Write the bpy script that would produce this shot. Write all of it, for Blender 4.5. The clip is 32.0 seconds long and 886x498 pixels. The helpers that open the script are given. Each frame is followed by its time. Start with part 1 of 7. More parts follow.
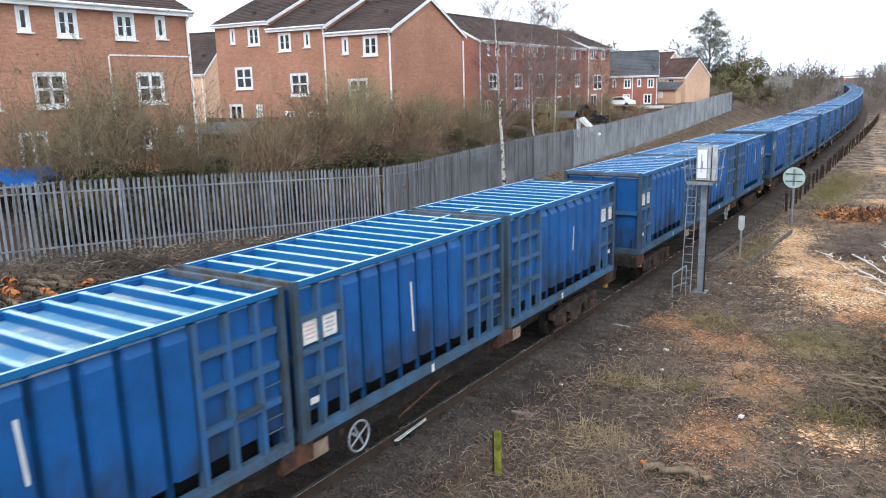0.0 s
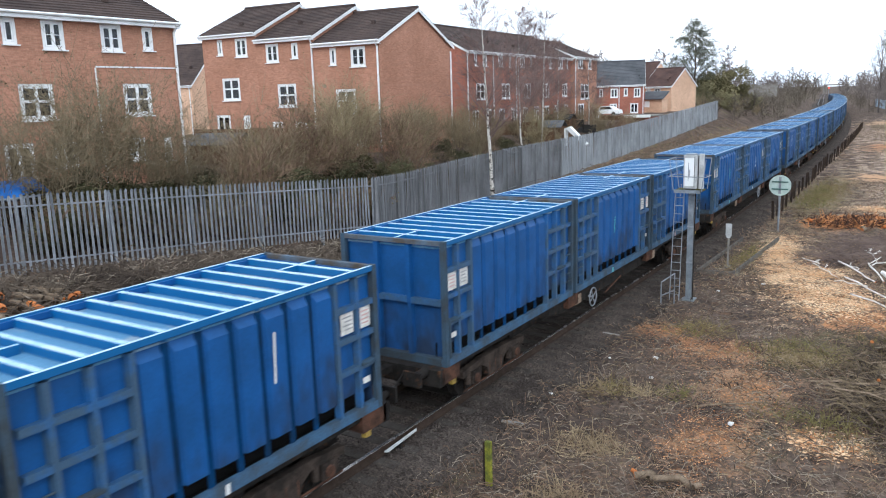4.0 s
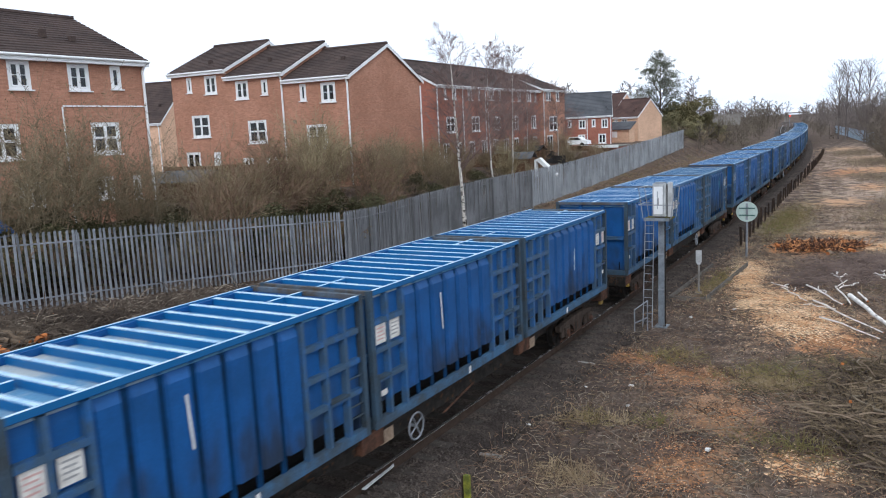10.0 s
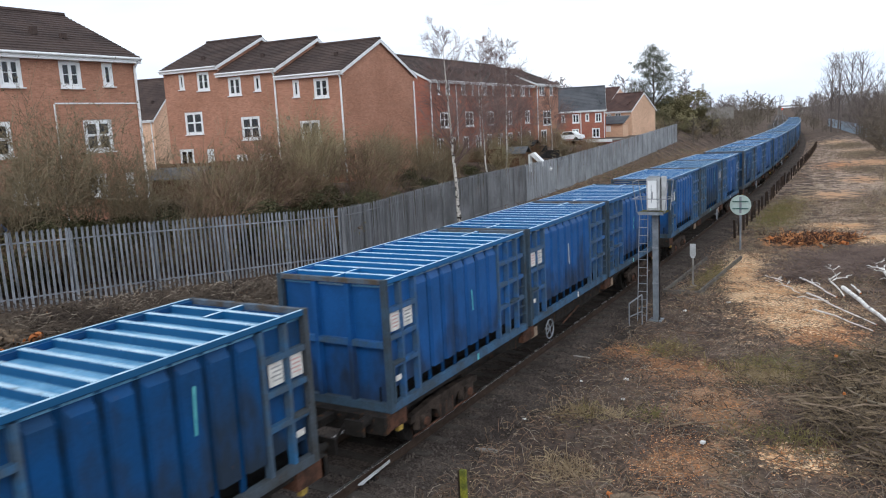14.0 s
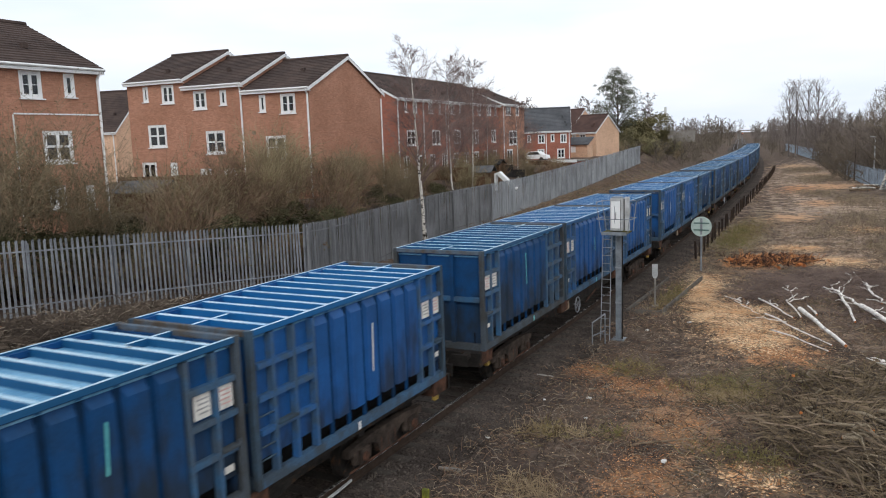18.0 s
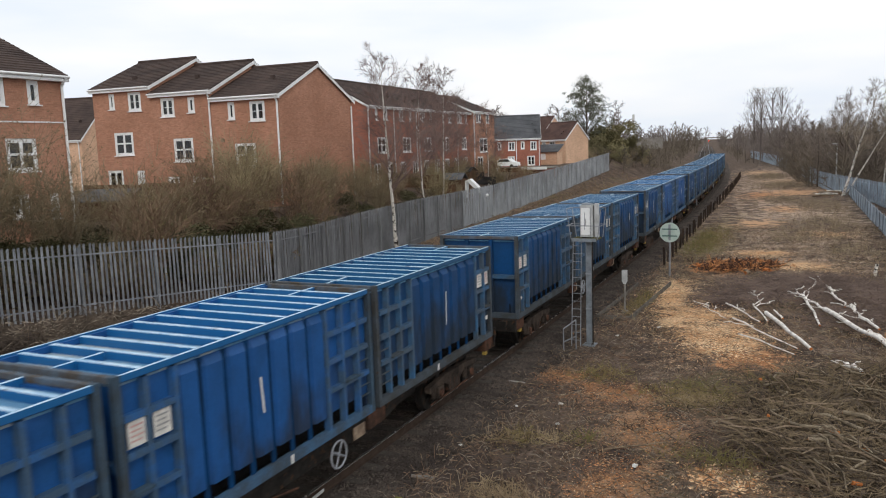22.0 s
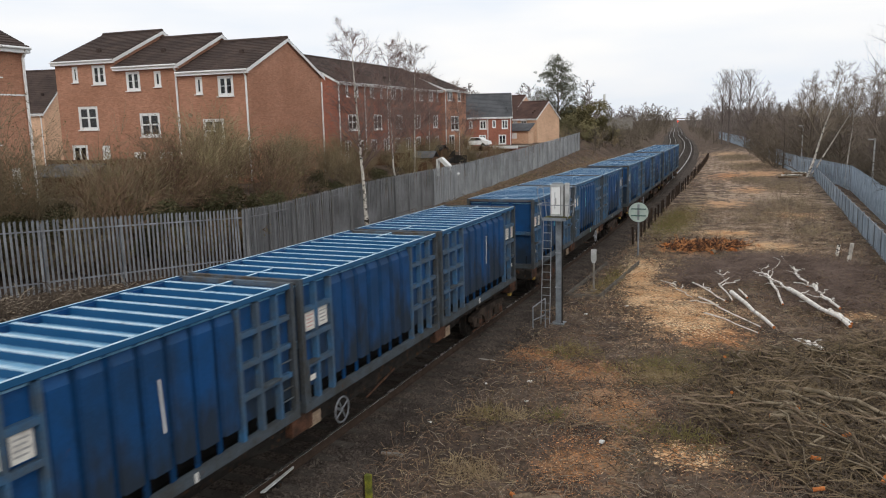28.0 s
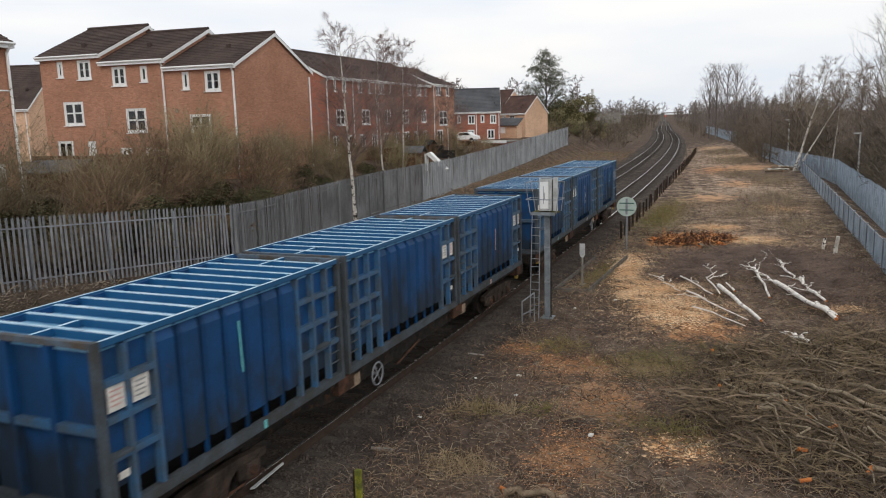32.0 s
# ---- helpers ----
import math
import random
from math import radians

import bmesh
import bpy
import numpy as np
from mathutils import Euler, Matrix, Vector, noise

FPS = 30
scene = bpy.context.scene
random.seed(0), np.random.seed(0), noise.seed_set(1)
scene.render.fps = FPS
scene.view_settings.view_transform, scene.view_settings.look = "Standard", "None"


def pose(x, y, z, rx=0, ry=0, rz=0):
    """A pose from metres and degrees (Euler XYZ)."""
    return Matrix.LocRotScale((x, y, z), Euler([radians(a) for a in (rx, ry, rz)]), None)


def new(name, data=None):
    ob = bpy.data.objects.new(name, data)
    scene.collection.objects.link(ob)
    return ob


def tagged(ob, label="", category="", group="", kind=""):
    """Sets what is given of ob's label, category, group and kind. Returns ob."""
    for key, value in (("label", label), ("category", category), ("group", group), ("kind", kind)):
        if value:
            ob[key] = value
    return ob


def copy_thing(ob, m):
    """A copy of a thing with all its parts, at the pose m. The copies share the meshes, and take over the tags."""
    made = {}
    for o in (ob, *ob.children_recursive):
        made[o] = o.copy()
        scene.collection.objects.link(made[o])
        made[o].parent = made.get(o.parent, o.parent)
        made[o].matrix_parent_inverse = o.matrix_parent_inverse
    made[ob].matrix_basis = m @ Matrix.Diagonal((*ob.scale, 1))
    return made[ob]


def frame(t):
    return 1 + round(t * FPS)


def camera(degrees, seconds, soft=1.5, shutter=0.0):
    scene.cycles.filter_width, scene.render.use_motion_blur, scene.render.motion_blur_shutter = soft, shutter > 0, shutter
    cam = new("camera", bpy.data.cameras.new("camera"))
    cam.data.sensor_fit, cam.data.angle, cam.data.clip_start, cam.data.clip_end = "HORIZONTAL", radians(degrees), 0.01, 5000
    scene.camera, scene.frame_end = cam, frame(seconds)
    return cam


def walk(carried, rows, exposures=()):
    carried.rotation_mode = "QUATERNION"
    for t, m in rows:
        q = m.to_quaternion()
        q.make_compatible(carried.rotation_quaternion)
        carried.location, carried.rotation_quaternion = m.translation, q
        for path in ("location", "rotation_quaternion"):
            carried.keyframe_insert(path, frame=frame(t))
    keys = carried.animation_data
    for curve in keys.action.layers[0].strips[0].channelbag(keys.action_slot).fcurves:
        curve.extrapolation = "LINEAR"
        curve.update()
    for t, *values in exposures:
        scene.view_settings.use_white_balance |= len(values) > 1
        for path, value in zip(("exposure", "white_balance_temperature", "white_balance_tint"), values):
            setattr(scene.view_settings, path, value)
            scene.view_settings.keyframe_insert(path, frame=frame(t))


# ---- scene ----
# Camera: held by hand on a footbridge, turning slowly to the right.
cam = camera(60.12, 32.0, soft=1.1, shutter=0.22)
EYE = (0.0, 0.0, 6.1)
WALK = [
    (0.0, 78.108, 1.465, 33.305), (0.5, 78.172, 1.629, 33.147), (1.0, 78.261, 1.900, 32.919), (1.5, 78.394, 1.748, 32.900),
    (2.0, 78.483, 1.505, 32.912), (2.5, 78.489, 1.578, 32.857), (3.0, 78.479, 1.522, 32.797), (3.5, 78.564, 1.609, 32.641),
    (5.5, 80.116, 1.766, 31.926), (6.0, 80.369, 1.533, 31.671), (6.5, 80.516, 1.583, 31.427), (7.0, 80.560, 1.626, 31.357),
    (7.5, 80.540, 1.818, 31.319), (8.0, 80.527, 1.957, 31.225), (8.5, 80.519, 1.979, 31.059), (9.0, 80.767, 1.986, 30.748),
    (9.5, 80.960, 2.246, 30.461), (10.0, 81.167, 2.625, 30.240), (10.5, 81.203, 2.765, 30.148), (11.0, 81.056, 3.017, 30.077),
    (11.5, 81.011, 3.041, 30.131), (12.0, 80.998, 3.045, 30.160), (12.5, 81.009, 2.995, 30.035), (13.0, 80.903, 2.995, 29.909),
    (13.5, 80.825, 3.104, 29.853), (14.0, 80.799, 2.962, 29.778), (14.5, 80.847, 2.861, 29.651), (16.5, 81.553, 2.430, 28.407),
    (17.0, 81.818, 2.333, 28.081), (17.5, 81.945, 2.130, 27.740), (18.0, 82.015, 1.912, 27.311), (18.5, 82.029, 1.698, 26.991),
    (19.0, 82.065, 1.910, 26.755), (19.5, 82.087, 1.939, 26.556), (20.0, 82.256, 1.908, 26.169), (20.5, 82.312, 1.890, 25.865),
    (21.0, 82.422, 1.931, 25.449), (21.5, 82.438, 1.918, 25.261), (22.0, 82.486, 1.982, 25.135), (22.5, 82.521, 2.150, 25.019),
    (23.0, 82.539, 1.977, 24.883), (23.5, 82.484, 1.922, 24.794), (24.0, 82.457, 1.816, 24.599), (24.5, 82.388, 1.897, 24.095),
    (25.0, 82.243, 1.680, 23.774), (25.5, 82.107, 1.552, 23.542), (27.5, 80.942, 1.399, 23.065), (28.0, 80.811, 1.359, 23.011),
    (28.5, 80.753, 1.340, 23.005), (29.0, 80.746, 1.297, 22.958), (29.5, 80.702, 1.353, 22.887), (30.0, 80.612, 1.395, 22.773),
    (30.5, 80.522, 1.295, 22.615), (31.0, 80.449, 1.380, 22.392), (31.5, 80.421, 1.485, 22.262), (32.0, 80.413, 1.473, 22.154),
]
walk(cam, [(t, pose(*EYE, rx, ry, rz)) for t, rx, ry, rz in WALK],
     exposures=[(0.0, 0.68, 5900, 8), (2.5, 0.62, 5800, 7), (6.0, 0.40, 5850, 9), (11.0, 0.17, 5900, 10), (14.0, 0.09, 6000, 10), (19.0, -0.09, 6450, 10), (25.0, -0.16, 6650, 10), (32.0, -0.2, 6700, 10)])

# World: a bright overcast sky and a wide, weak sun behind the cloud.
SUN_ELEVATION, SUN_ROTATION = radians(38), radians(150)
world = bpy.data.worlds.new("world")
scene.world = world
world.use_nodes = True
wn, wl = world.node_tree.nodes, world.node_tree.links
wn.clear()
sky = wn.new("ShaderNodeTexSky")
sky.sky_type = "NISHITA"
sky.sun_disc = False
sky.sun_elevation, sky.sun_rotation = SUN_ELEVATION, SUN_ROTATION
sky.dust_density, sky.air_density = 3.0, 1.0
grey = wn.new("ShaderNodeHueSaturation")
grey.inputs["Saturation"].default_value = 0.14
wl.new(sky.outputs[0], grey.inputs["Color"])
cloud_co = wn.new("ShaderNodeTexCoord")
cloud_map = wn.new("ShaderNodeMapping")
cloud_map.inputs["Scale"].default_value = (1.0, 1.0, 5.0)
wl.new(cloud_co.outputs["Generated"], cloud_map.inputs[0])
cloud = wn.new("ShaderNodeTexNoise")
cloud.inputs["Scale"].default_value, cloud.inputs["Detail"].default_value = 2.2, 6
wl.new(cloud_map.outputs[0], cloud.inputs["Vector"])
cloud_ramp = wn.new("ShaderNodeValToRGB")
cloud_ramp.color_ramp.elements[0].position, cloud_ramp.color_ramp.elements[1].position = 0.35, 0.65
cloud_ramp.color_ramp.elements[0].color = (0.80, 0.87, 0.97, 1)
cloud_ramp.color_ramp.elements[1].color = (1.0, 1.0, 1.0, 1)
wl.new(cloud.outputs[0], cloud_ramp.inputs[0])
veil = wn.new("ShaderNodeMix")
veil.data_type, veil.blend_type = "RGBA", "MULTIPLY"
veil.inputs["Factor"].default_value = 1.0
wl.new(grey.outputs[0], veil.inputs[6])
wl.new(cloud_ramp.outputs[0], veil.inputs[7])
deck = wn.new("ShaderNodeMix")   # the cloud deck hides most of the clear sky
deck.data_type = "RGBA"
deck.inputs["Factor"].default_value = 0.82
thin = wn.new("ShaderNodeVectorMath")
thin.operation = "SCALE"
thin.inputs["Scale"].default_value = 0.12
wl.new(veil.outputs[2], thin.inputs[0])
wl.new(thin.outputs[0], deck.inputs[6])
pale = wn.new("ShaderNodeVectorMath")
pale.operation = "SCALE"
pale.inputs["Scale"].default_value = 1.3
wl.new(cloud_ramp.outputs[0], pale.inputs[0])
wl.new(pale.outputs[0], deck.inputs[7])
back = wn.new("ShaderNodeBackground")
back.inputs["Strength"].default_value = 1.0
wl.new(deck.outputs[2], back.inputs["Color"])
wout = wn.new("ShaderNodeOutputWorld")
wl.new(back.outputs[0], wout.inputs["Surface"])

sun = new("sun", bpy.data.lights.new("sun", "SUN"))
sun.data.energy, sun.data.angle, sun.data.color = 0.7, radians(25), (1.0, 0.95, 0.88)
sun.rotation_euler = (radians(90) - SUN_ELEVATION, 0, math.pi - SUN_ROTATION)

# ---- materials ----
def mat(name, col, col2=None, rough=0.7, metal=0.0, scale=3.0, fine=45.0, var=0.25, bump=0.15, dist=0.01,
        stretch=(1, 1, 1), spec=None, per_object=0.0, space="Object", low=0.38, high=0.62):
    """A worn surface: two colours in broad patches, a fine grain over them, and relief."""
    m = bpy.data.materials.new(name)
    m.use_nodes = True
    n, l = m.node_tree.nodes, m.node_tree.links
    b = n["Principled BSDF"]
    co = n.new("ShaderNodeTexCoord")
    info = n.new("ShaderNodeObjectInfo")
    shift = n.new("ShaderNodeVectorMath")
    shift.operation = "MULTIPLY_ADD"
    l.new(info.outputs["Random"], shift.inputs[0])
    shift.inputs[1].default_value = (37.0, 53.0, 29.0)
    l.new(co.outputs[space], shift.inputs[2])
    mp = n.new("ShaderNodeMapping")
    mp.inputs["Scale"].default_value = stretch
    l.new(shift.outputs[0], mp.inputs[0])
    big = n.new("ShaderNodeTexNoise")
    big.inputs["Scale"].default_value, big.inputs["Detail"].default_value = scale, 5
    big.inputs["Roughness"].default_value = 0.62
    l.new(mp.outputs[0], big.inputs["Vector"])
    ramp = n.new("ShaderNodeValToRGB")
    ramp.color_ramp.elements[0].position, ramp.color_ramp.elements[1].position = low, high
    c2 = col2 or tuple(c * 0.7 for c in col)
    ramp.color_ramp.elements[0].color, ramp.color_ramp.elements[1].color = (*c2, 1), (*col, 1)
    l.new(big.outputs[0], ramp.inputs[0])
    small = n.new("ShaderNodeTexNoise")
    small.inputs["Scale"].default_value, small.inputs["Detail"].default_value = fine, 4
    l.new(mp.outputs[0], small.inputs["Vector"])
    val = n.new("ShaderNodeMapRange")
    val.inputs["From Min"].default_value, val.inputs["From Max"].default_value = 0.25, 0.75
    val.inputs["To Min"].default_value, val.inputs["To Max"].default_value = 1 - var, 1 + var
    l.new(small.outputs[0], val.inputs["Value"])
    hsv = n.new("ShaderNodeHueSaturation")
    l.new(ramp.outputs[0], hsv.inputs["Color"])
    l.new(val.outputs[0], hsv.inputs["Value"])
    last = hsv
    if per_object:
        own = n.new("ShaderNodeMapRange")
        own.inputs["To Min"].default_value, own.inputs["To Max"].default_value = 1 - per_object, 1 + per_object
        l.new(info.outputs["Random"], own.inputs["Value"])
        last = n.new("ShaderNodeHueSaturation")
        l.new(hsv.outputs[0], last.inputs["Color"])
        l.new(own.outputs[0], last.inputs["Value"])
    l.new(last.outputs[0], b.inputs["Base Color"])
    b.inputs["Metallic"].default_value = metal
    b.inputs["Specular IOR Level"].default_value = spec if spec is not None else (0.4 if rough < 0.6 else 0.06)
    rr = n.new("ShaderNodeMapRange")
    rr.inputs["To Min"].default_value, rr.inputs["To Max"].default_value = min(1, rough + 0.12), max(0.03, rough - 0.12)
    l.new(big.outputs[0], rr.inputs["Value"])
    l.new(rr.outputs[0], b.inputs["Roughness"])
    bm_ = n.new("ShaderNodeBump")
    bm_.inputs["Strength"].default_value, bm_.inputs["Distance"].default_value = bump, dist
    l.new(small.outputs[0], bm_.inputs["Height"])
    l.new(bm_.outputs[0], b.inputs["Normal"])
    return m


def add_layer(m, col, scale, low, high, stretch=(1, 1, 1), rough=0.85, detail=6.0, along=None, fall=(0, 1), amount=1.0):
    """A second, ragged layer (rust, dust, film of dirt) over a material; along: axis on which it thins out over fall."""
    n, l = m.node_tree.nodes, m.node_tree.links
    b = n["Principled BSDF"]
    co, info = n.new("ShaderNodeTexCoord"), n.new("ShaderNodeObjectInfo")
    shift = n.new("ShaderNodeVectorMath")
    shift.operation = "MULTIPLY_ADD"
    l.new(info.outputs["Random"], shift.inputs[0])
    shift.inputs[1].default_value = (61.0, 17.0, 43.0)
    l.new(co.outputs["Object"], shift.inputs[2])
    mp = n.new("ShaderNodeMapping")
    mp.inputs["Scale"].default_value = stretch
    l.new(shift.outputs[0], mp.inputs[0])
    t = n.new("ShaderNodeTexNoise")
    t.inputs["Scale"].default_value, t.inputs["Detail"].default_value = scale, detail
    t.inputs["Roughness"].default_value = 0.65
    l.new(mp.outputs[0], t.inputs["Vector"])
    value = t.outputs[0]
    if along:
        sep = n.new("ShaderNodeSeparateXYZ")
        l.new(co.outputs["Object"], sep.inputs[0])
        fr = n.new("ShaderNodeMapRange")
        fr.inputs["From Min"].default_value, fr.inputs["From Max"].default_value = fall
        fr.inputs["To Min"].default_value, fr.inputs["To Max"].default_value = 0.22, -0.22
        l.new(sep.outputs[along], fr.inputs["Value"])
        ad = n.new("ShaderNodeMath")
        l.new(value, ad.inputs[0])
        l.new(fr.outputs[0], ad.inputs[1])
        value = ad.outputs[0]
    fac = n.new("ShaderNodeMapRange")
    fac.interpolation_type = "SMOOTHSTEP"
    fac.inputs["From Min"].default_value, fac.inputs["From Max"].default_value = low, high
    fac.inputs["To Max"].default_value = amount
    l.new(value, fac.inputs["Value"])
    for key, v in (("Base Color", (*col, 1)), ("Roughness", rough)):
        mx = n.new("ShaderNodeMix")
        mx.data_type = "RGBA" if key == "Base Color" else "FLOAT"
        a, bb, o = (6, 7, 2) if key == "Base Color" else (2, 3, 0)
        l.new(fac.outputs[0], mx.inputs[0])
        l.new(b.inputs[key].links[0].from_socket, mx.inputs[a])
        mx.inputs[bb].default_value = v
        l.new(mx.outputs[o], b.inputs[key])
    return m


def brick_mat(name, c1, c2, mortar):
    """Red stretcher-bond brickwork, 225 by 75 mm, on walls that face x or y."""
    m = mat(name, c1, c2, rough=0.88, scale=0.35, fine=18, var=0.18, bump=0.3)
    n, l = m.node_tree.nodes, m.node_tree.links
    b = n["Principled BSDF"]
    co = n.new("ShaderNodeTexCoord")
    sep, com = n.new("ShaderNodeSeparateXYZ"), n.new("ShaderNodeCombineXYZ")
    l.new(co.outputs["Object"], sep.inputs[0])
    add = n.new("ShaderNodeMath")
    l.new(sep.outputs[0], add.inputs[0])
    l.new(sep.outputs[1], add.inputs[1])
    l.new(add.outputs[0], com.inputs[0])
    l.new(sep.outputs[2], com.inputs[1])
    br = n.new("ShaderNodeTexBrick")
    br.inputs["Scale"].default_value = 1.0
    br.inputs["Brick Width"].default_value, br.inputs["Row Height"].default_value = 0.225, 0.075
    br.inputs["Mortar Size"].default_value = 0.008
    br.inputs["Color1"].default_value, br.inputs["Color2"].default_value = (0.82, 0.82, 0.82, 1), (1.12, 1.12, 1.12, 1)
    br.inputs["Mortar"].default_value = (*mortar, 1)
    l.new(com.outputs[0], br.inputs["Vector"])
    mx = n.new("ShaderNodeMix")
    mx.data_type, mx.blend_type = "RGBA", "MULTIPLY"
    mx.inputs[0].default_value = 1.0
    l.new(b.inputs["Base Color"].links[0].from_socket, mx.inputs[6])
    l.new(br.outputs["Color"], mx.inputs[7])
    l.new(mx.outputs[2], b.inputs["Base Color"])
    return m


def glass_mat(name, tint, rough=0.04):
    m = bpy.data.materials.new(name)
    m.use_nodes = True
    b = m.node_tree.nodes["Principled BSDF"]
    b.inputs["Base Color"].default_value = (*tint, 1)
    b.inputs["Roughness"].default_value = rough
    b.inputs["Transmission Weight"].default_value = 0.95
    b.inputs["IOR"].default_value = 1.5
    return m


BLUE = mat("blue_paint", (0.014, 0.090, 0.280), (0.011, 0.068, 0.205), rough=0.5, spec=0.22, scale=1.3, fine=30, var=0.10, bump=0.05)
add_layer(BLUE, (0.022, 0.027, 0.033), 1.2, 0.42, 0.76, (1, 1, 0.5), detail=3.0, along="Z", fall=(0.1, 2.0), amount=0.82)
add_layer(BLUE, (0.10, 0.045, 0.022), 9.0, 0.69, 0.74, (1, 1, 0.5), amount=0.7)
TOPBLUE = mat("weathered_sky_lit_blue", (0.50, 0.67, 0.79), (0.28, 0.48, 0.67), rough=0.38, scale=2.5, fine=40, var=0.15, bump=0.05)
add_layer(TOPBLUE, (0.13, 0.085, 0.055), 5.0, 0.60, 0.70, amount=0.7)


def sky_lit_tops(m, side):
    """Fading and painted sky light: paler on upward faces, deep blue on upright ones."""
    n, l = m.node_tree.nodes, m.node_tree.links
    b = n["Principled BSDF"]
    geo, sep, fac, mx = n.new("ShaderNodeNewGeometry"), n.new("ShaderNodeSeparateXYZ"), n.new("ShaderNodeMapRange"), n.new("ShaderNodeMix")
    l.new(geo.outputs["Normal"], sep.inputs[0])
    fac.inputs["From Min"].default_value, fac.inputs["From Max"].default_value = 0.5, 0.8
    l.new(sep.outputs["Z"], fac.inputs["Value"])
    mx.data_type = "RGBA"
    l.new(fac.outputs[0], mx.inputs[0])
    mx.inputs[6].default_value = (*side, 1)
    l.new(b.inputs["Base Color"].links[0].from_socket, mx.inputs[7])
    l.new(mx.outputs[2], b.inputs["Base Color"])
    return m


RAILBLUE = mat("worn_blue_grey_rail", (0.060, 0.125, 0.215), (0.058, 0.078, 0.100), rough=0.6, scale=1.8, fine=35, var=0.2)
ENDBEAM = mat("stained_grey_beam", (0.10, 0.135, 0.175), (0.085, 0.07, 0.056), rough=0.7, scale=3, var=0.25)
GRIMEBLUE = mat("grimy_blue_steel", (0.052, 0.088, 0.128), (0.048, 0.060, 0.070), rough=0.6, scale=1.8, fine=35, var=0.2)
add_layer(GRIMEBLUE, (0.11, 0.05, 0.025), 7.0, 0.66, 0.74, amount=0.4)
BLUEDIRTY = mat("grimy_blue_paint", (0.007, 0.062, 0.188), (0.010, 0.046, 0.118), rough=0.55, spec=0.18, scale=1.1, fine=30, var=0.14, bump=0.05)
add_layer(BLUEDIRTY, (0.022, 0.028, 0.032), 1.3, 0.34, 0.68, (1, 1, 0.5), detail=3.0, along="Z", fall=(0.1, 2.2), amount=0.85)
add_layer(BLUEDIRTY, (0.10, 0.045, 0.022), 9.0, 0.68, 0.74, (1, 1, 0.5), amount=0.7)
TOPDIRTY = mat("grimy_sky_lit_blue", (0.46, 0.62, 0.72), (0.25, 0.44, 0.58), rough=0.42, scale=2.5, fine=40, var=0.18, bump=0.05)
add_layer(TOPDIRTY, (0.11, 0.075, 0.05), 4.0, 0.58, 0.70, amount=0.75)
GRIMEDARK = mat("dark_grimy_steel_rail", (0.072, 0.090, 0.108), (0.058, 0.060, 0.060), rough=0.65, scale=1.8, fine=35, var=0.2)
add_layer(GRIMEDARK, (0.10, 0.05, 0.025), 7.0, 0.62, 0.72, amount=0.6)
SHEET = mat("dusty_blue_roof_sheet", (0.37, 0.41, 0.42), (0.11, 0.25, 0.40), rough=0.65, scale=0.5, fine=25, var=0.2, bump=0.1, low=0.47, high=0.60)
SHEETDARK = mat("dark_blue_roof_sheet", (0.21, 0.42, 0.60), (0.09, 0.25, 0.42), rough=0.65, scale=0.9, fine=25, var=0.25, bump=0.1)
# Roof rails and bars get painted sky light on top, deeper blue sides.
sky_lit_tops(TOPBLUE, (0.010, 0.11, 0.29))
sky_lit_tops(TOPDIRTY, (0.010, 0.085, 0.20))
BARBLUE = mat("scuffed_blue_bar", (0.020, 0.110, 0.31), (0.045, 0.088, 0.145), rough=0.5, scale=2.2, fine=30, var=0.15, low=0.45, high=0.7)
BARDIRTY = mat("grimy_blue_bar", (0.032, 0.115, 0.235), (0.055, 0.085, 0.12), rough=0.55, scale=2.2, fine=30, var=0.18, low=0.42, high=0.66)
# Valley blue darkened in the colour for grime and for the recess's shade.
GRIMESHADE = mat("grimy_shaded_blue_steel", (0.006, 0.045, 0.13), (0.009, 0.028, 0.065), rough=0.85, scale=1.6, fine=30, var=0.2)
DARK = mat("grimy_steel", (0.030, 0.027, 0.024), (0.018, 0.016, 0.015), rough=0.7, scale=4, var=0.3)
add_layer(DARK, (0.10, 0.05, 0.025), 6.0, 0.56, 0.68, amount=0.8)
BOGIE = mat("brake_dusted_steel", (0.066, 0.050, 0.040), (0.026, 0.021, 0.018), rough=0.85, scale=3, fine=30, var=0.3)
RUST = mat("rusty_steel", (0.105, 0.052, 0.034), (0.042, 0.027, 0.021), rough=0.85, scale=4, fine=50, var=0.3)
# Near-black, so the shade of openings and undersides sits in the colour.
HOLE = mat("shade_black_steel", (0.012, 0.012, 0.012), rough=0.9)
WHITE = mat("white_paint", (0.74, 0.74, 0.72), (0.60, 0.60, 0.57), rough=0.45, scale=2, var=0.06)
UPVC = mat("white_plastic", (0.86, 0.86, 0.85), (0.78, 0.79, 0.78), rough=0.35, scale=1.5, var=0.04, bump=0.02)
PLACARD = mat("white_placard", (0.74, 0.72, 0.67), (0.55, 0.53, 0.49), rough=0.5, scale=6, var=0.1)
REDPRINT = mat("faded_red_print", (0.6, 0.4, 0.36), (0.52, 0.33, 0.3), rough=0.5, scale=6)
GREYPRINT = mat("grey_print", (0.38, 0.38, 0.37), rough=0.5, scale=6)
YELLOW = mat("yellow_paint", (0.46, 0.32, 0.07), (0.22, 0.15, 0.05), rough=0.6, scale=6)
CREAM = mat("cream_paint", (0.33, 0.25, 0.18), (0.20, 0.145, 0.105), rough=0.6, scale=6)
TURQ = mat("turquoise_paint_stroke", (0.16, 0.55, 0.55), (0.10, 0.42, 0.45), rough=0.5, scale=6)
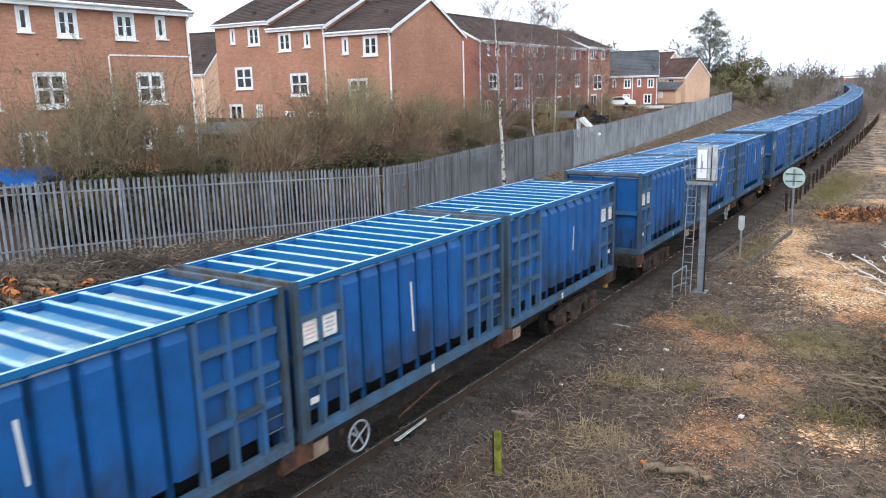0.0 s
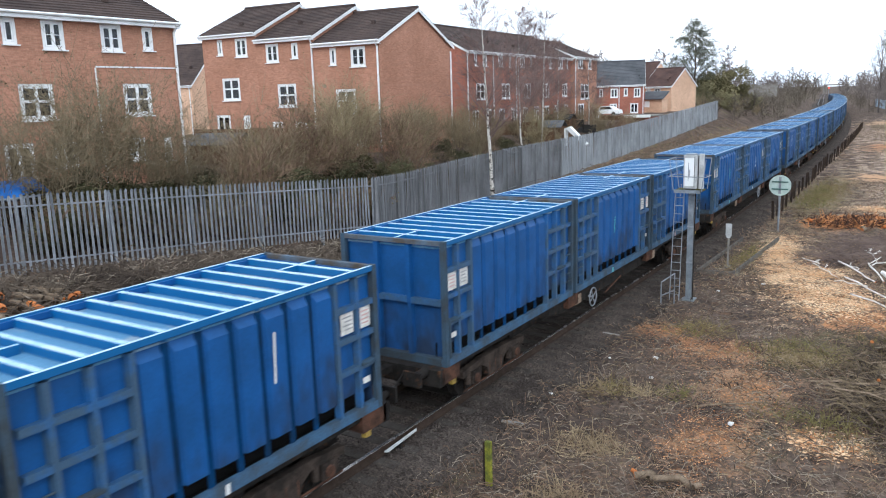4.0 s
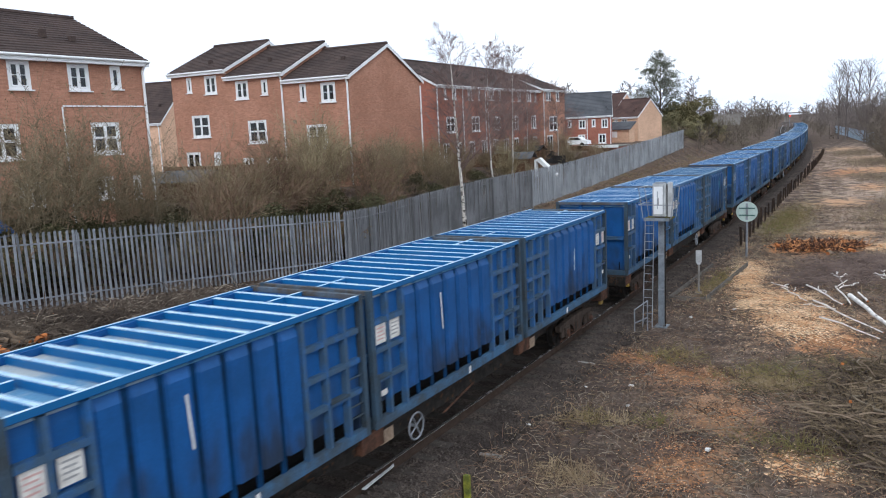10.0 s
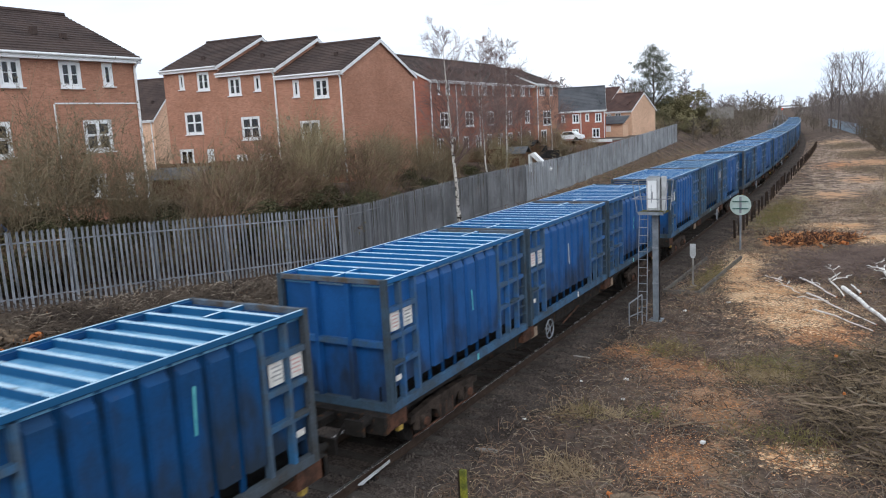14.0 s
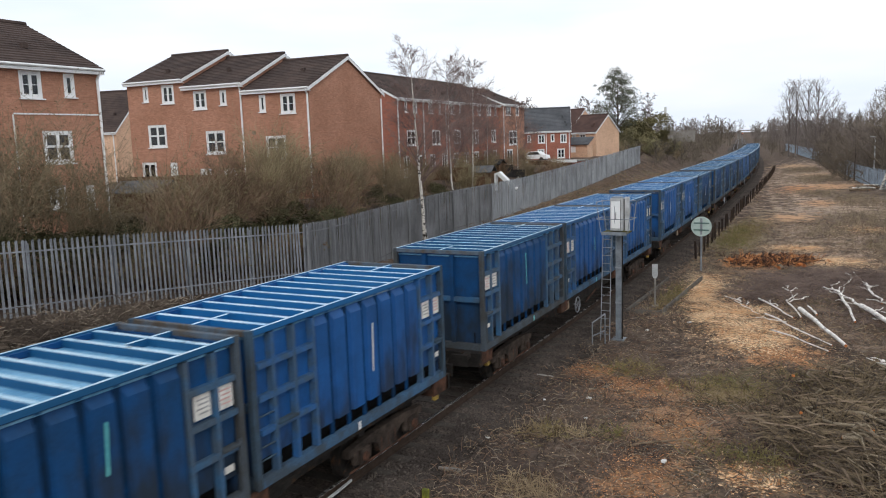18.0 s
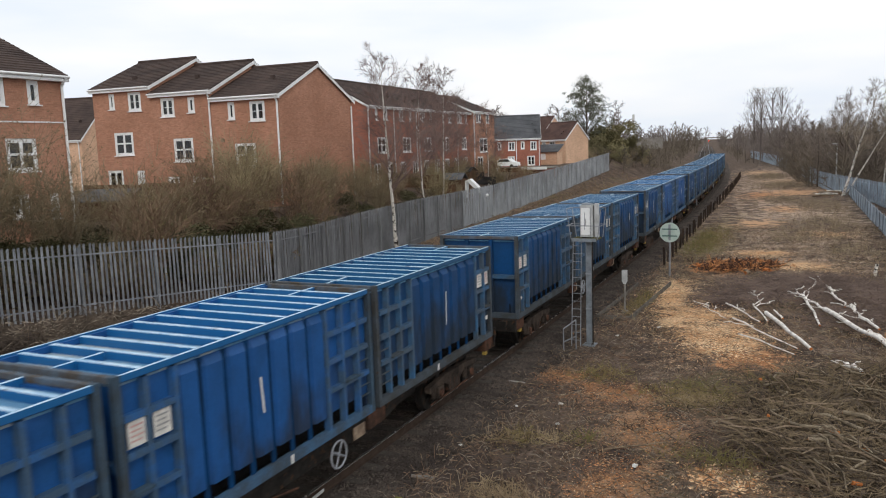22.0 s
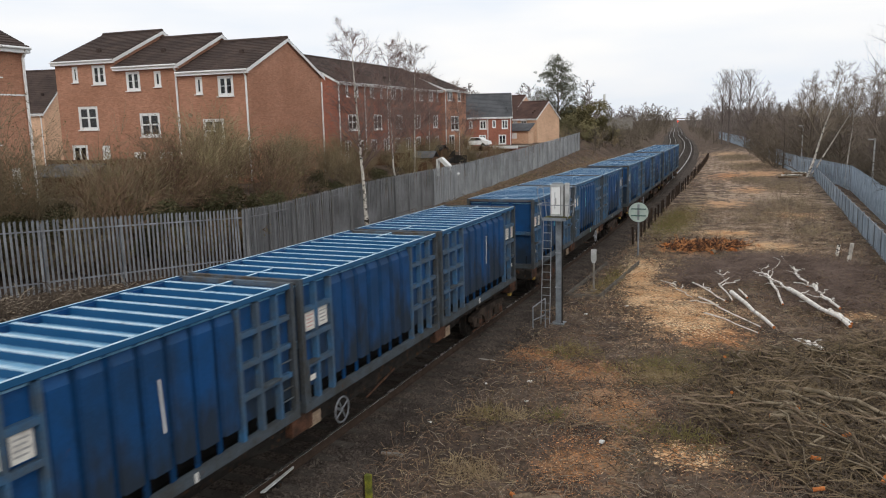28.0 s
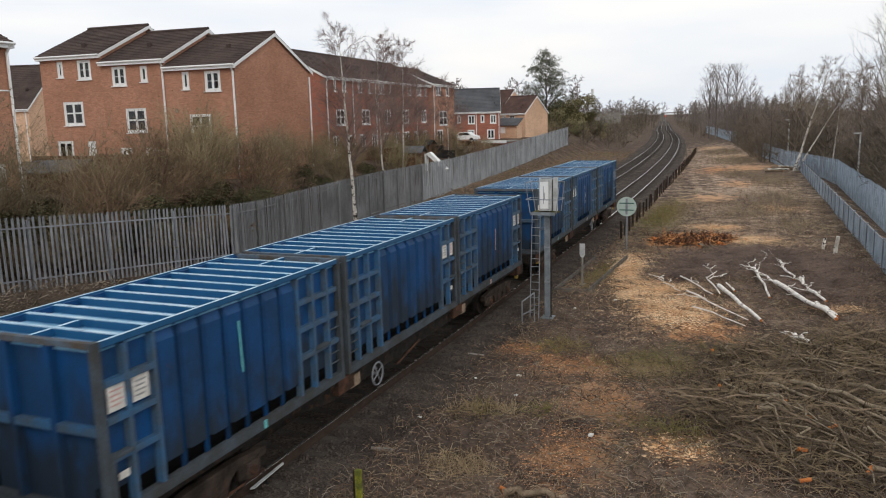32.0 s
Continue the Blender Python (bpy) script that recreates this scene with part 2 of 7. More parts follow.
RAILTOP = mat("polished_rail", (0.62, 0.60, 0.58), (0.45, 0.42, 0.40), rough=0.25, metal=0.9, scale=3, var=0.1)
RAILSIDE = mat("brown_rail_side", (0.055, 0.038, 0.029), rough=0.8, scale=5)
BALLAST = mat("dirty_ballast", (0.092, 0.074, 0.062), (0.046, 0.037, 0.032), rough=0.95, scale=1.2, fine=26, var=0.75, bump=1.0, dist=0.05)
STONE = mat("ballast_stone", (0.105, 0.088, 0.076), (0.046, 0.038, 0.033), rough=0.95, scale=0.9, fine=8, var=0.5)
SLEEPER = mat("grey_sleeper", (0.075, 0.066, 0.058), (0.05, 0.042, 0.036), rough=0.95, scale=2, var=0.3)
GALV = mat("galvanised_steel", (0.285, 0.30, 0.325), (0.175, 0.185, 0.2), rough=0.55, metal=0.1, scale=1.5, fine=20, var=0.12, per_object=0.18)
GALVOLD = mat("weathered_grey_steel", (0.235, 0.238, 0.245), (0.14, 0.14, 0.143), rough=0.6, metal=0.1, scale=0.35, fine=16, var=0.15, per_object=0.1)
GALVBLUE = mat("blue_grey_steel_panel", (0.40, 0.48, 0.56), (0.26, 0.32, 0.385), rough=0.55, metal=0.2, scale=1.2, fine=20, var=0.15, per_object=0.15)
CASING = mat("weathered_white_casing", (0.52, 0.53, 0.53), (0.36, 0.365, 0.36), rough=0.55, scale=4, fine=25, var=0.12)
STEEL = mat("grey_painted_steel", (0.26, 0.29, 0.32), (0.16, 0.18, 0.20), rough=0.55, metal=0.2, scale=3, var=0.15)
RUSTPOST = mat("dark_timber_post", (0.060, 0.042, 0.032), (0.030, 0.022, 0.018), rough=0.9, scale=4, stretch=(1, 1, 0.3))
BRICK = brick_mat("red_brick", (0.465, 0.236, 0.157), (0.395, 0.195, 0.127), (0.95, 1.05, 1.1))
BRICKDARK = brick_mat("dark_red_brick", (0.375, 0.150, 0.105), (0.31, 0.122, 0.084), (0.95, 1.05, 1.1))
BRICKBUFF = brick_mat("buff_brick", (0.72, 0.475, 0.325), (0.62, 0.40, 0.27), (1.0, 1.0, 1.0))
TILE = mat("brown_roof_tile", (0.085, 0.062, 0.054), (0.058, 0.044, 0.040), rough=0.8, scale=0.6, fine=12, var=0.25)
TILERED = mat("red_brown_roof_tile", (0.105, 0.064, 0.054), (0.075, 0.048, 0.042), rough=0.8, scale=0.6, fine=12, var=0.25)
TILEGREY = mat("grey_roof_tile", (0.105, 0.108, 0.115), (0.075, 0.078, 0.084), rough=0.8, scale=0.6, fine=12, var=0.2)
PANE = glass_mat("window_glass", (0.07, 0.08, 0.095), 0.02)
NET = mat("net_curtain", (0.2, 0.2, 0.2), (0.10, 0.10, 0.105), rough=0.9, scale=3, stretch=(3, 3, 0.4))
BIRCH = mat("white_birch_bark", (0.74, 0.70, 0.64), (0.48, 0.44, 0.385), rough=0.8, scale=3, fine=14, var=0.3, stretch=(1, 1, 0.35))
add_layer(BIRCH, (0.035, 0.03, 0.027), 5.0, 0.54, 0.60, (0.8, 0.8, 1.4))
BIRCHLOG = mat("clean_white_birch_bark", (0.86, 0.83, 0.78), (0.66, 0.61, 0.55), rough=0.75, scale=4, fine=14, var=0.2)
add_layer(BIRCHLOG, (0.07, 0.06, 0.055), 6.0, 0.60, 0.66, (0.8, 0.8, 1.4), amount=0.8)
BARK = mat("grey_brown_bark", (0.13, 0.105, 0.082), (0.075, 0.06, 0.048), rough=0.95, scale=2, var=0.3)
TWIG = mat("brown_twigs", (0.38, 0.305, 0.20), (0.19, 0.15, 0.10), rough=0.95, scale=0.8, var=0.3)
TWIGTALL = mat("dark_willow_twigs", (0.32, 0.262, 0.17), (0.155, 0.125, 0.083), rough=0.95, scale=0.8, var=0.3)
TWIGOLIVE = mat("olive_brown_twigs", (0.41, 0.335, 0.205), (0.21, 0.17, 0.105), rough=0.95, scale=0.8, var=0.3)
TWIGRED = mat("purple_brown_birch_twigs", (0.215, 0.16, 0.135), (0.115, 0.085, 0.072), rough=0.95, scale=0.8, var=0.3)
TWIGGREY = mat("grey_twigs", (0.34, 0.285, 0.22), (0.19, 0.155, 0.122), rough=0.95, scale=0.8, var=0.3)
WOODTWIG = mat("grey_brown_wood_twigs", (0.26, 0.215, 0.182), (0.15, 0.122, 0.104), rough=0.95, scale=0.3, var=0.3)
WOODGREY = mat("grey_purple_far_twigs", (0.225, 0.19, 0.17), (0.13, 0.108, 0.098), rough=0.95, scale=0.15, var=0.3)
WOODDARK = mat("dark_olive_thicket", (0.195, 0.162, 0.125), (0.11, 0.092, 0.073), rough=0.95, scale=0.15, var=0.3)
STRAW = mat("dead_grass", (0.40, 0.31, 0.19), (0.24, 0.175, 0.11), rough=0.95, scale=0.7, var=0.3)
BRAMBLE = mat("dead_bramble_stems", (0.27, 0.18, 0.12), (0.12, 0.08, 0.058), rough=0.95, scale=0.5, var=0.35)
CHIP = mat("fresh_wood_chips", (0.88, 0.66, 0.42), (0.66, 0.41, 0.22), rough=0.9, scale=0.8, fine=9, var=0.35)
CHIPORANGE = mat("orange_sawdust_chips", (0.62, 0.29, 0.12), (0.4, 0.18, 0.08), rough=0.9, scale=0.8, fine=9, var=0.35)
CUTWOOD = mat("orange_cut_wood", (0.56, 0.20, 0.065), (0.38, 0.13, 0.045), rough=0.85, scale=5)
LOGBARK = mat("brown_log_bark", (0.24, 0.18, 0.125), (0.13, 0.095, 0.065), rough=0.95, scale=4, var=0.3)
GRASS = mat("winter_grass", (0.17, 0.15, 0.06), (0.24, 0.185, 0.09), rough=0.95, scale=0.5, var=0.3)
IVY = mat("evergreen_leaves", (0.25, 0.22, 0.115), (0.14, 0.126, 0.07), rough=0.7, scale=0.4, var=0.35)
PINE = mat("dark_pine_needles", (0.155, 0.16, 0.118), (0.09, 0.096, 0.07), rough=0.8, scale=0.4, var=0.35)
CONCRETE = mat("weathered_concrete", (0.30, 0.28, 0.25), (0.20, 0.185, 0.165), rough=0.9, scale=1.5, var=0.2)
PLASTIC_DARK = mat("dark_felt_roofing", (0.05, 0.047, 0.045), rough=0.9, scale=1.5)
FELTGREY = mat("grey_felt_roofing", (0.14, 0.14, 0.145), rough=0.9, scale=1.5)
SHED = mat("brown_shed_boards", (0.15, 0.085, 0.05), (0.10, 0.058, 0.036), rough=0.85, scale=1.5, stretch=(1, 1, 6))
TARP = mat("blue_tarpaulin", (0.02, 0.16, 0.52), (0.015, 0.11, 0.40), rough=0.4, scale=3)
LEAFDRY = mat("dry_olive_leaves", (0.20, 0.17, 0.082), (0.12, 0.10, 0.052), rough=0.85, scale=0.6, var=0.35)
LEAFBUFF = mat("buff_seed_clusters", (0.24, 0.18, 0.105), (0.13, 0.10, 0.06), rough=0.9, scale=0.6, var=0.35)
HEAP = mat("olive_brown_cut_twigs", (0.235, 0.178, 0.112), (0.115, 0.086, 0.056), rough=0.95, scale=0.6, var=0.35)
HEAPDARK = mat("dark_brown_brushwood", (0.125, 0.098, 0.075), (0.06, 0.047, 0.038), rough=0.95, scale=0.6, var=0.35)
TWIGBIRCH = mat("pale_grey_birch_twigs", (0.25, 0.18, 0.16), (0.15, 0.105, 0.094), rough=0.95, scale=0.8, var=0.3)
GALVPALE = mat("pale_galvanised_steel", (0.40, 0.42, 0.44), (0.26, 0.27, 0.28), rough=0.6, metal=0.1, scale=0.35, fine=16, var=0.15, per_object=0.1)
IVYDARK = mat("dark_ivy_leaves", (0.098, 0.092, 0.046), (0.055, 0.052, 0.028), rough=0.6, scale=0.5, var=0.35)
MOSS = mat("mossy_boards", (0.105, 0.10, 0.036), (0.065, 0.06, 0.03), rough=0.9, scale=5)


# ---- mesh helpers ----
class Mesh:
    """Collects vertices and faces for one mesh."""

    def __init__(self):
        self.v, self.f = [], []
        self.fine = None   # takes the thinnest twigs, where they are to be apart

    def box(self, x0, x1, y0, y1, z0, z1, m=None):
        k = len(self.v)
        for x in (x0, x1):
            for y in (y0, y1):
                for z in (z0, z1):
                    p = Vector((x, y, z))
                    self.v.append(tuple(m @ p if m else p))
        for q in ((0, 1, 3, 2), (4, 6, 7, 5), (0, 4, 5, 1), (2, 3, 7, 6), (0, 2, 6, 4), (1, 5, 7, 3)):
            self.f.append(tuple(k + i for i in q))
        return self

    def poly(self, pts):
        k = len(self.v)
        self.v += [tuple(p) for p in pts]
        self.f.append(tuple(range(k, k + len(pts))))
        return self

    def prism(self, pts, d):
        """A flat polygon pushed along the vector d."""
        k, n = len(self.v), len(pts)
        d = Vector(d)
        self.v += [tuple(p) for p in pts] + [tuple(Vector(p) + d) for p in pts]
        self.f.append(tuple(range(k + n - 1, k - 1, -1)))
        self.f.append(tuple(range(k + n, k + 2 * n)))
        for i in range(n):
            j = (i + 1) % n
            self.f.append((k + i, k + j, k + n + j, k + n + i))
        return self

    def ring_frame(self, x0, x1, y0, y1, z0, z1, t):
        """A rectangular ring in the x-z plane with members t wide."""
        k = len(self.v)
        for y in (y0, y1):
            self.v += [(x0, y, z0), (x1, y, z0), (x1, y, z1), (x0, y, z1), (x0 + t, y, z0 + t), (x1 - t, y, z0 + t), (x1 - t, y, z1 - t), (x0 + t, y, z1 - t)]
        for i in range(4):
            j = (i + 1) % 4
            self.f += [(k + i, k + j, k + 4 + j, k + 4 + i), (k + 8 + i, k + 12 + i, k + 12 + j, k + 8 + j), (k + i, k + 8 + i, k + 8 + j, k + j), (k + 4 + i, k + 4 + j, k + 12 + j, k + 12 + i)]
        return self

    def tube(self, p, q, r0, r1, n=6, caps=True):
        p, q = Vector(p), Vector(q)
        d = (q - p)
        if d.length < 1e-6:
            return self
        d.normalize()
        a = d.orthogonal().normalized()
        b = d.cross(a)
        k = len(self.v)
        for c, r in ((p, r0), (q, r1)):
            for i in range(n):
                w = 2 * math.pi * i / n
                self.v.append(tuple(c + (a * math.cos(w) + b * math.sin(w)) * r))
        for i in range(n):
            j = (i + 1) % n
            self.f.append((k + i, k + j, k + n + j, k + n + i))
        if caps:
            self.f.append(tuple(range(k + n - 1, k - 1, -1)))
            self.f.append(tuple(range(k + n, k + 2 * n)))
        return self

    def ring(self, c, axis, radius, r, n=24, m=6):
        """A thin torus round c."""
        c, axis = Vector(c), Vector(axis).normalized()
        a = axis.orthogonal().normalized()
        b = axis.cross(a)
        k = len(self.v)
        for i in range(n):
            w = 2 * math.pi * i / n
            o = a * math.cos(w) + b * math.sin(w)
            for j in range(m):
                u = 2 * math.pi * j / m
                self.v.append(tuple(c + o * (radius + r * math.cos(u)) + axis * r * math.sin(u)))
        for i in range(n):
            for j in range(m):
                i2, j2 = (i + 1) % n, (j + 1) % m
                self.f.append((k + i * m + j, k + i2 * m + j, k + i2 * m + j2, k + i * m + j2))
        return self

    def data(self, name, material, smooth=False):
        me = bpy.data.meshes.new(name)
        me.from_pydata(self.v, [], self.f)
        me.materials.append(material)
        if smooth:
            me.polygons.foreach_set("use_smooth", [True] * len(me.polygons))
        me.update()
        return me


def empty(name, m=None, label="", category="", group="", kind=""):
    ob = new(name)
    ob.empty_display_size = 0.2
    if m is not None:
        ob.matrix_basis = m
    return tagged(ob, label, category, group, kind)


def part(name, mesh, material, parent, label="", at=None, smooth=False):
    """Links a Mesh (or shared mesh data) as one object under a thing or a part."""
    me = mesh if isinstance(mesh, bpy.types.Mesh) else mesh.data(name, material, smooth)
    ob = new(name, me)
    ob.parent = parent
    if at is not None:
        ob.matrix_basis = at
    if label:
        tagged(ob, label)
    return ob


def thing(name, mesh, material, m=None, label="", category="", group="", kind="", smooth=False):
    ob = new(name, mesh if isinstance(mesh, bpy.types.Mesh) else mesh.data(name, material, smooth))
    if m is not None:
        ob.matrix_basis = m
    return tagged(ob, label, category, group, kind)


def lerp(x, xs, ys):
    return float(np.interp(x, xs, ys))

# ---- the lie of the land ----
TRACK_X, TRACK_GAP = -8.71, 3.62


def bend(y):
    """How far the line has swung to the left at y."""
    u = max(0.0, y - 22.0)
    if u > 278:   # straight again beyond the curve
        return 22.41 + 0.11 * (u - 278)
    return 4.35e-4 * u * u / (1 + 0.0018 * u)


BANK_Y = [-60, 15, 25, 35, 45, 64, 92, 130, 200, 320, 900]
BANK_X = [-16.0, -16.0, -17.2, -21.6, -23.3, -25.1, -28.2, -26.6, -28.6, -40.0, -130.0]


def ground_z(x, y):
    """Height of the ground: track bed, bank and gardens to the left, cleared strip and low path to the right."""
    z = -0.30
    foot = lerp(y, BANK_Y, BANK_X)
    if x < foot:
        z = min(2.75, -0.30 + lerp(y, [25, 35, 130, 200], [0.265, 0.55, 0.5, 0.265]) * (foot - x))
    u = x + bend(y)
    if u < -80:
        z = max(z, 2.75)
    right = 5.2 - 0.6 * bend(max(y - 60, 0))
    if x > right:
        z -= min(0.75, 0.4 * (x - right))
    if u > -6.6 or x < foot:
        z += 0.10 * noise.noise((x * 0.35, y * 0.35, 0)) + 0.05 * noise.noise((x * 1.3, y * 1.3, 5.0))
    return z


def axis(*runs):
    out = []
    for a, b, step in runs:
        n = max(1, round((b - a) / step))
        out += [a + (b - a) * i / n for i in range(n)]
    return out + [runs[-1][1]]


GX = axis((-3000, -400, 520), (-400, -100, 50), (-100, -40, 6), (-40, -16, 0.8), (-16, 8, 0.4), (8, 40, 3), (40, 400, 60), (400, 3000, 520))
GY = axis((-1500, -60, 240), (-60, 4, 6), (4, 60, 0.45), (60, 150, 1.5), (150, 420, 12), (420, 1200, 90), (1200, 4500, 660))
gm = Mesh()
gm.v = [(x, y, ground_z(x, y)) for y in GY for x in GX]
w = len(GX)
gm.f = [(j * w + i, j * w + i + 1, (j + 1) * w + i + 1, (j + 1) * w + i) for j in range(len(GY) - 1) for i in range(w - 1)]

# Wood-chip and sawdust beds left by the tree cutting: centre, radii, how orange they are.
CHIP_BEDS = [(-4.9, 32.8, 0.9, 3.4, 0.0), (-3.5, 28.6, 1.5, 3.0, 0.05), (-2.2, 25.3, 1.5, 2.4, 0.35), (-1.2, 23.2, 1.1, 1.3, 0.9),
             (-3.5, 39.6, 1.8, 1.7, 0.95), (-2.2, 41.0, 1.2, 1.2, 0.8), (-0.3, 41.2, 1.9, 1.5, 0.25), (-2.0, 45.5, 1.6, 1.4, 0.2),
             (-3.9, 92.0, 2.4, 6.0, 0.95), (-1.2, 96.0, 2.6, 7.0, 0.6), (-3.0, 61.5, 1.8, 3.0, 0.5), (1.2, 55.0, 1.5, 2.0, 0.4), (-1.5, 74.0, 1.6, 3.0, 0.6), (-6.0, 20.0, 0.9, 0.9, 0.95),
             (-4.3, 18.9, 1.2, 1.0, 0.85), (-3.0, 16.6, 0.9, 1.4, 0.55), (-1.2, 14.6, 0.8, 0.6, 0.3), (-3.2, 13.6, 0.8, 1.4, 0.7),
             (-7.5, 150.0, 3.0, 9.0, 0.3), (-2.5, 120.0, 3.0, 6.0, 0.3), (2.6, 27.4, 0.8, 0.6, 0.3)]


# Dark beds of fine twigs and mulch, and the sooty edge of the line.
DARK_BEDS = [(-1.4, 33.2, 2.3, 3.4), (1.4, 33.5, 2.4, 4.2), (-0.5, 61.0, 2.4, 5.0), (0.9, 84.0, 2.4, 7.0), (1.9, 28.0, 1.6, 2.2), (2.0, 16.8, 3.0, 3.4), (-6.5, 14.0, 1.6, 9.0), (-6.9, 27.0, 1.0, 9.0), (-23.6, 18.0, 2.6, 10.0), (-24.8, 29.0, 3.0, 9.0)]
PALE_BEDS = [(0.0, 60.0, 5.5, 30.0, (0.45, 0.34, 0.255)), (-3.0, 125.0, 7.0, 55.0, (0.50, 0.375, 0.285)), (-5.2, 50.0, 1.6, 14.0, (0.25, 0.21, 0.13)), (-24.5, 85.0, 3.5, 40.0, (0.22, 0.165, 0.115))]


def ground_material():
    m = mat("rough_winter_ground", (0.140, 0.102, 0.078), (0.066, 0.049, 0.041), rough=0.97, scale=0.55, fine=11, var=0.6, bump=1.0, dist=0.06)
    add_layer(m, (0.125, 0.112, 0.050), 0.22, 0.55, 0.68, rough=0.95, amount=0.6)
    add_layer(m, (0.25, 0.185, 0.125), 1.9, 0.56, 0.70, rough=0.95, amount=0.6)
    add_layer(m, (0.30, 0.165, 0.088), 0.42, 0.61, 0.70, rough=0.95, amount=0.55, detail=9.0)
    add_layer(m, (0.068, 0.046, 0.040), 0.45, 0.56, 0.66, rough=0.95, amount=0.75)
    n, l = m.node_tree.nodes, m.node_tree.links
    b = n["Principled BSDF"]
    co = n.new("ShaderNodeTexCoord")
    wob = n.new("ShaderNodeTexNoise")
    wob.inputs["Scale"].default_value, wob.inputs["Detail"].default_value = 1.3, 8
    l.new(co.outputs["Object"], wob.inputs["Vector"])
    speck = n.new("ShaderNodeTexNoise")
    speck.inputs["Scale"].default_value, speck.inputs["Detail"].default_value = 14.0, 4
    l.new(co.outputs["Object"], speck.inputs["Vector"])
    pale, warm = (0.62, 0.44, 0.27), (0.47, 0.205, 0.085)
    beds = [(*b4, 0.9) for b4 in PALE_BEDS] + [(*b4, (0.085, 0.065, 0.055), 0.8) for b4 in DARK_BEDS]
    beds += [(*b5[:4], tuple(p + (q - p) * b5[4] for p, q in zip(pale, warm)), 0.85 if b5[1] > 22 else 0.44) for b5 in CHIP_BEDS]
    for cx, cy, rx, ry, c, most in beds:
        off = n.new("ShaderNodeVectorMath")
        off.operation = "SUBTRACT"
        l.new(co.outputs["Object"], off.inputs[0])
        off.inputs[1].default_value = (cx, cy, 0)
        sq = n.new("ShaderNodeVectorMath")
        sq.operation = "MULTIPLY"
        l.new(off.outputs[0], sq.inputs[0])
        sq.inputs[1].default_value = (1 / rx, 1 / ry, 0)
        ln = n.new("ShaderNodeVectorMath")
        ln.operation = "LENGTH"
        l.new(sq.outputs[0], ln.inputs[0])
        ad = n.new("ShaderNodeMath")
        ad.operation = "MULTIPLY_ADD"
        l.new(wob.outputs[0], ad.inputs[0])
        ad.inputs[1].default_value = -4.6
        l.new(ln.outputs["Value"], ad.inputs[2])
        ad2 = n.new("ShaderNodeMath")
        ad2.operation = "MULTIPLY_ADD"
        l.new(speck.outputs[0], ad2.inputs[0])
        ad2.inputs[1].default_value = -3.0
        l.new(ad.outputs[0], ad2.inputs[2])
        fac = n.new("ShaderNodeMapRange")
        fac.inputs["From Min"].default_value, fac.inputs["From Max"].default_value = -2.75, -3.55
        fac.inputs["To Max"].default_value = most
        l.new(ad2.outputs[0], fac.inputs["Value"])
        mx = n.new("ShaderNodeMix")
        mx.data_type = "RGBA"
        l.new(fac.outputs[0], mx.inputs[0])
        l.new(b.inputs["Base Color"].links[0].from_socket, mx.inputs[6])
        mx.inputs[7].default_value = (*c, 1)
        l.new(mx.outputs[2], b.inputs["Base Color"])
    return m


ground = thing("ground", gm, ground_material(), label="rough winter ground with dead grass and wood chips", category="ground", kind="structure", smooth=True)

# ---- the line: ballast, sleepers, rails ----
track_rows = axis((-70, 60, 4), (60, 300, 8), (300, 700, 16))


def along(points, rows, name, material, label, category, parent=None, dx=0.0):
    """A section drawn along the line; points are (offset, z)."""
    k = Mesh()
    n = len(points)
    for y in rows:
        k.v += [(TRACK_X + dx + u - bend(y), y, z) for u, z in points]
    for j in range(len(rows) - 1):
        for i in range(n - 1):
            k.f.append((j * n + i, j * n + i + 1, (j + 1) * n + i + 1, (j + 1) * n + i))
    if parent:
        return part(name, k, material, parent)
    return thing(name, k, material, label=label, category=category, kind="structure")


along([(-7.6, -0.5), (-6.2, -0.26), (-5.0, -0.20), (-2.4, -0.20), (-1.9, -0.24), (-1.7, -0.24), (-1.3, -0.19), (1.35, -0.19), (2.0, -0.25), (2.7, -0.5)],
      track_rows, "track_bed", BALLAST, "brown dirty ballast under two railway tracks", "ballast")
RAIL_SIDE = [(-0.065, -0.16), (-0.02, -0.14), (-0.012, -0.03), (-0.034, -0.026), (-0.034, -0.001)]
for dx in (0.0, -TRACK_GAP):
    track = empty("railway_track", label="steel rails on dirty sleepers and ballast", category="track", group="railway tracks", kind="structure")
    for side in (-0.75, 0.75):
        prof = [(side + u, z) for u, z in RAIL_SIDE] + [(side - u, z) for u, z in reversed(RAIL_SIDE)]
        rail = along(prof, track_rows, "rail", RAILSIDE, "", "", track, dx)
        along([(side - 0.036, -0.004), (side - 0.034, 0.002), (side + 0.034, 0.002), (side + 0.036, -0.004)], track_rows, "rail_head", RAILTOP, "", "", rail, dx)
    sl = Mesh().box(-1.25, 1.25, -0.13, 0.13, -0.2, 0).data("sleeper", SLEEPER)
    y = 2.0
    rest = Mesh()
    k = 0
    while y < 420:
        h = -math.atan2(bend(y + 1) - bend(y - 1), 2)
        at = pose(TRACK_X + dx - bend(y), y, -0.178, 0, 0, -math.degrees(h))
        if k < 45:
            part("sleeper", sl, SLEEPER, track, at=at)
        else:
            rest.box(-1.25, 1.25, -0.13, 0.13, -0.2, 0, at)
        k += 1
        y += 0.66
    tagged(part("sleeper_run", rest, SLEEPER, track), kind="stuff")

# ---- the train: flat wagons, three refuse containers on each ----
CL, CW, CH = 6.06, 2.458, 2.43          # container
PITCH, SLOT, DECK = 20.62, 6.254, 1.056   # wagon spacing, container spacing, deck height
BAY = CL / 12


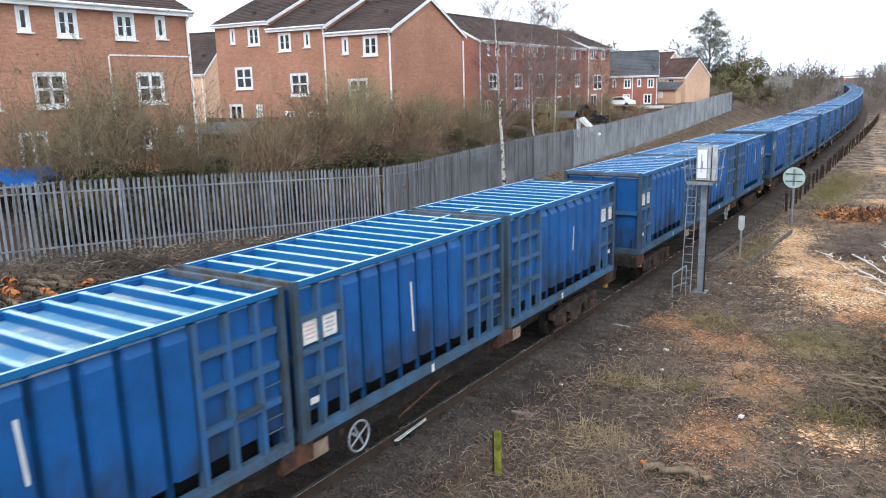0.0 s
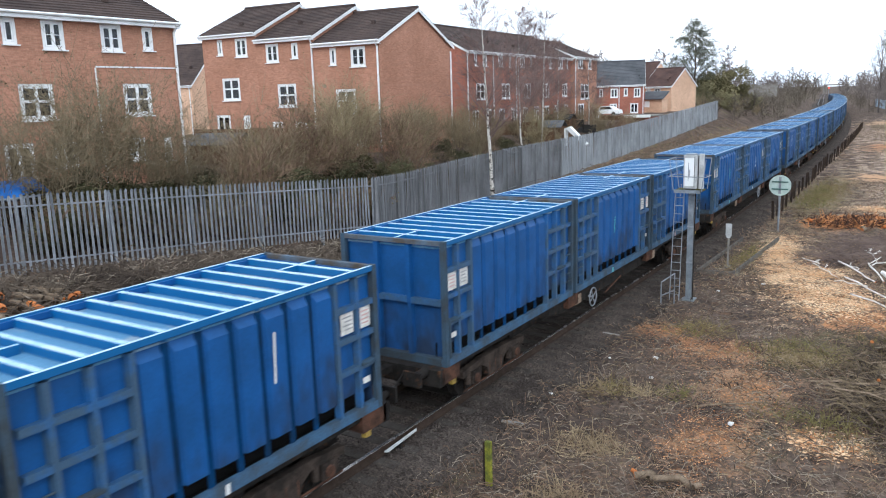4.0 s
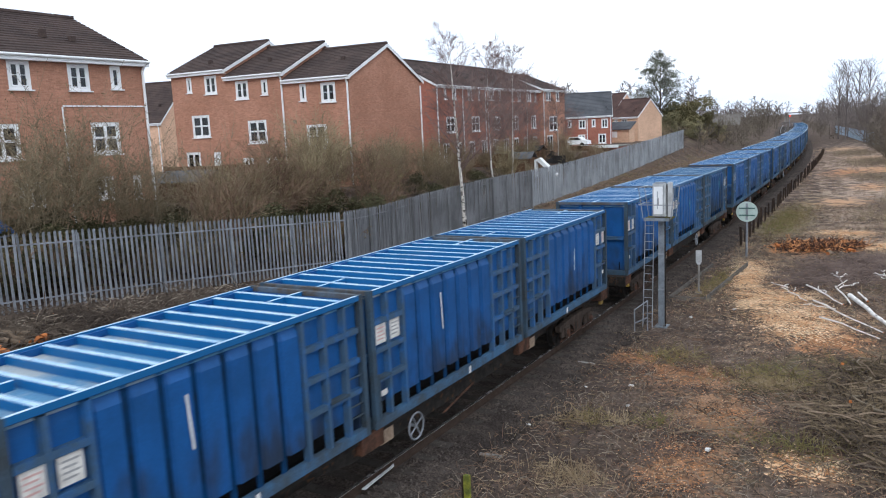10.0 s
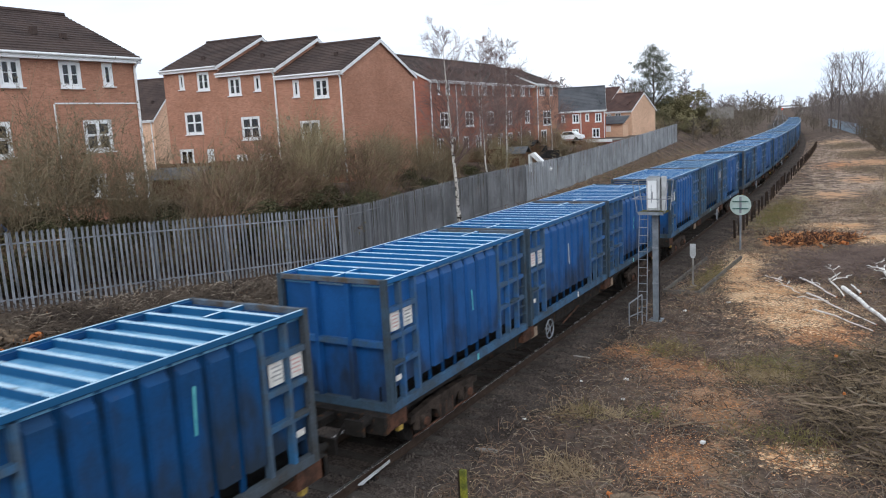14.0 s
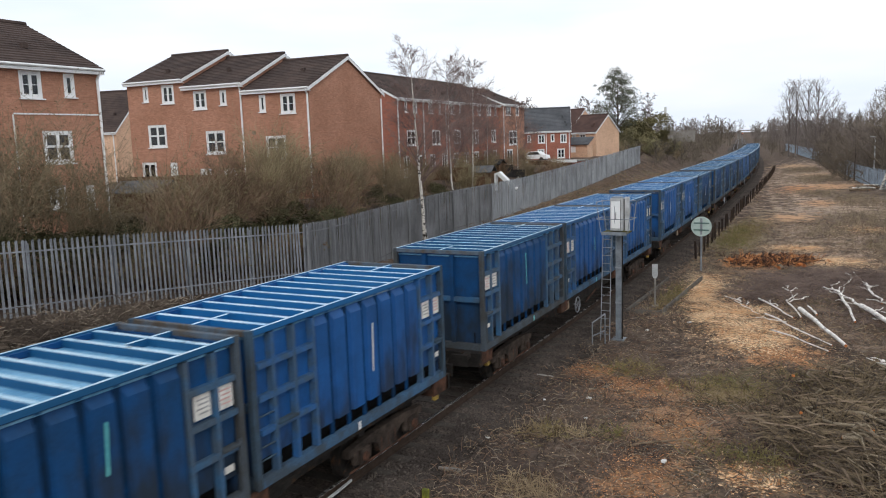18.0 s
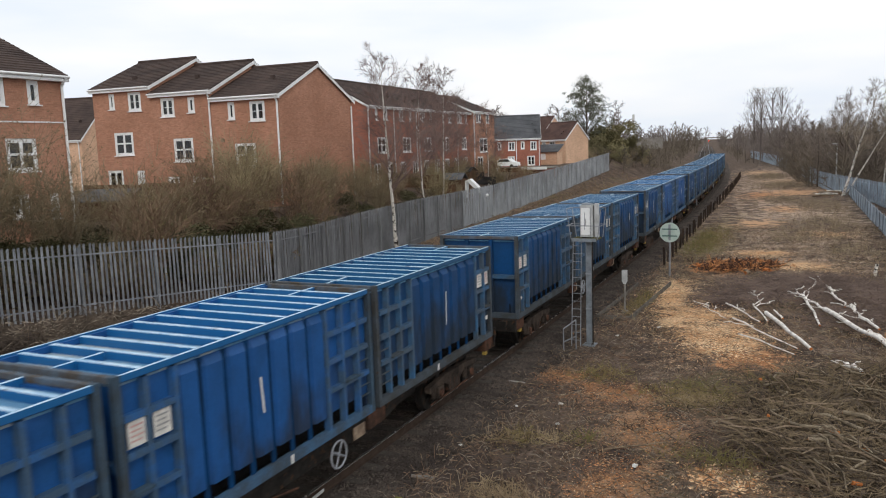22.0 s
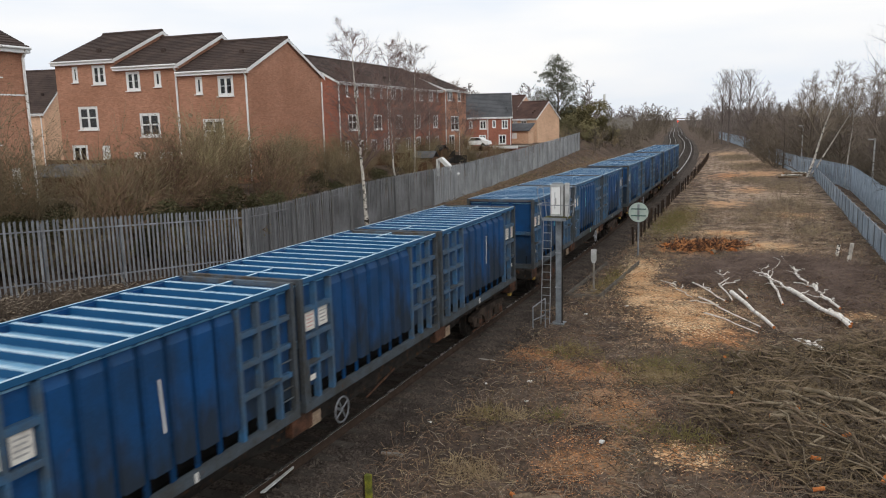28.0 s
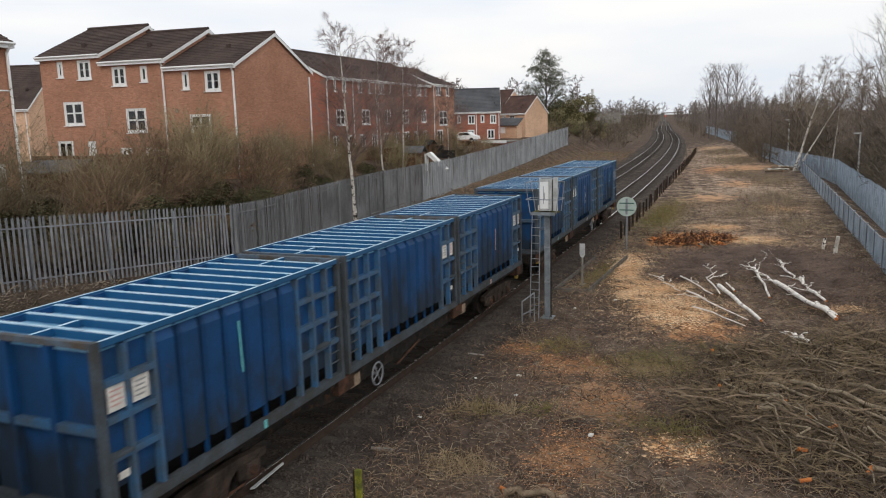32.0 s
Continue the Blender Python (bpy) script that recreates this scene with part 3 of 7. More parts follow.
def container_blue(stroke, seed, blue, grime, topblue, sheet, bar):
    """One container; its placards are at the -y end."""
    rnd = random.Random(seed)
    c = empty("refuse_container", label="blue ribbed steel refuse container with grimy flanks on a flat wagon", category="container", group="containers on the train")
    hw, hl = CW / 2, CL / 2
    for s in (-1, 1):
        # one pressed sheet: proud fields with open feet and sloping heads, narrow valleys between them
        k = Mesh()
        cols = []
        for i in range(12):
            y0, y1 = -hl + i * BAY + 0.038 + (0.05 if i == 0 else 0), -hl + (i + 1) * BAY - 0.038 - (0.05 if i == 11 else 0)
            out = 0.012 if s > 0 and (i < 2 or i > 8) else 0.085
            cols += [(y0, 0.0), (y0 + 0.05, out), (y1 - 0.05, out), (y1, 0.0)]
        for z, f in ((0.40, 1.0), (CH - 0.29, 1.0), (CH - 0.15, 0.05), (CH - 0.08, 0.0)):
            k.v += [(s * (hw - 0.11 + o * f), y, z) for y, o in cols]
        n = len(cols)
        k.f = [(j * n + i, j * n + i + 1, (j + 1) * n + i + 1, (j + 1) * n + i)[::s] for j in range(3) for i in range(n - 1)]
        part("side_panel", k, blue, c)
        # Near-black sheet behind the open feet paints the shade inside them.
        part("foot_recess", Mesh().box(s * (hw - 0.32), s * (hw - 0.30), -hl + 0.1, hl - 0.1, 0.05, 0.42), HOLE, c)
        for i in range(1, 12):
            y = -hl + i * BAY
            if s > 0 and i in (1, 2, 9, 10, 11):
                x0, x1 = s * (hw - 0.112), s * (hw - 0.002)
                r = Mesh().prism([(x0, y - 0.055, 0.14), (x1, y - 0.036, 0.14), (x1, y + 0.036, 0.14), (x0, y + 0.055, 0.14)], (0, 0, CH - 0.26))
                part("rib", r, bar, c)
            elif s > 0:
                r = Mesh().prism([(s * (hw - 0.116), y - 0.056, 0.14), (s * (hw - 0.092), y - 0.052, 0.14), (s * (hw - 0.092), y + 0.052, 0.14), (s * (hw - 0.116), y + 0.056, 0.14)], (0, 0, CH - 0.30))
                part("valley_strip", r, GRIMESHADE, c)
        for zz in (0.84, 1.36, 1.86) if s > 0 else ():
            part("lattice_bar", Mesh().box(s * (hw - 0.11), s * (hw - 0.006), -hl + 0.12, -hl + 2 * BAY - 0.03, zz - 0.045, zz + 0.045), bar, c)
            part("lattice_bar", Mesh().box(s * (hw - 0.11), s * (hw - 0.006), hl - 3 * BAY + 0.03, hl - 0.16, zz - 0.045, zz + 0.045), bar, c)
        for i, m2 in ((0, REDPRINT), (1, GREYPRINT)) if s > 0 else ():
            y0 = -hl + i * BAY + (0.17 if i == 0 else 0.09)
            p = part("placard", Mesh().box(s * (hw - 0.05), s * (hw - 0.035), y0, y0 + 0.30, 1.46, 1.80), PLACARD, c, "weathered white notice plate")
            pb = Mesh()
            for q in range(4):
                pb.box(s * (hw - 0.035), s * (hw - 0.032), y0 + 0.04, y0 + 0.26 - 0.04 * (q % 2), 1.72 - q * 0.065, 1.745 - q * 0.065)
            part("print", pb, m2, p)
        if s > 0:
            part("step", Mesh().box(s * (hw - 0.09), s * (hw + 0.035), -hl + 0.15, -hl + BAY - 0.02, 0.86, 0.90), grime, c, "worn grey step plate")
        if s > 0:
            part("step", Mesh().box(s * (hw - 0.09), s * (hw + 0.035), hl - 2 * BAY + 0.02, hl - BAY - 0.02, 0.86, 0.90), grime, c, "worn grey step plate")
        if s > 0:
            part("tag", Mesh().box(s * (hw - 0.045), s * (hw - 0.036), -hl + 0.24, -hl + 0.42, 0.52, 0.62), PLACARD, c, "small white tag")
        for zz in ((0.42, 0.62, 1.10) if s > 0 else ()):
            part("rung", Mesh().tube((s * (hw - 0.02), hl - BAY + 0.05, zz), (s * (hw - 0.02), hl - 0.15, zz), 0.014, 0.014, 6), grime, c)
        part("bottom_rail", Mesh().box(s * (hw - 0.12), s * hw, -hl + 0.005, hl - 0.005, 0.0, 0.155), RAILBLUE if blue is BLUE else grime, c, "scuffed blue-grey bottom rail")
        part("top_rail", Mesh().box(s * (hw - 0.055), s * (hw - 0.002), -hl + 0.005, hl - 0.005, CH - 0.085, CH), topblue, c, "faded light blue top rail with sky light painted on top")
        part("rail_ledge", Mesh().box(s * (hw - 0.115), s * (hw - 0.057), -hl + 0.105, hl - 0.105, CH - 0.11, CH - 0.03), blue, c)
        if s > 0:
            part("step_leg", Mesh().box(s * (hw - 0.02), s * (hw + 0.02), -hl + 0.105, -hl + 0.15, 0.156, 0.95), grime, c)
        if stroke:
            part("rail_mark", Mesh().box(s * (hw + 0.001), s * (hw + 0.004), 0.30, 0.38, 0.004, 0.15), stroke, c, "painted mark on the bottom rail")
            z1 = rnd.uniform(1.5, 2.0)
            z0 = z1 - rnd.uniform(0.35, 0.95)
            y0 = -hl + (rnd.choice((4, 5, 6)) + 0.5) * BAY + rnd.uniform(-0.08, 0.08)
            part("paint_stroke", Mesh().prism([(s * (hw - 0.0105), y0 - 0.02, z1), (s * (hw - 0.0105), y0 + 0.022, z1), (s * (hw - 0.0105), y0 + 0.06, z0), (s * (hw - 0.0105), y0 + 0.02, z0)], (s * 0.003, 0, 0)), stroke, c)
    for e in (-1, 1):
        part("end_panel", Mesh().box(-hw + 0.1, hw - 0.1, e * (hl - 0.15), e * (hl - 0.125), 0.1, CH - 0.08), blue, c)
        for x in (-0.38, 0.38):
            part("end_rib", Mesh().prism([(x - 0.06, e * (hl - 0.13), 0.14), (x + 0.06, e * (hl - 0.13), 0.14), (x + 0.045, e * (hl - 0.015), 0.14), (x - 0.045, e * (hl - 0.015), 0.14)], (0, 0, CH - 0.24)), blue, c)
        part("end_bar", Mesh().box(-hw + 0.12, hw - 0.12, e * (hl - 0.13), e * (hl - 0.018), 1.18, 1.29), bar, c)
        part("end_sill", Mesh().box(-hw + 0.12, hw - 0.12, e * (hl - 0.14), e * (hl - 0.004), 0.0, 0.15), grime, c)
        part("end_header", Mesh().box(-hw + 0.1, hw - 0.1, e * (hl - 0.09), e * (hl - 0.003), CH - 0.085, CH - 0.003), ENDBEAM, c, "rust-stained grey top end beam")
        for s in (-1, 1):
            part("corner_post", Mesh().box(s * (hw - 0.10), s * (hw + 0.002), e * (hl - 0.10), e * (hl + 0.002), 0.0, CH + 0.004), grime, c, "grimy corner post with lifting casting")
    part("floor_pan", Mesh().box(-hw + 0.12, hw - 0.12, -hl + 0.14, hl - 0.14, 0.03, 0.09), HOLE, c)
    part("cover_sheet", Mesh().box(-hw + 0.1, hw - 0.1, -hl + 0.1, hl - 0.1, CH - 0.16, CH - 0.13), sheet, c, "dusty grey-blue roof sheet")
    for i in range(1, 12):
        y = -hl + i * BAY
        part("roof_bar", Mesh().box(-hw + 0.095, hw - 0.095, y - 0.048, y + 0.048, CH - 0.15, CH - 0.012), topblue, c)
    for a, b in ((0, 2), (3, 5), (7, 9), (10, 12)):
        if (a in (3, 7)):
            continue
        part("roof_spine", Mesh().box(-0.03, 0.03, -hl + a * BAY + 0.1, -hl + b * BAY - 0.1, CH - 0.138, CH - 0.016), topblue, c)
    return c


def bogie(parent, y):
    b = part("bogie", Mesh().box(-1.0, 1.0, y - 0.22, y + 0.22, 0.42, 0.74), DARK, parent)
    for s in (-1, 1):
        f = Mesh()
        x0, x1 = s * 0.93, s * 1.07
        f.prism([(x0, y - 1.35, 0.52), (x0, y - 1.35, 0.66), (x0, y - 0.55, 0.74), (x0, y + 0.55, 0.74), (x0, y + 1.35, 0.66), (x0, y + 1.35, 0.52),
                 (x0, y + 0.55, 0.56), (x0, y + 0.36, 0.46), (x0, y + 0.28, 0.26), (x0, y - 0.28, 0.26), (x0, y - 0.36, 0.46), (x0, y - 0.55, 0.56)], (x1 - x0, 0, 0))
        part("side_frame", f, BOGIE, b)
        for d in (-1.12, -0.68, 0.68, 1.12):
            part("axle_spring", Mesh().tube((s * 1.03, y + d, 0.34), (s * 1.03, y + d, 0.60), 0.07, 0.07, 9), BOGIE, b)
        part("brake_rod", Mesh().tube((s * 1.05, y - 1.3, 0.24), (s * 1.05, y + 1.3, 0.24), 0.022, 0.022, 6), RUST, b)
        for d in (-0.9, 0.9):
            part("axlebox", Mesh().box(s * 0.94, s * 1.13, y + d - 0.15, y + d + 0.15, 0.32, 0.58), BOGIE, b)
            part("axle_cap", Mesh().tube((s * 1.12, y + d, 0.43), (s * 1.17, y + d, 0.43), 0.10, 0.085, 12), RUST, b)
        sp = Mesh()
        for d in (-0.25, 0.0, 0.25):
            sp.tube((s * 1.0, y + d, 0.30), (s * 1.0, y + d, 0.55), 0.075, 0.075, 10)
        part("spring_nest", sp, RUST, b)
        part("brake_block", Mesh().box(s * 0.70, s * 0.82, y - 0.36, y - 0.28, 0.30, 0.55), DARK, b)
    for d in (-0.9, 0.9):
        wmesh = Mesh()
        for s in (-1, 1):
            wmesh.tube((s * 0.685, 0, 0), (s * 0.82, 0, 0), 0.42, 0.415, 28)
            wmesh.tube((s * 0.66, 0, 0), (s * 0.687, 0, 0), 0.45, 0.45, 28)
        wmesh.tube((-0.95, 0, 0), (0.95, 0, 0), 0.075, 0.075, 10)
        for s in (-1, 1):
            for q in range(6):
                a = q * math.pi / 3
                wmesh.box(-0.02, 0.02, 0.14, 0.34, -0.03, 0.03, Matrix.Translation((s * 0.83, 0, 0)) @ Matrix.Rotation(a, 4, "X"))
        part("wheelset", wmesh, DARK, b, at=pose(0, y + d, 0.422))
    return b


def flat_wagon():
    wg = empty("flat_wagon", label="low rusty brown flat wagon carrying three containers", category="wagon", group="wagons of the train")
    half = 9.35
    part("deck_plate", Mesh().box(-1.0, 1.0, -half, half, 0.995, 1.02), DARK, wg)
    part("centre_sill", Mesh().box(-0.30, 0.30, -half, half, 0.62, 1.0), DARK, wg)
    for s in (-1, 1):
        k = Mesh().box(s * 1.02, s * 1.14, -half + 0.1, half - 0.1, 0.93, 1.05)
        part("side_sill", k, DARK, wg)
        part("fish_belly", Mesh().prism([(s * 0.99, -5.2, 0.95), (s * 0.99, 5.2, 0.95), (s * 0.99, 3.6, 0.64), (s * 0.99, -3.6, 0.64)], (s * 0.07, 0, 0)), DARK, wg)
        for y in (-3.13, 3.13, -9.1, 9.1):
            part("bolster_end", Mesh().box(s * 0.85, s * 1.20, y - 0.32, y + 0.32, 0.74, 1.045), RUST, wg, "rust-brown container bearer")
        for y in (-2.6, 3.75):
            part("data_panel", Mesh().box(s * 1.09, s * 1.115, y - 0.2, y + 0.2, 0.66, 0.92), CREAM, wg, "dirty cream data panel")
        for y in (-8.95, 8.95):
            part("lamp_bracket", Mesh().box(s * 1.08, s * 1.17, y - 0.07, y + 0.07, 0.62, 0.80), YELLOW, wg, "yellow bracket")
        hwheel = Mesh().ring((s * 1.19, -1.75, 0.66), (1, 0, 0), 0.25, 0.018)
        for q in range(4):
            a = q * math.pi / 2 + 0.5
            hwheel.tube((s * 1.19, -1.75, 0.66), (s * 1.19, -1.75 + 0.25 * math.cos(a), 0.66 + 0.25 * math.sin(a)), 0.014, 0.014, 5)
        hwheel.tube((s * 0.98, -1.75, 0.66), (s * 1.2, -1.75, 0.66), 0.03, 0.03, 8)
        part("brake_wheel", hwheel, GALV, wg, "pale grey spoked hand brake wheel")
        part("air_tank", Mesh().tube((s * 0.62, 0.4, 0.62), (s * 0.62, 1.9, 0.62), 0.2, 0.2, 14), DARK, wg)
        part("brake_lever", Mesh().tube((s * 1.1, -0.6, 0.5), (s * 1.1, 0.7, 0.72), 0.022, 0.022, 6), RUST, wg)
    for s in (-1, 1):
        part("inner_sill", Mesh().box(s * 0.60, s * 0.66, -half + 0.6, half - 0.6, 0.50, 0.985), DARK, wg)
    for y in (-6.25, -4.2, -2.0, 0.0, 2.0, 4.2, 6.25):
        part("cross_bearer", Mesh().box(-1.03, 1.03, y - 0.09, y + 0.09, 0.78, 0.99), DARK, wg)
    for e in (-1, 1):
        part("headstock", Mesh().box(-1.2, 1.2, e * half, e * (half + 0.16), 0.72, 1.05), DARK, wg)
        part("deck_end", Mesh().box(-1.1, 1.1, e * (half - 0.5), e * (half + 0.02), 1.0, 1.05), DARK, wg)
        for s in (-1, 1):
            k = Mesh().tube((s * 0.86, e * (half + 0.14), 0.98), (s * 0.86, e * (half + 0.42), 0.98), 0.10, 0.09, 12)
            k.tube((s * 0.86, e * (half + 0.42), 0.98), (s * 0.86, e * (half + 0.56), 0.98), 0.065, 0.065, 10)
            k.box(s * 0.86 - 0.2, s * 0.86 + 0.2, e * (half + 0.55), e * (half + 0.60), 0.84, 1.12)
            part("buffer", k, DARK, wg)
        part("coupling", Mesh().box(-0.09, 0.09, e * (half + 0.1), e * (half + 0.64), 0.86, 1.0), DARK, wg)
        part("brake_hose", Mesh().tube((0.35, e * (half + 0.16), 0.86), (0.28, e * (half + 0.5), 0.55), 0.03, 0.03, 6), DARK, wg)
        bogie(wg, e * 7.1)
    return wg


STROKES = [WHITE, TURQ, None, WHITE, TURQ, WHITE, REDPRINT, None]
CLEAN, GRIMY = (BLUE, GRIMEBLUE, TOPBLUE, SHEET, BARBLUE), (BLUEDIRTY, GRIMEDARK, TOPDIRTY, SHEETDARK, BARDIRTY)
built = {}


def next_container(style, paint, mirrored):
    """The first of its look is built, the others are copies; mirrored: placards at the far end."""
    key = (style, paint is GRIMY, mirrored)
    if key in built:
        return copy_thing(built[key], Matrix())
    c = container_blue(STROKES[style], 20 + style + 30 * key[1], *paint)
    if mirrored:
        for ob in c.children_recursive:
            for v in ob.data.vertices:
                v.co.y = -v.co.y
            ob.data.flip_normals()
    built[key] = c
    return c


wagon_proto = flat_wagon()
WAGONS = range(0, 16)
MIDDLE_TURNED = {2, 3, 7, 10, 14}
TRAIN = []   # (object, wagon number, place on the wagon, turned)
pick = random.Random(4)
for k in WAGONS:
    TRAIN.append((wagon_proto if k == 0 else copy_thing(wagon_proto, Matrix()), k, None, k % 2 == 1))
    for slot in range(3):
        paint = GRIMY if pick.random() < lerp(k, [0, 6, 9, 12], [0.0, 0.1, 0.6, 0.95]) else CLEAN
        style = pick.randrange(8)
        if k == 2 and slot == 2:
            style = 6
        elif k == 0:
            style, paint = (5, 0, 3)[slot], CLEAN
        elif k in (8, 14) and slot == 0:
            style, paint = 1, GRIMY
        elif k == 9 and slot == 0:
            style, paint = 3, CLEAN
        TRAIN.append((next_container(style, paint, slot == 2 or (slot == 1 and k in MIDDLE_TURNED)), k, slot, False))

# ---- palisade fences ----
def palisade(points, height, label, material, single, pitch=0.168, name="palisade_fence", group=""):
    """A steel palisade along points (x, y, foot z): posts, rails, pales."""
    f = empty(name, label=label, category="fence", group=group)
    pale_pts = [(-0.041, 0.0, 0), (-0.030, 0.022, 0), (-0.012, 0.022, 0), (0.0, 0.004, 0), (0.012, 0.022, 0), (0.030, 0.022, 0), (0.041, 0.0, 0), (0.0, -0.006, 0)]
    pm = Mesh().prism(pale_pts, (0, 0, height - 0.09))
    pm.prism([(-0.041, 0.004, height - 0.09), (-0.010, 0.022, height - 0.09), (0.010, 0.022, height - 0.09), (0.041, 0.004, height - 0.09)], (0, 0.012, 0.045))
    pm.prism([(-0.012, 0.012, height - 0.06), (0.012, 0.012, height - 0.06), (0.0, 0.03, height)], (0, 0.008, 0))
    pale = pm.data("pale", material)
    rest = Mesh()
    lens = [0.0]
    for a, b in zip(points, points[1:]):
        lens.append(lens[-1] + math.hypot(b[0] - a[0], b[1] - a[1]))
    n = int(lens[-1] / pitch)
    every = round(2.75 / pitch)
    rnd = random.Random(len(points) * 7 + single)
    sx, sy, sz = ([p[i] for p in points] for i in range(3))
    for i in range(n):
        s = i * pitch
        x, y, z = lerp(s, lens, sx), lerp(s, lens, sy), lerp(s, lens, sz)
        s2 = min(lens[-1], s + 0.02)
        h = math.atan2(lerp(s2, lens, sy) - y, lerp(s2, lens, sx) - x)
        m = pose(x, y, z + rnd.uniform(-0.01, 0.01), rnd.gauss(0, 0.35), rnd.gauss(0, 0.5), math.degrees(h))
        if i < single:
            part("pale", pale, material, f, at=m)
        else:
            base = len(rest.v)
            rest.v += [tuple(m @ Vector(v)) for v in pm.v]
            rest.f += [tuple(base + j for j in q) for q in pm.f]
        if i % every == 0:
            far = single < 100 and i >= single
            if far:
                rest.box(-0.05, 0.05, -0.12, -0.03, -0.3, height - 0.15, pose(x, y, z, 0, 0, math.degrees(h)))
            else:
                part("post", Mesh().box(-0.05, 0.05, -0.12, -0.03, -0.3, height - 0.15), material, f, at=pose(x, y, z, 0, 0, math.degrees(h)))
            s3 = min(lens[-1], s + every * pitch)
            q = Vector((lerp(s3, lens, sx), lerp(s3, lens, sy), lerp(s3, lens, sz)))
            for zz in (0.35, height - 0.38):
                if far:
                    rest.tube((x, y, z + zz), tuple(q + Vector((0, 0, zz))), 0.03, 0.03, 4)
                else:
                    part("rail", Mesh().tube((x, y, z + zz), tuple(q + Vector((0, 0, zz))), 0.03, 0.03, 4), material, f)
    if rest.f:
        tagged(part("pale_run", rest, material, f), kind="stuff")
    return f


LEFT_FENCE = [(-19.35, 25.0, 0.62), (-21.5, 15.3, 1.2), (-24.5, 2.0, 1.9)]
palisade(LEFT_FENCE, 2.38, "grey galvanised palisade fence at the foot of the gardens", GALV, 150)
LEFT_FENCE_FAR = [(-19.35, 25.0, 0.0), (-20.4, 28.5, -0.2), (-21.8, 35.4, -0.2), (-23.4, 45.2, -0.2), (-24.3, 55.0, -0.24)]
LEFT_FENCE_END = [(-24.3, 55.0, -0.44), (-25.2, 64.0, -0.47), (-28.4, 92.0, -0.12), (-30.0, 130.0, 1.18)]
palisade(LEFT_FENCE_END, 3.2, "pale grey close-set palisade fence before the far houses", GALVPALE, 60, pitch=0.1)
palisade(LEFT_FENCE_FAR, 3.0, "weathered grey close-set palisade fence along the railway", GALVOLD, 120, pitch=0.086)
RIGHT_FENCE = [(7.1, 26.0, -0.95), (7.0, 50.0, -0.95), (7.1, 82.0, -0.95), (2.0, 103.0, -0.7), (-2.5, 159.0, -0.4), (-16.0, 268.0, -0.4)]
palisade(RIGHT_FENCE, 2.4, "blue-grey palisade fence beside the wood", GALVBLUE, 40, pitch=0.175)


def low_fence():
    """A low fence of ribbed metal sheets between posts."""
    f = empty("sheet_fence", label="low blue-grey metal sheet fence with a capping rail", category="fence")
    y = 18.0
    while y < 93:
        x0, x1 = 4.95 - 0.0095 * (y - 18), 4.95 - 0.0095 * (y + 2.35 - 18)
        post = part("post", Mesh().box(-0.05, 0.05, -0.05, 0.05, -0.3, 1.32), STEEL, f, at=pose(x0, y, -0.32))
        k = Mesh()   # one folded sheet, with its ribs standing out
        edge_pts = []
        for q in range(8):
            a = 0.06 + q * 0.28
            edge_pts += [(0.0, a), (0.0, a + 0.16), (0.035, a + 0.19), (0.035, a + 0.25)]
        edge_pts.append((0.0, 2.30))
        k.v = [(u + o, v, z) for z in (0.02, 1.18) for o in (0.0, -0.006) for u, v in edge_pts]
        n = len(edge_pts)
        for q in range(n - 1):
            k.f += [(q, q + 1, 2 * n + q + 1, 2 * n + q), (n + q + 1, n + q, 3 * n + q, 3 * n + q + 1), (2 * n + q, 2 * n + q + 1, 3 * n + q + 1, 3 * n + q)]
        part("sheet", k, GALVBLUE, f, at=pose(x0, y, -0.32, 0, 0, math.degrees(math.atan2(x0 - x1, 2.35))))
        part("capping", Mesh().tube((x0, y, 0.90), (x1, y + 2.35, 0.90), 0.035, 0.035, 5), STEEL, f)
        y += 2.35
    return f


low_fence()


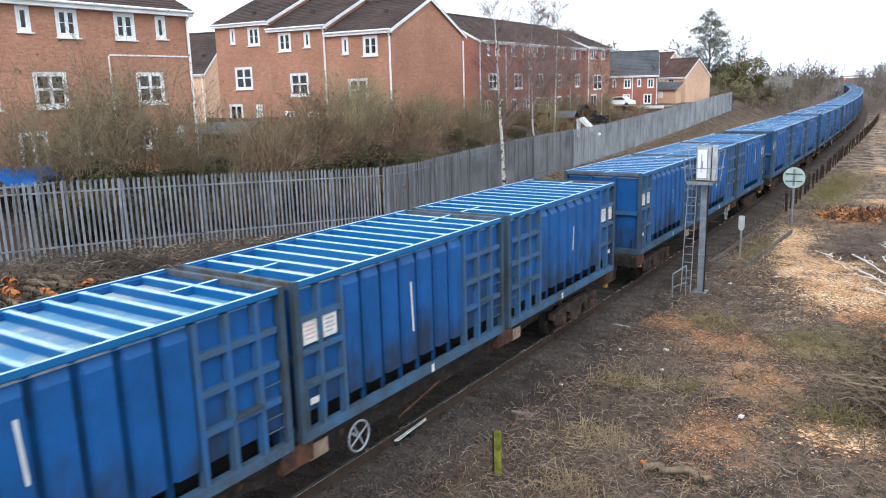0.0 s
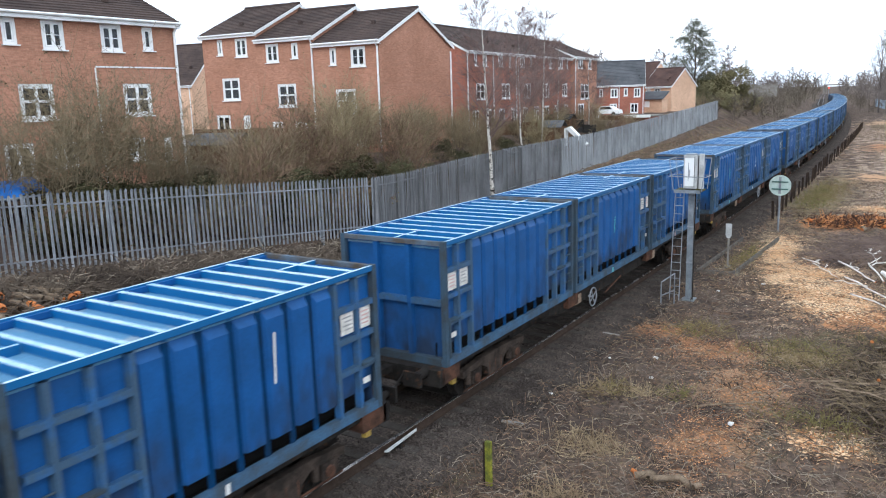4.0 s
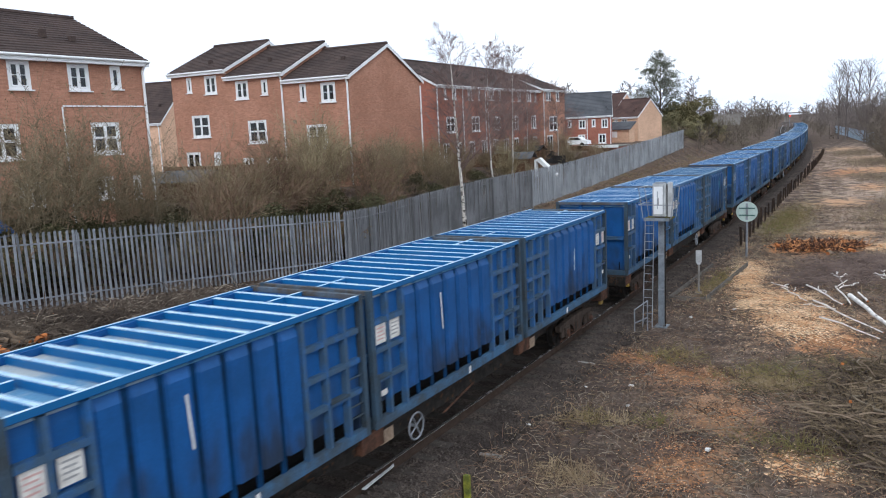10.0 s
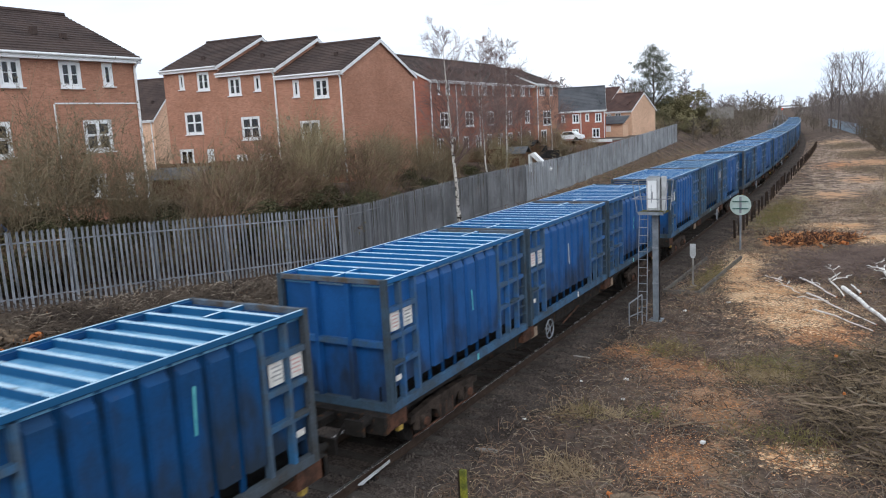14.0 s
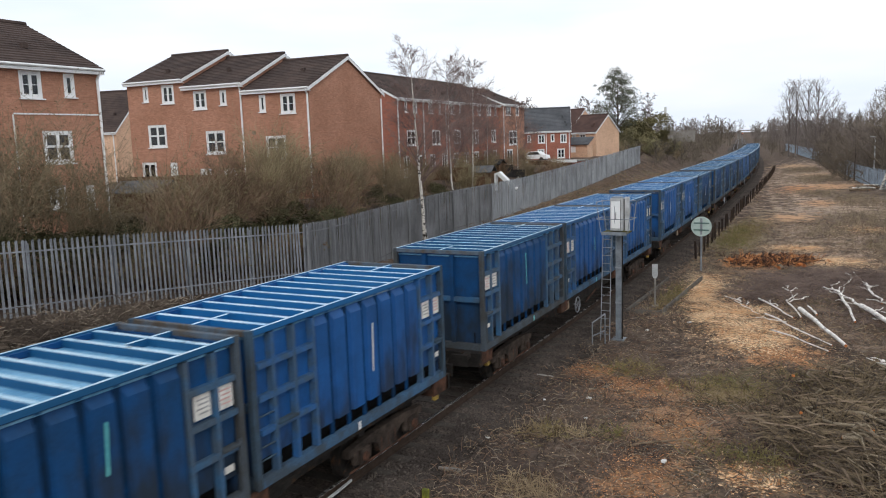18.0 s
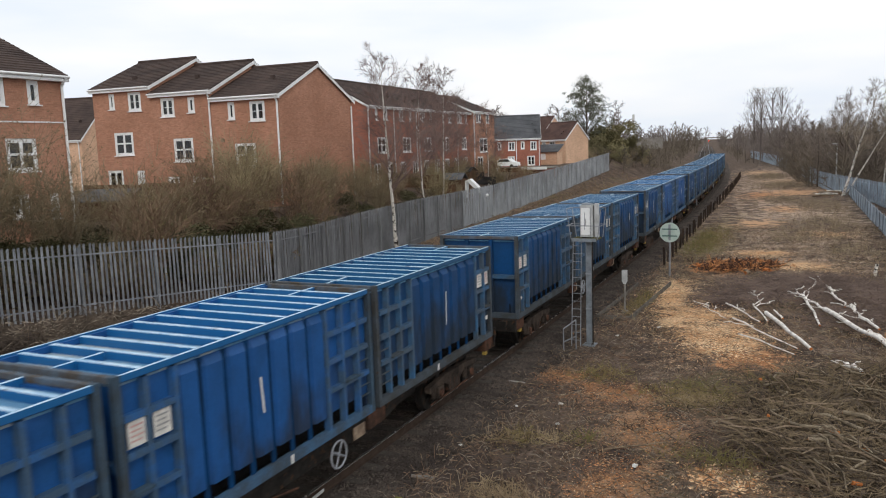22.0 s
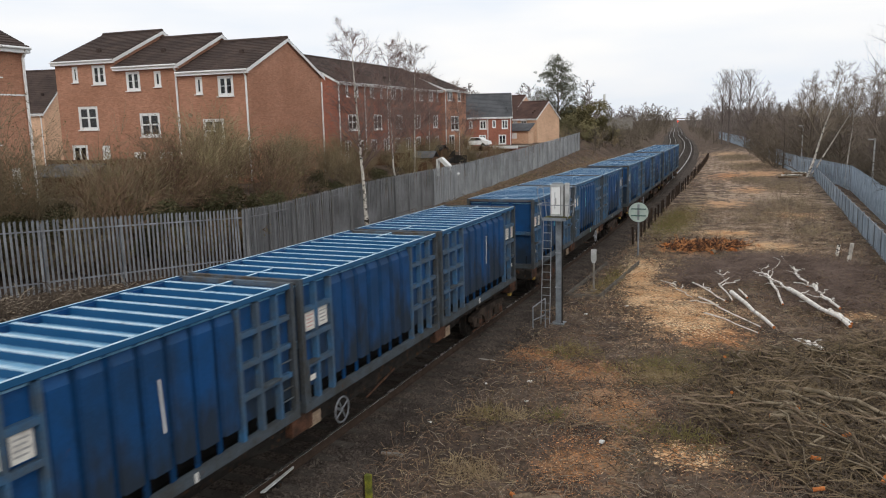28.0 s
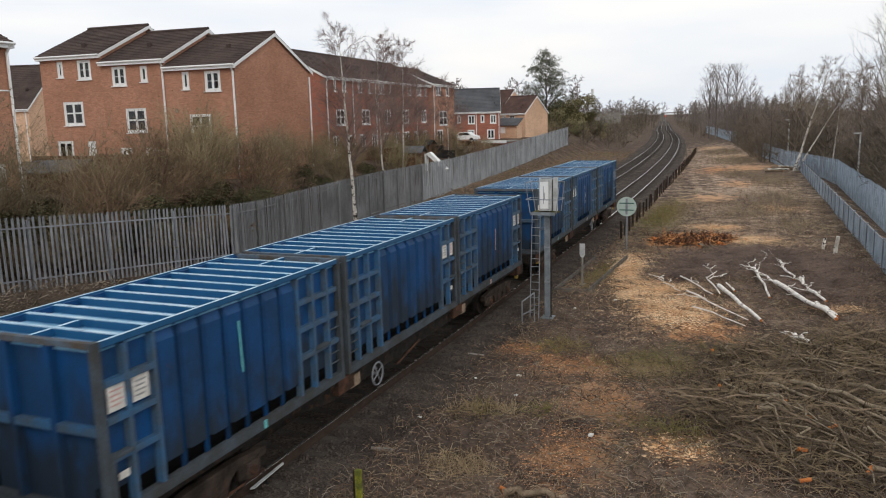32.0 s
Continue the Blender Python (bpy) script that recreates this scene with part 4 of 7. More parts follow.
# ---- lineside signal, signs and posts ----
def signal_post():
    s = empty("railway_signal", pose(-6.08, 23.5, -0.3), "grey steel railway signal seen from behind, with a ladder", "signal")
    k = Mesh().box(-0.085, 0.085, -0.085, 0.085, 0, 3.4)
    k.box(-0.2, 0.2, -0.2, 0.2, 0, 0.04)
    part("mast", k, STEEL, s, "square grey steel mast")
    for z in (1.18, 2.3):
        part("band", Mesh().box(-0.097, 0.097, -0.097, 0.097, z, z + 0.04), GALV, s)
    part("platform", Mesh().box(-0.46, 0.32, -0.34, 0.34, 3.4, 3.45), MOSS, s, "mossy yellow-green platform")
    part("platform_edge", Mesh().box(-0.46, 0.32, -0.352, -0.342, 3.37, 3.47), STEEL, s)
    part("signal_casing", Mesh().box(-0.245, 0.145, -0.12, 0.13, 3.49, 4.49), CASING, s, "weathered white signal casing")
    part("casing_foot", Mesh().box(-0.20, 0.10, -0.09, 0.10, 3.452, 3.488), PLASTIC_DARK, s)
    part("door", Mesh().box(-0.205, 0.065, -0.142, -0.122, 3.56, 4.40), UPVC, s, "white casing door")
    part("door_gap", Mesh().box(0.072, 0.082, -0.126, -0.121, 3.52, 4.44), PLASTIC_DARK, s)
    part("latch", Mesh().box(-0.075, -0.045, -0.16, -0.143, 3.86, 4.06), GREYPRINT, s)
    part("latch_bar", Mesh().box(-0.10, -0.085, -0.155, -0.143, 3.72, 4.26), STEEL, s)
    part("backboard", Mesh().box(0.175, 0.30, 0.02, 0.16, 3.47, 4.52), CASING, s, "pale backing board of the signal")
    part("backboard_joint", Mesh().box(0.147, 0.173, 0.0, 0.12, 3.5, 4.46), PLASTIC_DARK, s)
    part("hood", Mesh().box(-0.20, 0.10, -0.1, 0.12, 4.492, 4.53), STEEL, s)
    cage = [(-0.62, -0.32), (-0.62, 0.32), (0.46, -0.34), (0.46, 0.34)]
    for x, y in cage:
        part("rail_post", Mesh().tube((x * 0.78, y, 3.44), (x, y, 4.38), 0.015, 0.015, 6), GALV, s)
    for z in (3.86, 4.38):
        for a, b in ((0, 1), (1, 3), (3, 2), (2, 0)) if z < 4 else ((0, 1), (1, 3)):
            part("guard_rail", Mesh().tube((*cage[a], z), (*cage[b], z), 0.014, 0.014, 6), GALV, s)
    lad = part("ladder", Mesh().tube((-0.50, -0.35, 0.02), (-0.44, -0.22, 3.42), 0.016, 0.016, 6), GALV, s)
    part("ladder_stile", Mesh().tube((-0.21, -0.35, 0.02), (-0.18, -0.22, 3.42), 0.016, 0.016, 6), GALV, lad)
    for i in range(13):
        z = 0.22 + i * 0.25
        f = z / 3.42
        part("rung", Mesh().tube((-0.50 + 0.06 * f, -0.35 + 0.13 * f, z), (-0.21 + 0.03 * f, -0.35 + 0.13 * f, z), 0.011, 0.011, 5), GALV, lad)
    part("cable_pipe", Mesh().tube((0.125, -0.08, 0.0), (0.125, -0.08, 3.4), 0.022, 0.022, 6), DARK, s)
    return s


signal_post()

fr = empty("tube_barrier", pose(-6.5, 22.5, -0.3), "small grey tubular steel barrier standing on the verge", "barrier")
for (a, b) in (((-0.15, 0.0, 0), (-0.15, 0.0, 0.72)), ((0.15, 0.35, 0), (0.15, 0.35, 0.95))):
    part("upright", Mesh().tube(a, b, 0.02, 0.02, 8), GALV, fr)
for z0, z1 in ((0.72, 0.95), (0.30, 0.42)):
    part("crossbar", Mesh().tube((-0.15, 0, z0), (0.15, 0.35, z1), 0.02, 0.02, 8), GALV, fr)

pm_ = empty("marker_post", pose(-6.04, 28.6, -0.3), "white lineside marker post with a small plate", "post")
part("post", Mesh().box(-0.03, 0.03, -0.025, 0.025, 0, 1.62), CONCRETE, pm_)
part("plate", Mesh().box(-0.105, 0.105, -0.045, -0.027, 1.2, 1.62), CASING, pm_)
part("plate_shoulder", Mesh().prism([(-0.105, -0.045, 1.198), (0.105, -0.045, 1.198), (0.05, -0.045, 1.09), (-0.05, -0.045, 1.09)], (0, 0.018, 0)), CASING, pm_)
part("base", Mesh().box(-0.1, 0.1, -0.1, 0.1, 0, 0.05), CONCRETE, pm_)

ds = empty("disc_sign", pose(-5.65, 36.7, -0.3), "round pale green-white railway sign seen from behind", "sign")
part("post", Mesh().tube((0, 0, 0), (0, 0, 2.5), 0.045, 0.045, 10), GALV, ds)
part("disc", Mesh().tube((0, -0.05, 2.12), (0, -0.035, 2.12), 0.46, 0.46, 40), mat("pale_green_white_enamel", (0.47, 0.565, 0.515), (0.39, 0.48, 0.435), rough=0.4, scale=3, var=0.06), ds)
for z in (1.96, 2.28):
    part("bracket", Mesh().box(-0.34, 0.34, -0.075, -0.052, z - 0.025, z + 0.025), mat("dark_green_bracket", (0.05, 0.13, 0.11), rough=0.5), ds)
part("stiffener", Mesh().box(-0.05, 0.05, -0.07, -0.052, 1.75, 2.5), GALV, ds)

yp = empty("yellow_post", pose(-5.84, 10.28, -0.32), "weathered yellow and green wooden marker post", "post")
part("post", Mesh().prism([(-0.05, -0.035, 0), (0.05, -0.035, 0), (0.05, 0.035, 0), (-0.05, 0.035, 0)], (0.0, 0, 0.82)), mat("mossy_yellow_paint", (0.27, 0.26, 0.035), (0.10, 0.115, 0.03), rough=0.8, scale=5), yp)
part("back_board", Mesh().box(-0.09, -0.052, -0.03, 0.04, 0, 0.80), RUSTPOST, yp)

edge = empty("timber_edging", label="grey timber boards edging a bare standing place", category="edging")
for a, b in (((-6.75, 27.1), (-5.56, 27.25)), ((-5.56, 27.25), (-5.28, 34.6)), ((-6.75, 27.1), (-6.6, 34.0))):
    a, b = Vector((*a, -0.2)), Vector((*b, -0.2))
    d = (b - a)
    part("board", Mesh().box(0, d.length, -0.03, 0.03, -0.12, 0.06), mat("grey_board", (0.16, 0.145, 0.125), (0.09, 0.08, 0.07), rough=0.9, scale=3), edge,
         at=Matrix.Translation(a) @ Matrix.Rotation(math.atan2(d.y, d.x), 4, "Z"))

rnd = random.Random(12)
y = 40.0
post_mesh = Mesh().box(-0.055, 0.055, -0.05, 0.05, -0.3, 0.95).data("stump_post", RUSTPOST)
posts = empty("timber_post_row", label="row of short dark timber posts beside the track", category="posts")
while y < 135:
    part("post", post_mesh, RUSTPOST, posts, at=pose(-6.33 - 0.62 * bend(y) - (0.3 if y > 60 else 0.012 * (y - 40)), y, -0.25 + rnd.uniform(-0.15, 0.1), rnd.gauss(0, 2), rnd.gauss(0, 2), rnd.uniform(0, 20)))
    y += rnd.uniform(1.3, 2.2) if y < 70 else rnd.uniform(1.9, 2.6)

# ---- houses ----
def frame_of(x, y, dx, dy):
    """A pose at (x, y) whose x axis runs along (dx, dy); walls look out along -y."""
    return pose(x, y, 0, 0, 0, math.degrees(math.atan2(dy, dx)))


def holed_wall(k, x0, x1, y0, y1, z0, z1, holes):
    """A wall of thickness y0..y1 with openings (x0, x1, z0, z1) right through it."""
    xs = sorted({x0, x1, *[v for h in holes for v in h[:2]]})
    zs = sorted({z0, z1, *[v for h in holes for v in h[2:4]]})
    nx, nz, base = len(xs), len(zs), len(k.v)
    k.v += [(x, y, z) for y in (y0, y1) for z in zs for x in xs]

    def solid(i, j):
        if not (0 <= i < nx - 1 and 0 <= j < nz - 1):
            return False
        cx, cz = (xs[i] + xs[i + 1]) / 2, (zs[j] + zs[j + 1]) / 2
        return not any(h[0] < cx < h[1] and h[2] < cz < h[3] for h in holes)

    def at(i, j, back):
        return base + back * nx * nz + j * nx + i
    for i in range(nx - 1):
        for j in range(nz - 1):
            if not solid(i, j):
                continue
            k.f += [(at(i, j, 0), at(i + 1, j, 0), at(i + 1, j + 1, 0), at(i, j + 1, 0)), (at(i, j, 1), at(i, j + 1, 1), at(i + 1, j + 1, 1), at(i + 1, j, 1))]
            for di, dj, a, b in ((-1, 0, (i, j + 1), (i, j)), (1, 0, (i + 1, j), (i + 1, j + 1)), (0, -1, (i, j), (i + 1, j)), (0, 1, (i + 1, j + 1), (i, j + 1))):
                if not solid(i + di, j + dj):
                    k.f.append((at(*b, 0), at(*a, 0), at(*a, 1), at(*b, 1)))
    return k


def window(parent, x0, x1, z0, z1, kind, rnd, y=0.025):
    t = 0.115
    k = Mesh().ring_frame(x0, x1, y, y + 0.07, z0, z1, t)
    fr = part("window_door" if kind == "door" else "window", k, UPVC, parent, "white plastic framed " + ("glazed door" if kind == "door" else "window"))
    n = 1 if kind == "narrow" else 2
    w = (x1 - x0 - 2 * t) / n
    for i in range(n):
        a = x0 + t + i * w
        if i:
            part("mullion", Mesh().box(a - 0.055, a + 0.055, y - 0.003, y + 0.073, z0 + t, z1 - t), UPVC, fr)
        part("pane", Mesh().box(a + 0.01, a + w - 0.01, y + 0.03, y + 0.042, z0 + t, z1 - t), PANE, fr)
        part("sash", Mesh().ring_frame(a + 0.012, a + w - 0.012, y - 0.006, y + 0.05, z0 + t + 0.004, z1 - t - 0.004, 0.06), UPVC, fr)
    if kind in ("cross", "pair"):
        f = 0.52 if kind == "cross" else 0.5
        zz = z0 + (z1 - z0) * f
        h = 0.05 if kind == "cross" else 0.012
        part("transom", Mesh().box(x0 + t, x1 - t, y + (0.0 if kind == "cross" else 0.015), y + 0.06, zz - h, zz + h), UPVC, fr)
    part("sill", Mesh().box(x0 - 0.06, x1 + 0.06, y - 0.12, y + 0.01, z0 - 0.05, z0 - 0.002), UPVC if kind != "door" else CONCRETE, fr)
    if rnd.random() < 0.4:
        c = Mesh()
        cw = (x1 - x0) * rnd.choice((0.14, 0.18, 0.3))
        c.box(x0 + t, x0 + cw, y + 0.16, y + 0.18, z0, z1)
        c.box(x1 - cw * 0.8, x1 - t, y + 0.16, y + 0.18, z0, z1)
        part("curtain", c, NET, fr)
    return fr


def roof_slab(k, xa, xb, y0, z0, y1, z1, courses):
    """Overlapping courses of tiles from the eave (y0, z0) up to the ridge (y1, z1)."""
    top = []
    for i in range(courses):
        f0, f1 = i / courses, (i + 1) / courses
        top += [(xa, y0 + (y1 - y0) * f0, z0 + (z1 - z0) * f0 + 0.05), (xa, y0 + (y1 - y0) * f1, z0 + (z1 - z0) * f1 + 0.012)]
    under = [(xa, y1, z1 - 0.08), (xa, y0, z0 - 0.08)]
    n, pts = 2 * courses + 2, top + under
    b = len(k.v)
    k.v += pts + [(xb, y, z) for _, y, z in pts]
    k.f += [(b + i, b + (i + 1) % n, b + n + (i + 1) % n, b + n + i) for i in range(n)]
    for o in (0, n):
        for i in range(0, 2 * courses, 2):
            k.f.append((b + o + i, b + o + i + 1, b + o + 2 * courses, b + o + 2 * courses + 1) if i == 0 else (b + o + i, b + o + i + 1, b + o + 2 * courses))


def house(label, m, length, depth, zg, ze, zr, brick, tile, windows, seed, verge=(True, True), pipes=(), over=0.25):
    h = empty("house", m, label, "house", "houses behind the railway fence")
    rnd = random.Random(seed)
    k = holed_wall(Mesh(), 0, length, 0, 0.28, zg - 1.5, ze, [wv[:4] for wv in windows])
    part("front_wall", k, brick, h)
    part("back_wall", Mesh().box(0, length, depth - 0.28, depth, zg - 1.5, ze), brick, h)
    for x in (0, length - 0.28):
        g = Mesh().prism([(x, 0.28, zg - 1.5), (x, depth - 0.28, zg - 1.5), (x, depth - 0.28, ze), (x, depth / 2, zr - 0.1), (x, 0.28, ze)], (0.28, 0, 0))
        part("gable_wall", g, brick, h)
    for z in (zg, zg + 2.55, zg + 5.1, ze - 0.05):
        if z < ze:
            part("floor_slab", Mesh().box(0.3, length - 0.3, 0.3, depth - 0.3, z - 0.1, z), SHED, h)
    slope = (zr - ze) / (depth / 2)
    rise = over * slope
    xa, xb = (-0.12 if verge[0] else 0.0), length + (0.12 if verge[1] else 0.0)
    n = max(6, round(math.hypot(depth / 2, zr - ze) / 0.32))
    for name, ya in (("front_roof", -over), ("back_roof", depth + over)):
        k = Mesh()
        roof_slab(k, xa, xb, ya, ze - rise, depth / 2, zr, n)
        part(name, k, tile, h)
    part("ridge_tiles", Mesh().tube((xa, depth / 2, zr + 0.02), (xb, depth / 2, zr + 0.02), 0.13, 0.13, 8), tile, h)
    part("fascia", Mesh().box(xa, xb, -over - 0.03, -over + 0.0, ze - rise - 0.26, ze - rise - 0.07), UPVC, h)
    part("soffit", Mesh().box(xa, xb, -over, -0.004, ze - rise - 0.26, ze - rise - 0.235), UPVC, h)
    part("gutter", Mesh().tube((xa, -over - 0.08, ze - rise - 0.06), (xb, -over - 0.08, ze - rise - 0.06), 0.06, 0.06, 8), UPVC, h)
    for i, on in enumerate(verge):
        if on:
            x = (xa - 0.03, xb)[i]
            for ya in (-over, depth + over):
                part("bargeboard", Mesh().prism([(x, ya, ze - rise - 0.24), (x, ya, ze - rise - 0.02), (x, depth / 2, zr - 0.02), (x, depth / 2, zr - 0.24)], (0.03, 0, 0)), UPVC, h)
    for x in pipes:
        k = Mesh().tube((x, -0.07, zg), (x, -0.07, ze - rise - 0.45), 0.062, 0.062, 8)
        k.tube((x, -0.07, ze - rise - 0.45), (x, -over - 0.06, ze - rise - 0.12), 0.062, 0.062, 8)
        part("downpipe", k, UPVC, h, "white rainwater pipe")
    for wv in windows:
        window(h, *wv, rnd)
    for i in range(int(length // 2.6)):
        x = rnd.uniform(0.6, length - 0.6)
        f = rnd.uniform(0.2, 0.6)
        part("roof_vent", Mesh().box(x - 0.12, x + 0.12, -over + f * depth / 2 - 0.1, -over + f * depth / 2 + 0.12, ze + f * (zr - ze) - 0.1, ze + f * (zr - ze) + 0.14), tile, h)
    return h


# the terrace that looks along the fence
H1 = 24.0
ONE = [(8.0, 7.43, 8.6, 9.6, "narrow"), (6.43, 5.48, 8.46, 9.62, "pair"), (3.85, 2.83, 8.46, 9.6, "pair"), (1.80, 1.24, 8.56, 9.58, "narrow"),
       (7.65, 6.24, 5.7, 7.12, "cross"), (3.04, 1.61, 5.72, 7.12, "cross"), (8.52, 7.34, 2.75, 4.83, "door"), (6.54, 5.48, 3.75, 4.76, "pair"),
       (3.05, 2.2, 3.75, 4.76, "pair"), (1.2, 0.75, 3.6, 4.7, "narrow"), (10.9, 9.9, 8.46, 9.62, "pair"), (10.4, 9.0, 5.7, 7.12, "cross"), (12.9, 11.5, 5.7, 7.12, "cross")]
terrace = house("three-storey red brick terrace with white windows and a brown tiled roof", frame_of(-30.1, 24.4 - H1, 0, 1), H1, 9.8, 2.7, 9.98, 12.3,
                BRICK, TILE, [(H1 - a, H1 - b, c, d, e) for a, b, c, d, e in ONE], 3, pipes=(H1 - 0.12,))
part("downpipe", Mesh().tube((H1 - 4.3, -0.05, 2.7), (H1 - 4.3, -0.05, 7.78), 0.035, 0.035, 8), UPVC, terrace, "thin white waste pipe")
part("string_course", Mesh().box(H1 - 4.25, H1 - 0.15, -0.03, 0.0, 7.79, 7.85), UPVC, terrace)

# three stepped houses whose end gable stands towards the railway
S = 0.86
d2 = Vector((-0.9967, -0.0815))
P2 = Vector((-34.84, 46.35)) * S


def up(z):
    return 6.1 + (z - 6.1) * S


STEPS = [("a", 17.36, 11.62, 11.66, [(15.75, 15.18, 10.04, 11.28, "narrow"), (13.82, 12.55, 9.82, 11.30, "pair"), (15.51, 13.61, 6.38, 8.2, "cross"), (16.45, 14.91, 2.9, 5.21, "door"), (13.51, 12.76, 3.95, 5.15, "pair")]),
         ("b", 11.62, 5.94, 11.04, [(10.67, 9.38, 9.23, 10.68, "pair"), (8.11, 7.47, 9.44, 10.63, "narrow"), (9.71, 7.86, 5.73, 7.54, "cross"), (10.5, 9.4, 3.3, 4.6, "pair"), (8.2, 7.0, 3.3, 4.6, "pair")]),
         ("c", 5.94, 0.0, 10.42, [(4.49, 3.88, 8.76, 10.05, "narrow"), (2.57, 1.24, 8.56, 10.03, "pair"), (4.07, 2.24, 5.13, 6.96, "cross"), (4.5, 3.5, 2.7, 3.9, "pair"), (2.59, 1.39, 2.7, 3.85, "pair")])]
for i, (n_, sa, sb, eave, wins) in enumerate(STEPS):
    o = P2 + d2 * sa * S
    ln = (sa - sb) * S
    ze = up(eave) + 0.12
    ws = [(ln - (a - sb) * S, ln - (b - sb) * S, up(c), up(d), e) for a, b, c, d, e in wins]
    hs = house("three-storey red brick house with white windows and a stepped brown roof", frame_of(o.x, o.y, -d2.x, -d2.y), ln, 9.93, 2.9, ze, ze + 2.2,
               BRICK, TILE, ws, 11 + i, verge=(i == 0, True), pipes=(ln - 0.12,) if i else ())
    if i == 2:
        part("downpipe", Mesh().tube((ln + 0.07, 9.7, 2.9), (ln + 0.07, 9.7, ze - 0.5), 0.062, 0.062, 8), UPVC, hs, "white rainwater pipe")
        part("alarm_box", Mesh().tube((0.75, -0.08, up(7.25)), (0.75, 0.0, up(7.25)), 0.14, 0.14, 12), CREAM, hs)

# the long terrace behind
TOP = [(1.54, 2.07, 0), (3.16, 4.06, 1), (6.44, 7.42, 1), (8.77, 9.3, 0), (11.37, 12.6, 1), (13.77, 14.37, 0), (17.2, 17.75, 0), (18.81, 19.89, 1), (21.63, 22.94, 1), (23.91, 24.6, 0)]
ws3 = [(a, b, 8.88, 9.95, "pair" if t else "narrow") for a, b, t in TOP]
ws3 += [(a, b, 5.8, 7.3, "cross") for a, b in ((1.81, 3.58), (7.08, 8.98), (12.25, 14.04), (17.3, 19.0), (22.78, 24.34))]
ws3 += [(a, a + 1.3, 2.9, 4.9, "door") for a in (1.0, 3.6, 6.4, 9.2, 12.0, 14.8, 17.6, 20.4, 23.2)]
house("long three-storey dark red brick terrace with white windows", frame_of(-35.85, 60.5, -0.0324, 0.9995), 25.4, 9.6, 2.7, 10.30, 12.85, BRICKDARK, TILE, ws3, 31, pipes=(0.1, 5.2, 10.3))
e3 = Vector((-35.85, 60.5)) + Vector((-0.0324, 0.9995)) * 25.5 + Vector((0.45, 0))
house("three-storey red brick end house with white windows", frame_of(e3.x, e3.y, -0.0324, 0.9995), 7.6, 9.6, 2.7, 10.45, 12.5, BRICK, TILE,
      [(1.0, 2.8, 9.0, 10.2, "pair"), (4.6, 5.7, 9.0, 10.2, "narrow"), (2.0, 4.9, 5.4, 7.2, "cross"), (1.2, 3.2, 2.9, 4.9, "door")], 33, pipes=(0.1,))

# small two-storey houses farther up the line
house("two-storey red brick house with a grey tiled roof", frame_of(-50.0, 113.2, 0.94, 0.34), 12.7, 8.0, 2.6, 7.38, 10.9, BRICKDARK, TILEGREY,
      [(5.9, 6.5, 5.5, 6.7, "narrow"), (7.6, 8.7, 5.3, 6.7, "pair"), (7.5, 8.6, 3.0, 4.4, "pair"), (2.0, 3.0, 5.3, 6.7, "pair"), (9.6, 10.2, 5.5, 6.7, "narrow"), (11.1, 12.1, 5.3, 6.7, "pair"), (10.6, 11.8, 2.9, 4.4, "pair")], 41, pipes=(8.9, 12.5))

# ---- more of the estate ----
# buff gabled houses at the end of the fence, gables towards the railway
house("two-storey buff brick house with a red-brown roof and white bargeboards", frame_of(-42.34, 130.2, 0.973, -0.232), 5.2, 8.2, 2.7, 7.0, 9.85, BRICKBUFF, TILERED,
      [(0.5, 1.3, 5.2, 6.5, "pair"), (2.0, 3.2, 5.2, 6.6, "pair"), (2.4, 4.2, 3.1, 4.7, "pair")], 51)
house("two-storey buff brick house with a red-brown roof and white bargeboards", frame_of(-53.2, 133.55, 0.973, -0.232), 11.0, 10.0, 2.7, 7.4, 11.1, BRICKBUFF, TILERED,
      [(9.4, 10.4, 5.5, 6.6, "pair")], 52)
porch = empty("lean_to", pose(-41.3, 123.4, 2.6), "small brick lean-to with a grey tiled roof", "outbuilding")
part("wall", Mesh().box(0, 4.2, 0, 3.0, 0, 2.2), BRICKBUFF, porch)
part("roof", Mesh().prism([(-0.3, -0.4, 2.2), (4.5, -0.4, 2.2), (4.5, 3.0, 3.4), (-0.3, 3.0, 3.4)], (0, 0, 0.12)), TILEGREY, porch)
part("window", Mesh().box(1.0, 2.2, -0.03, -0.004, 1.0, 2.0), UPVC, porch)
# the gabled house seen between the two terraces
house("buff brick house with a brown roof behind the terraces", frame_of(-86.0, 58.0, 0.97, 0.24), 13.0, 11.0, 2.7, 8.6, 13.4, BRICKBUFF, TILE,
      [(8.0, 9.2, 6.4, 7.6, "pair"), (9.8, 11.0, 3.6, 5.0, "pair")], 53, pipes=(12.7,))


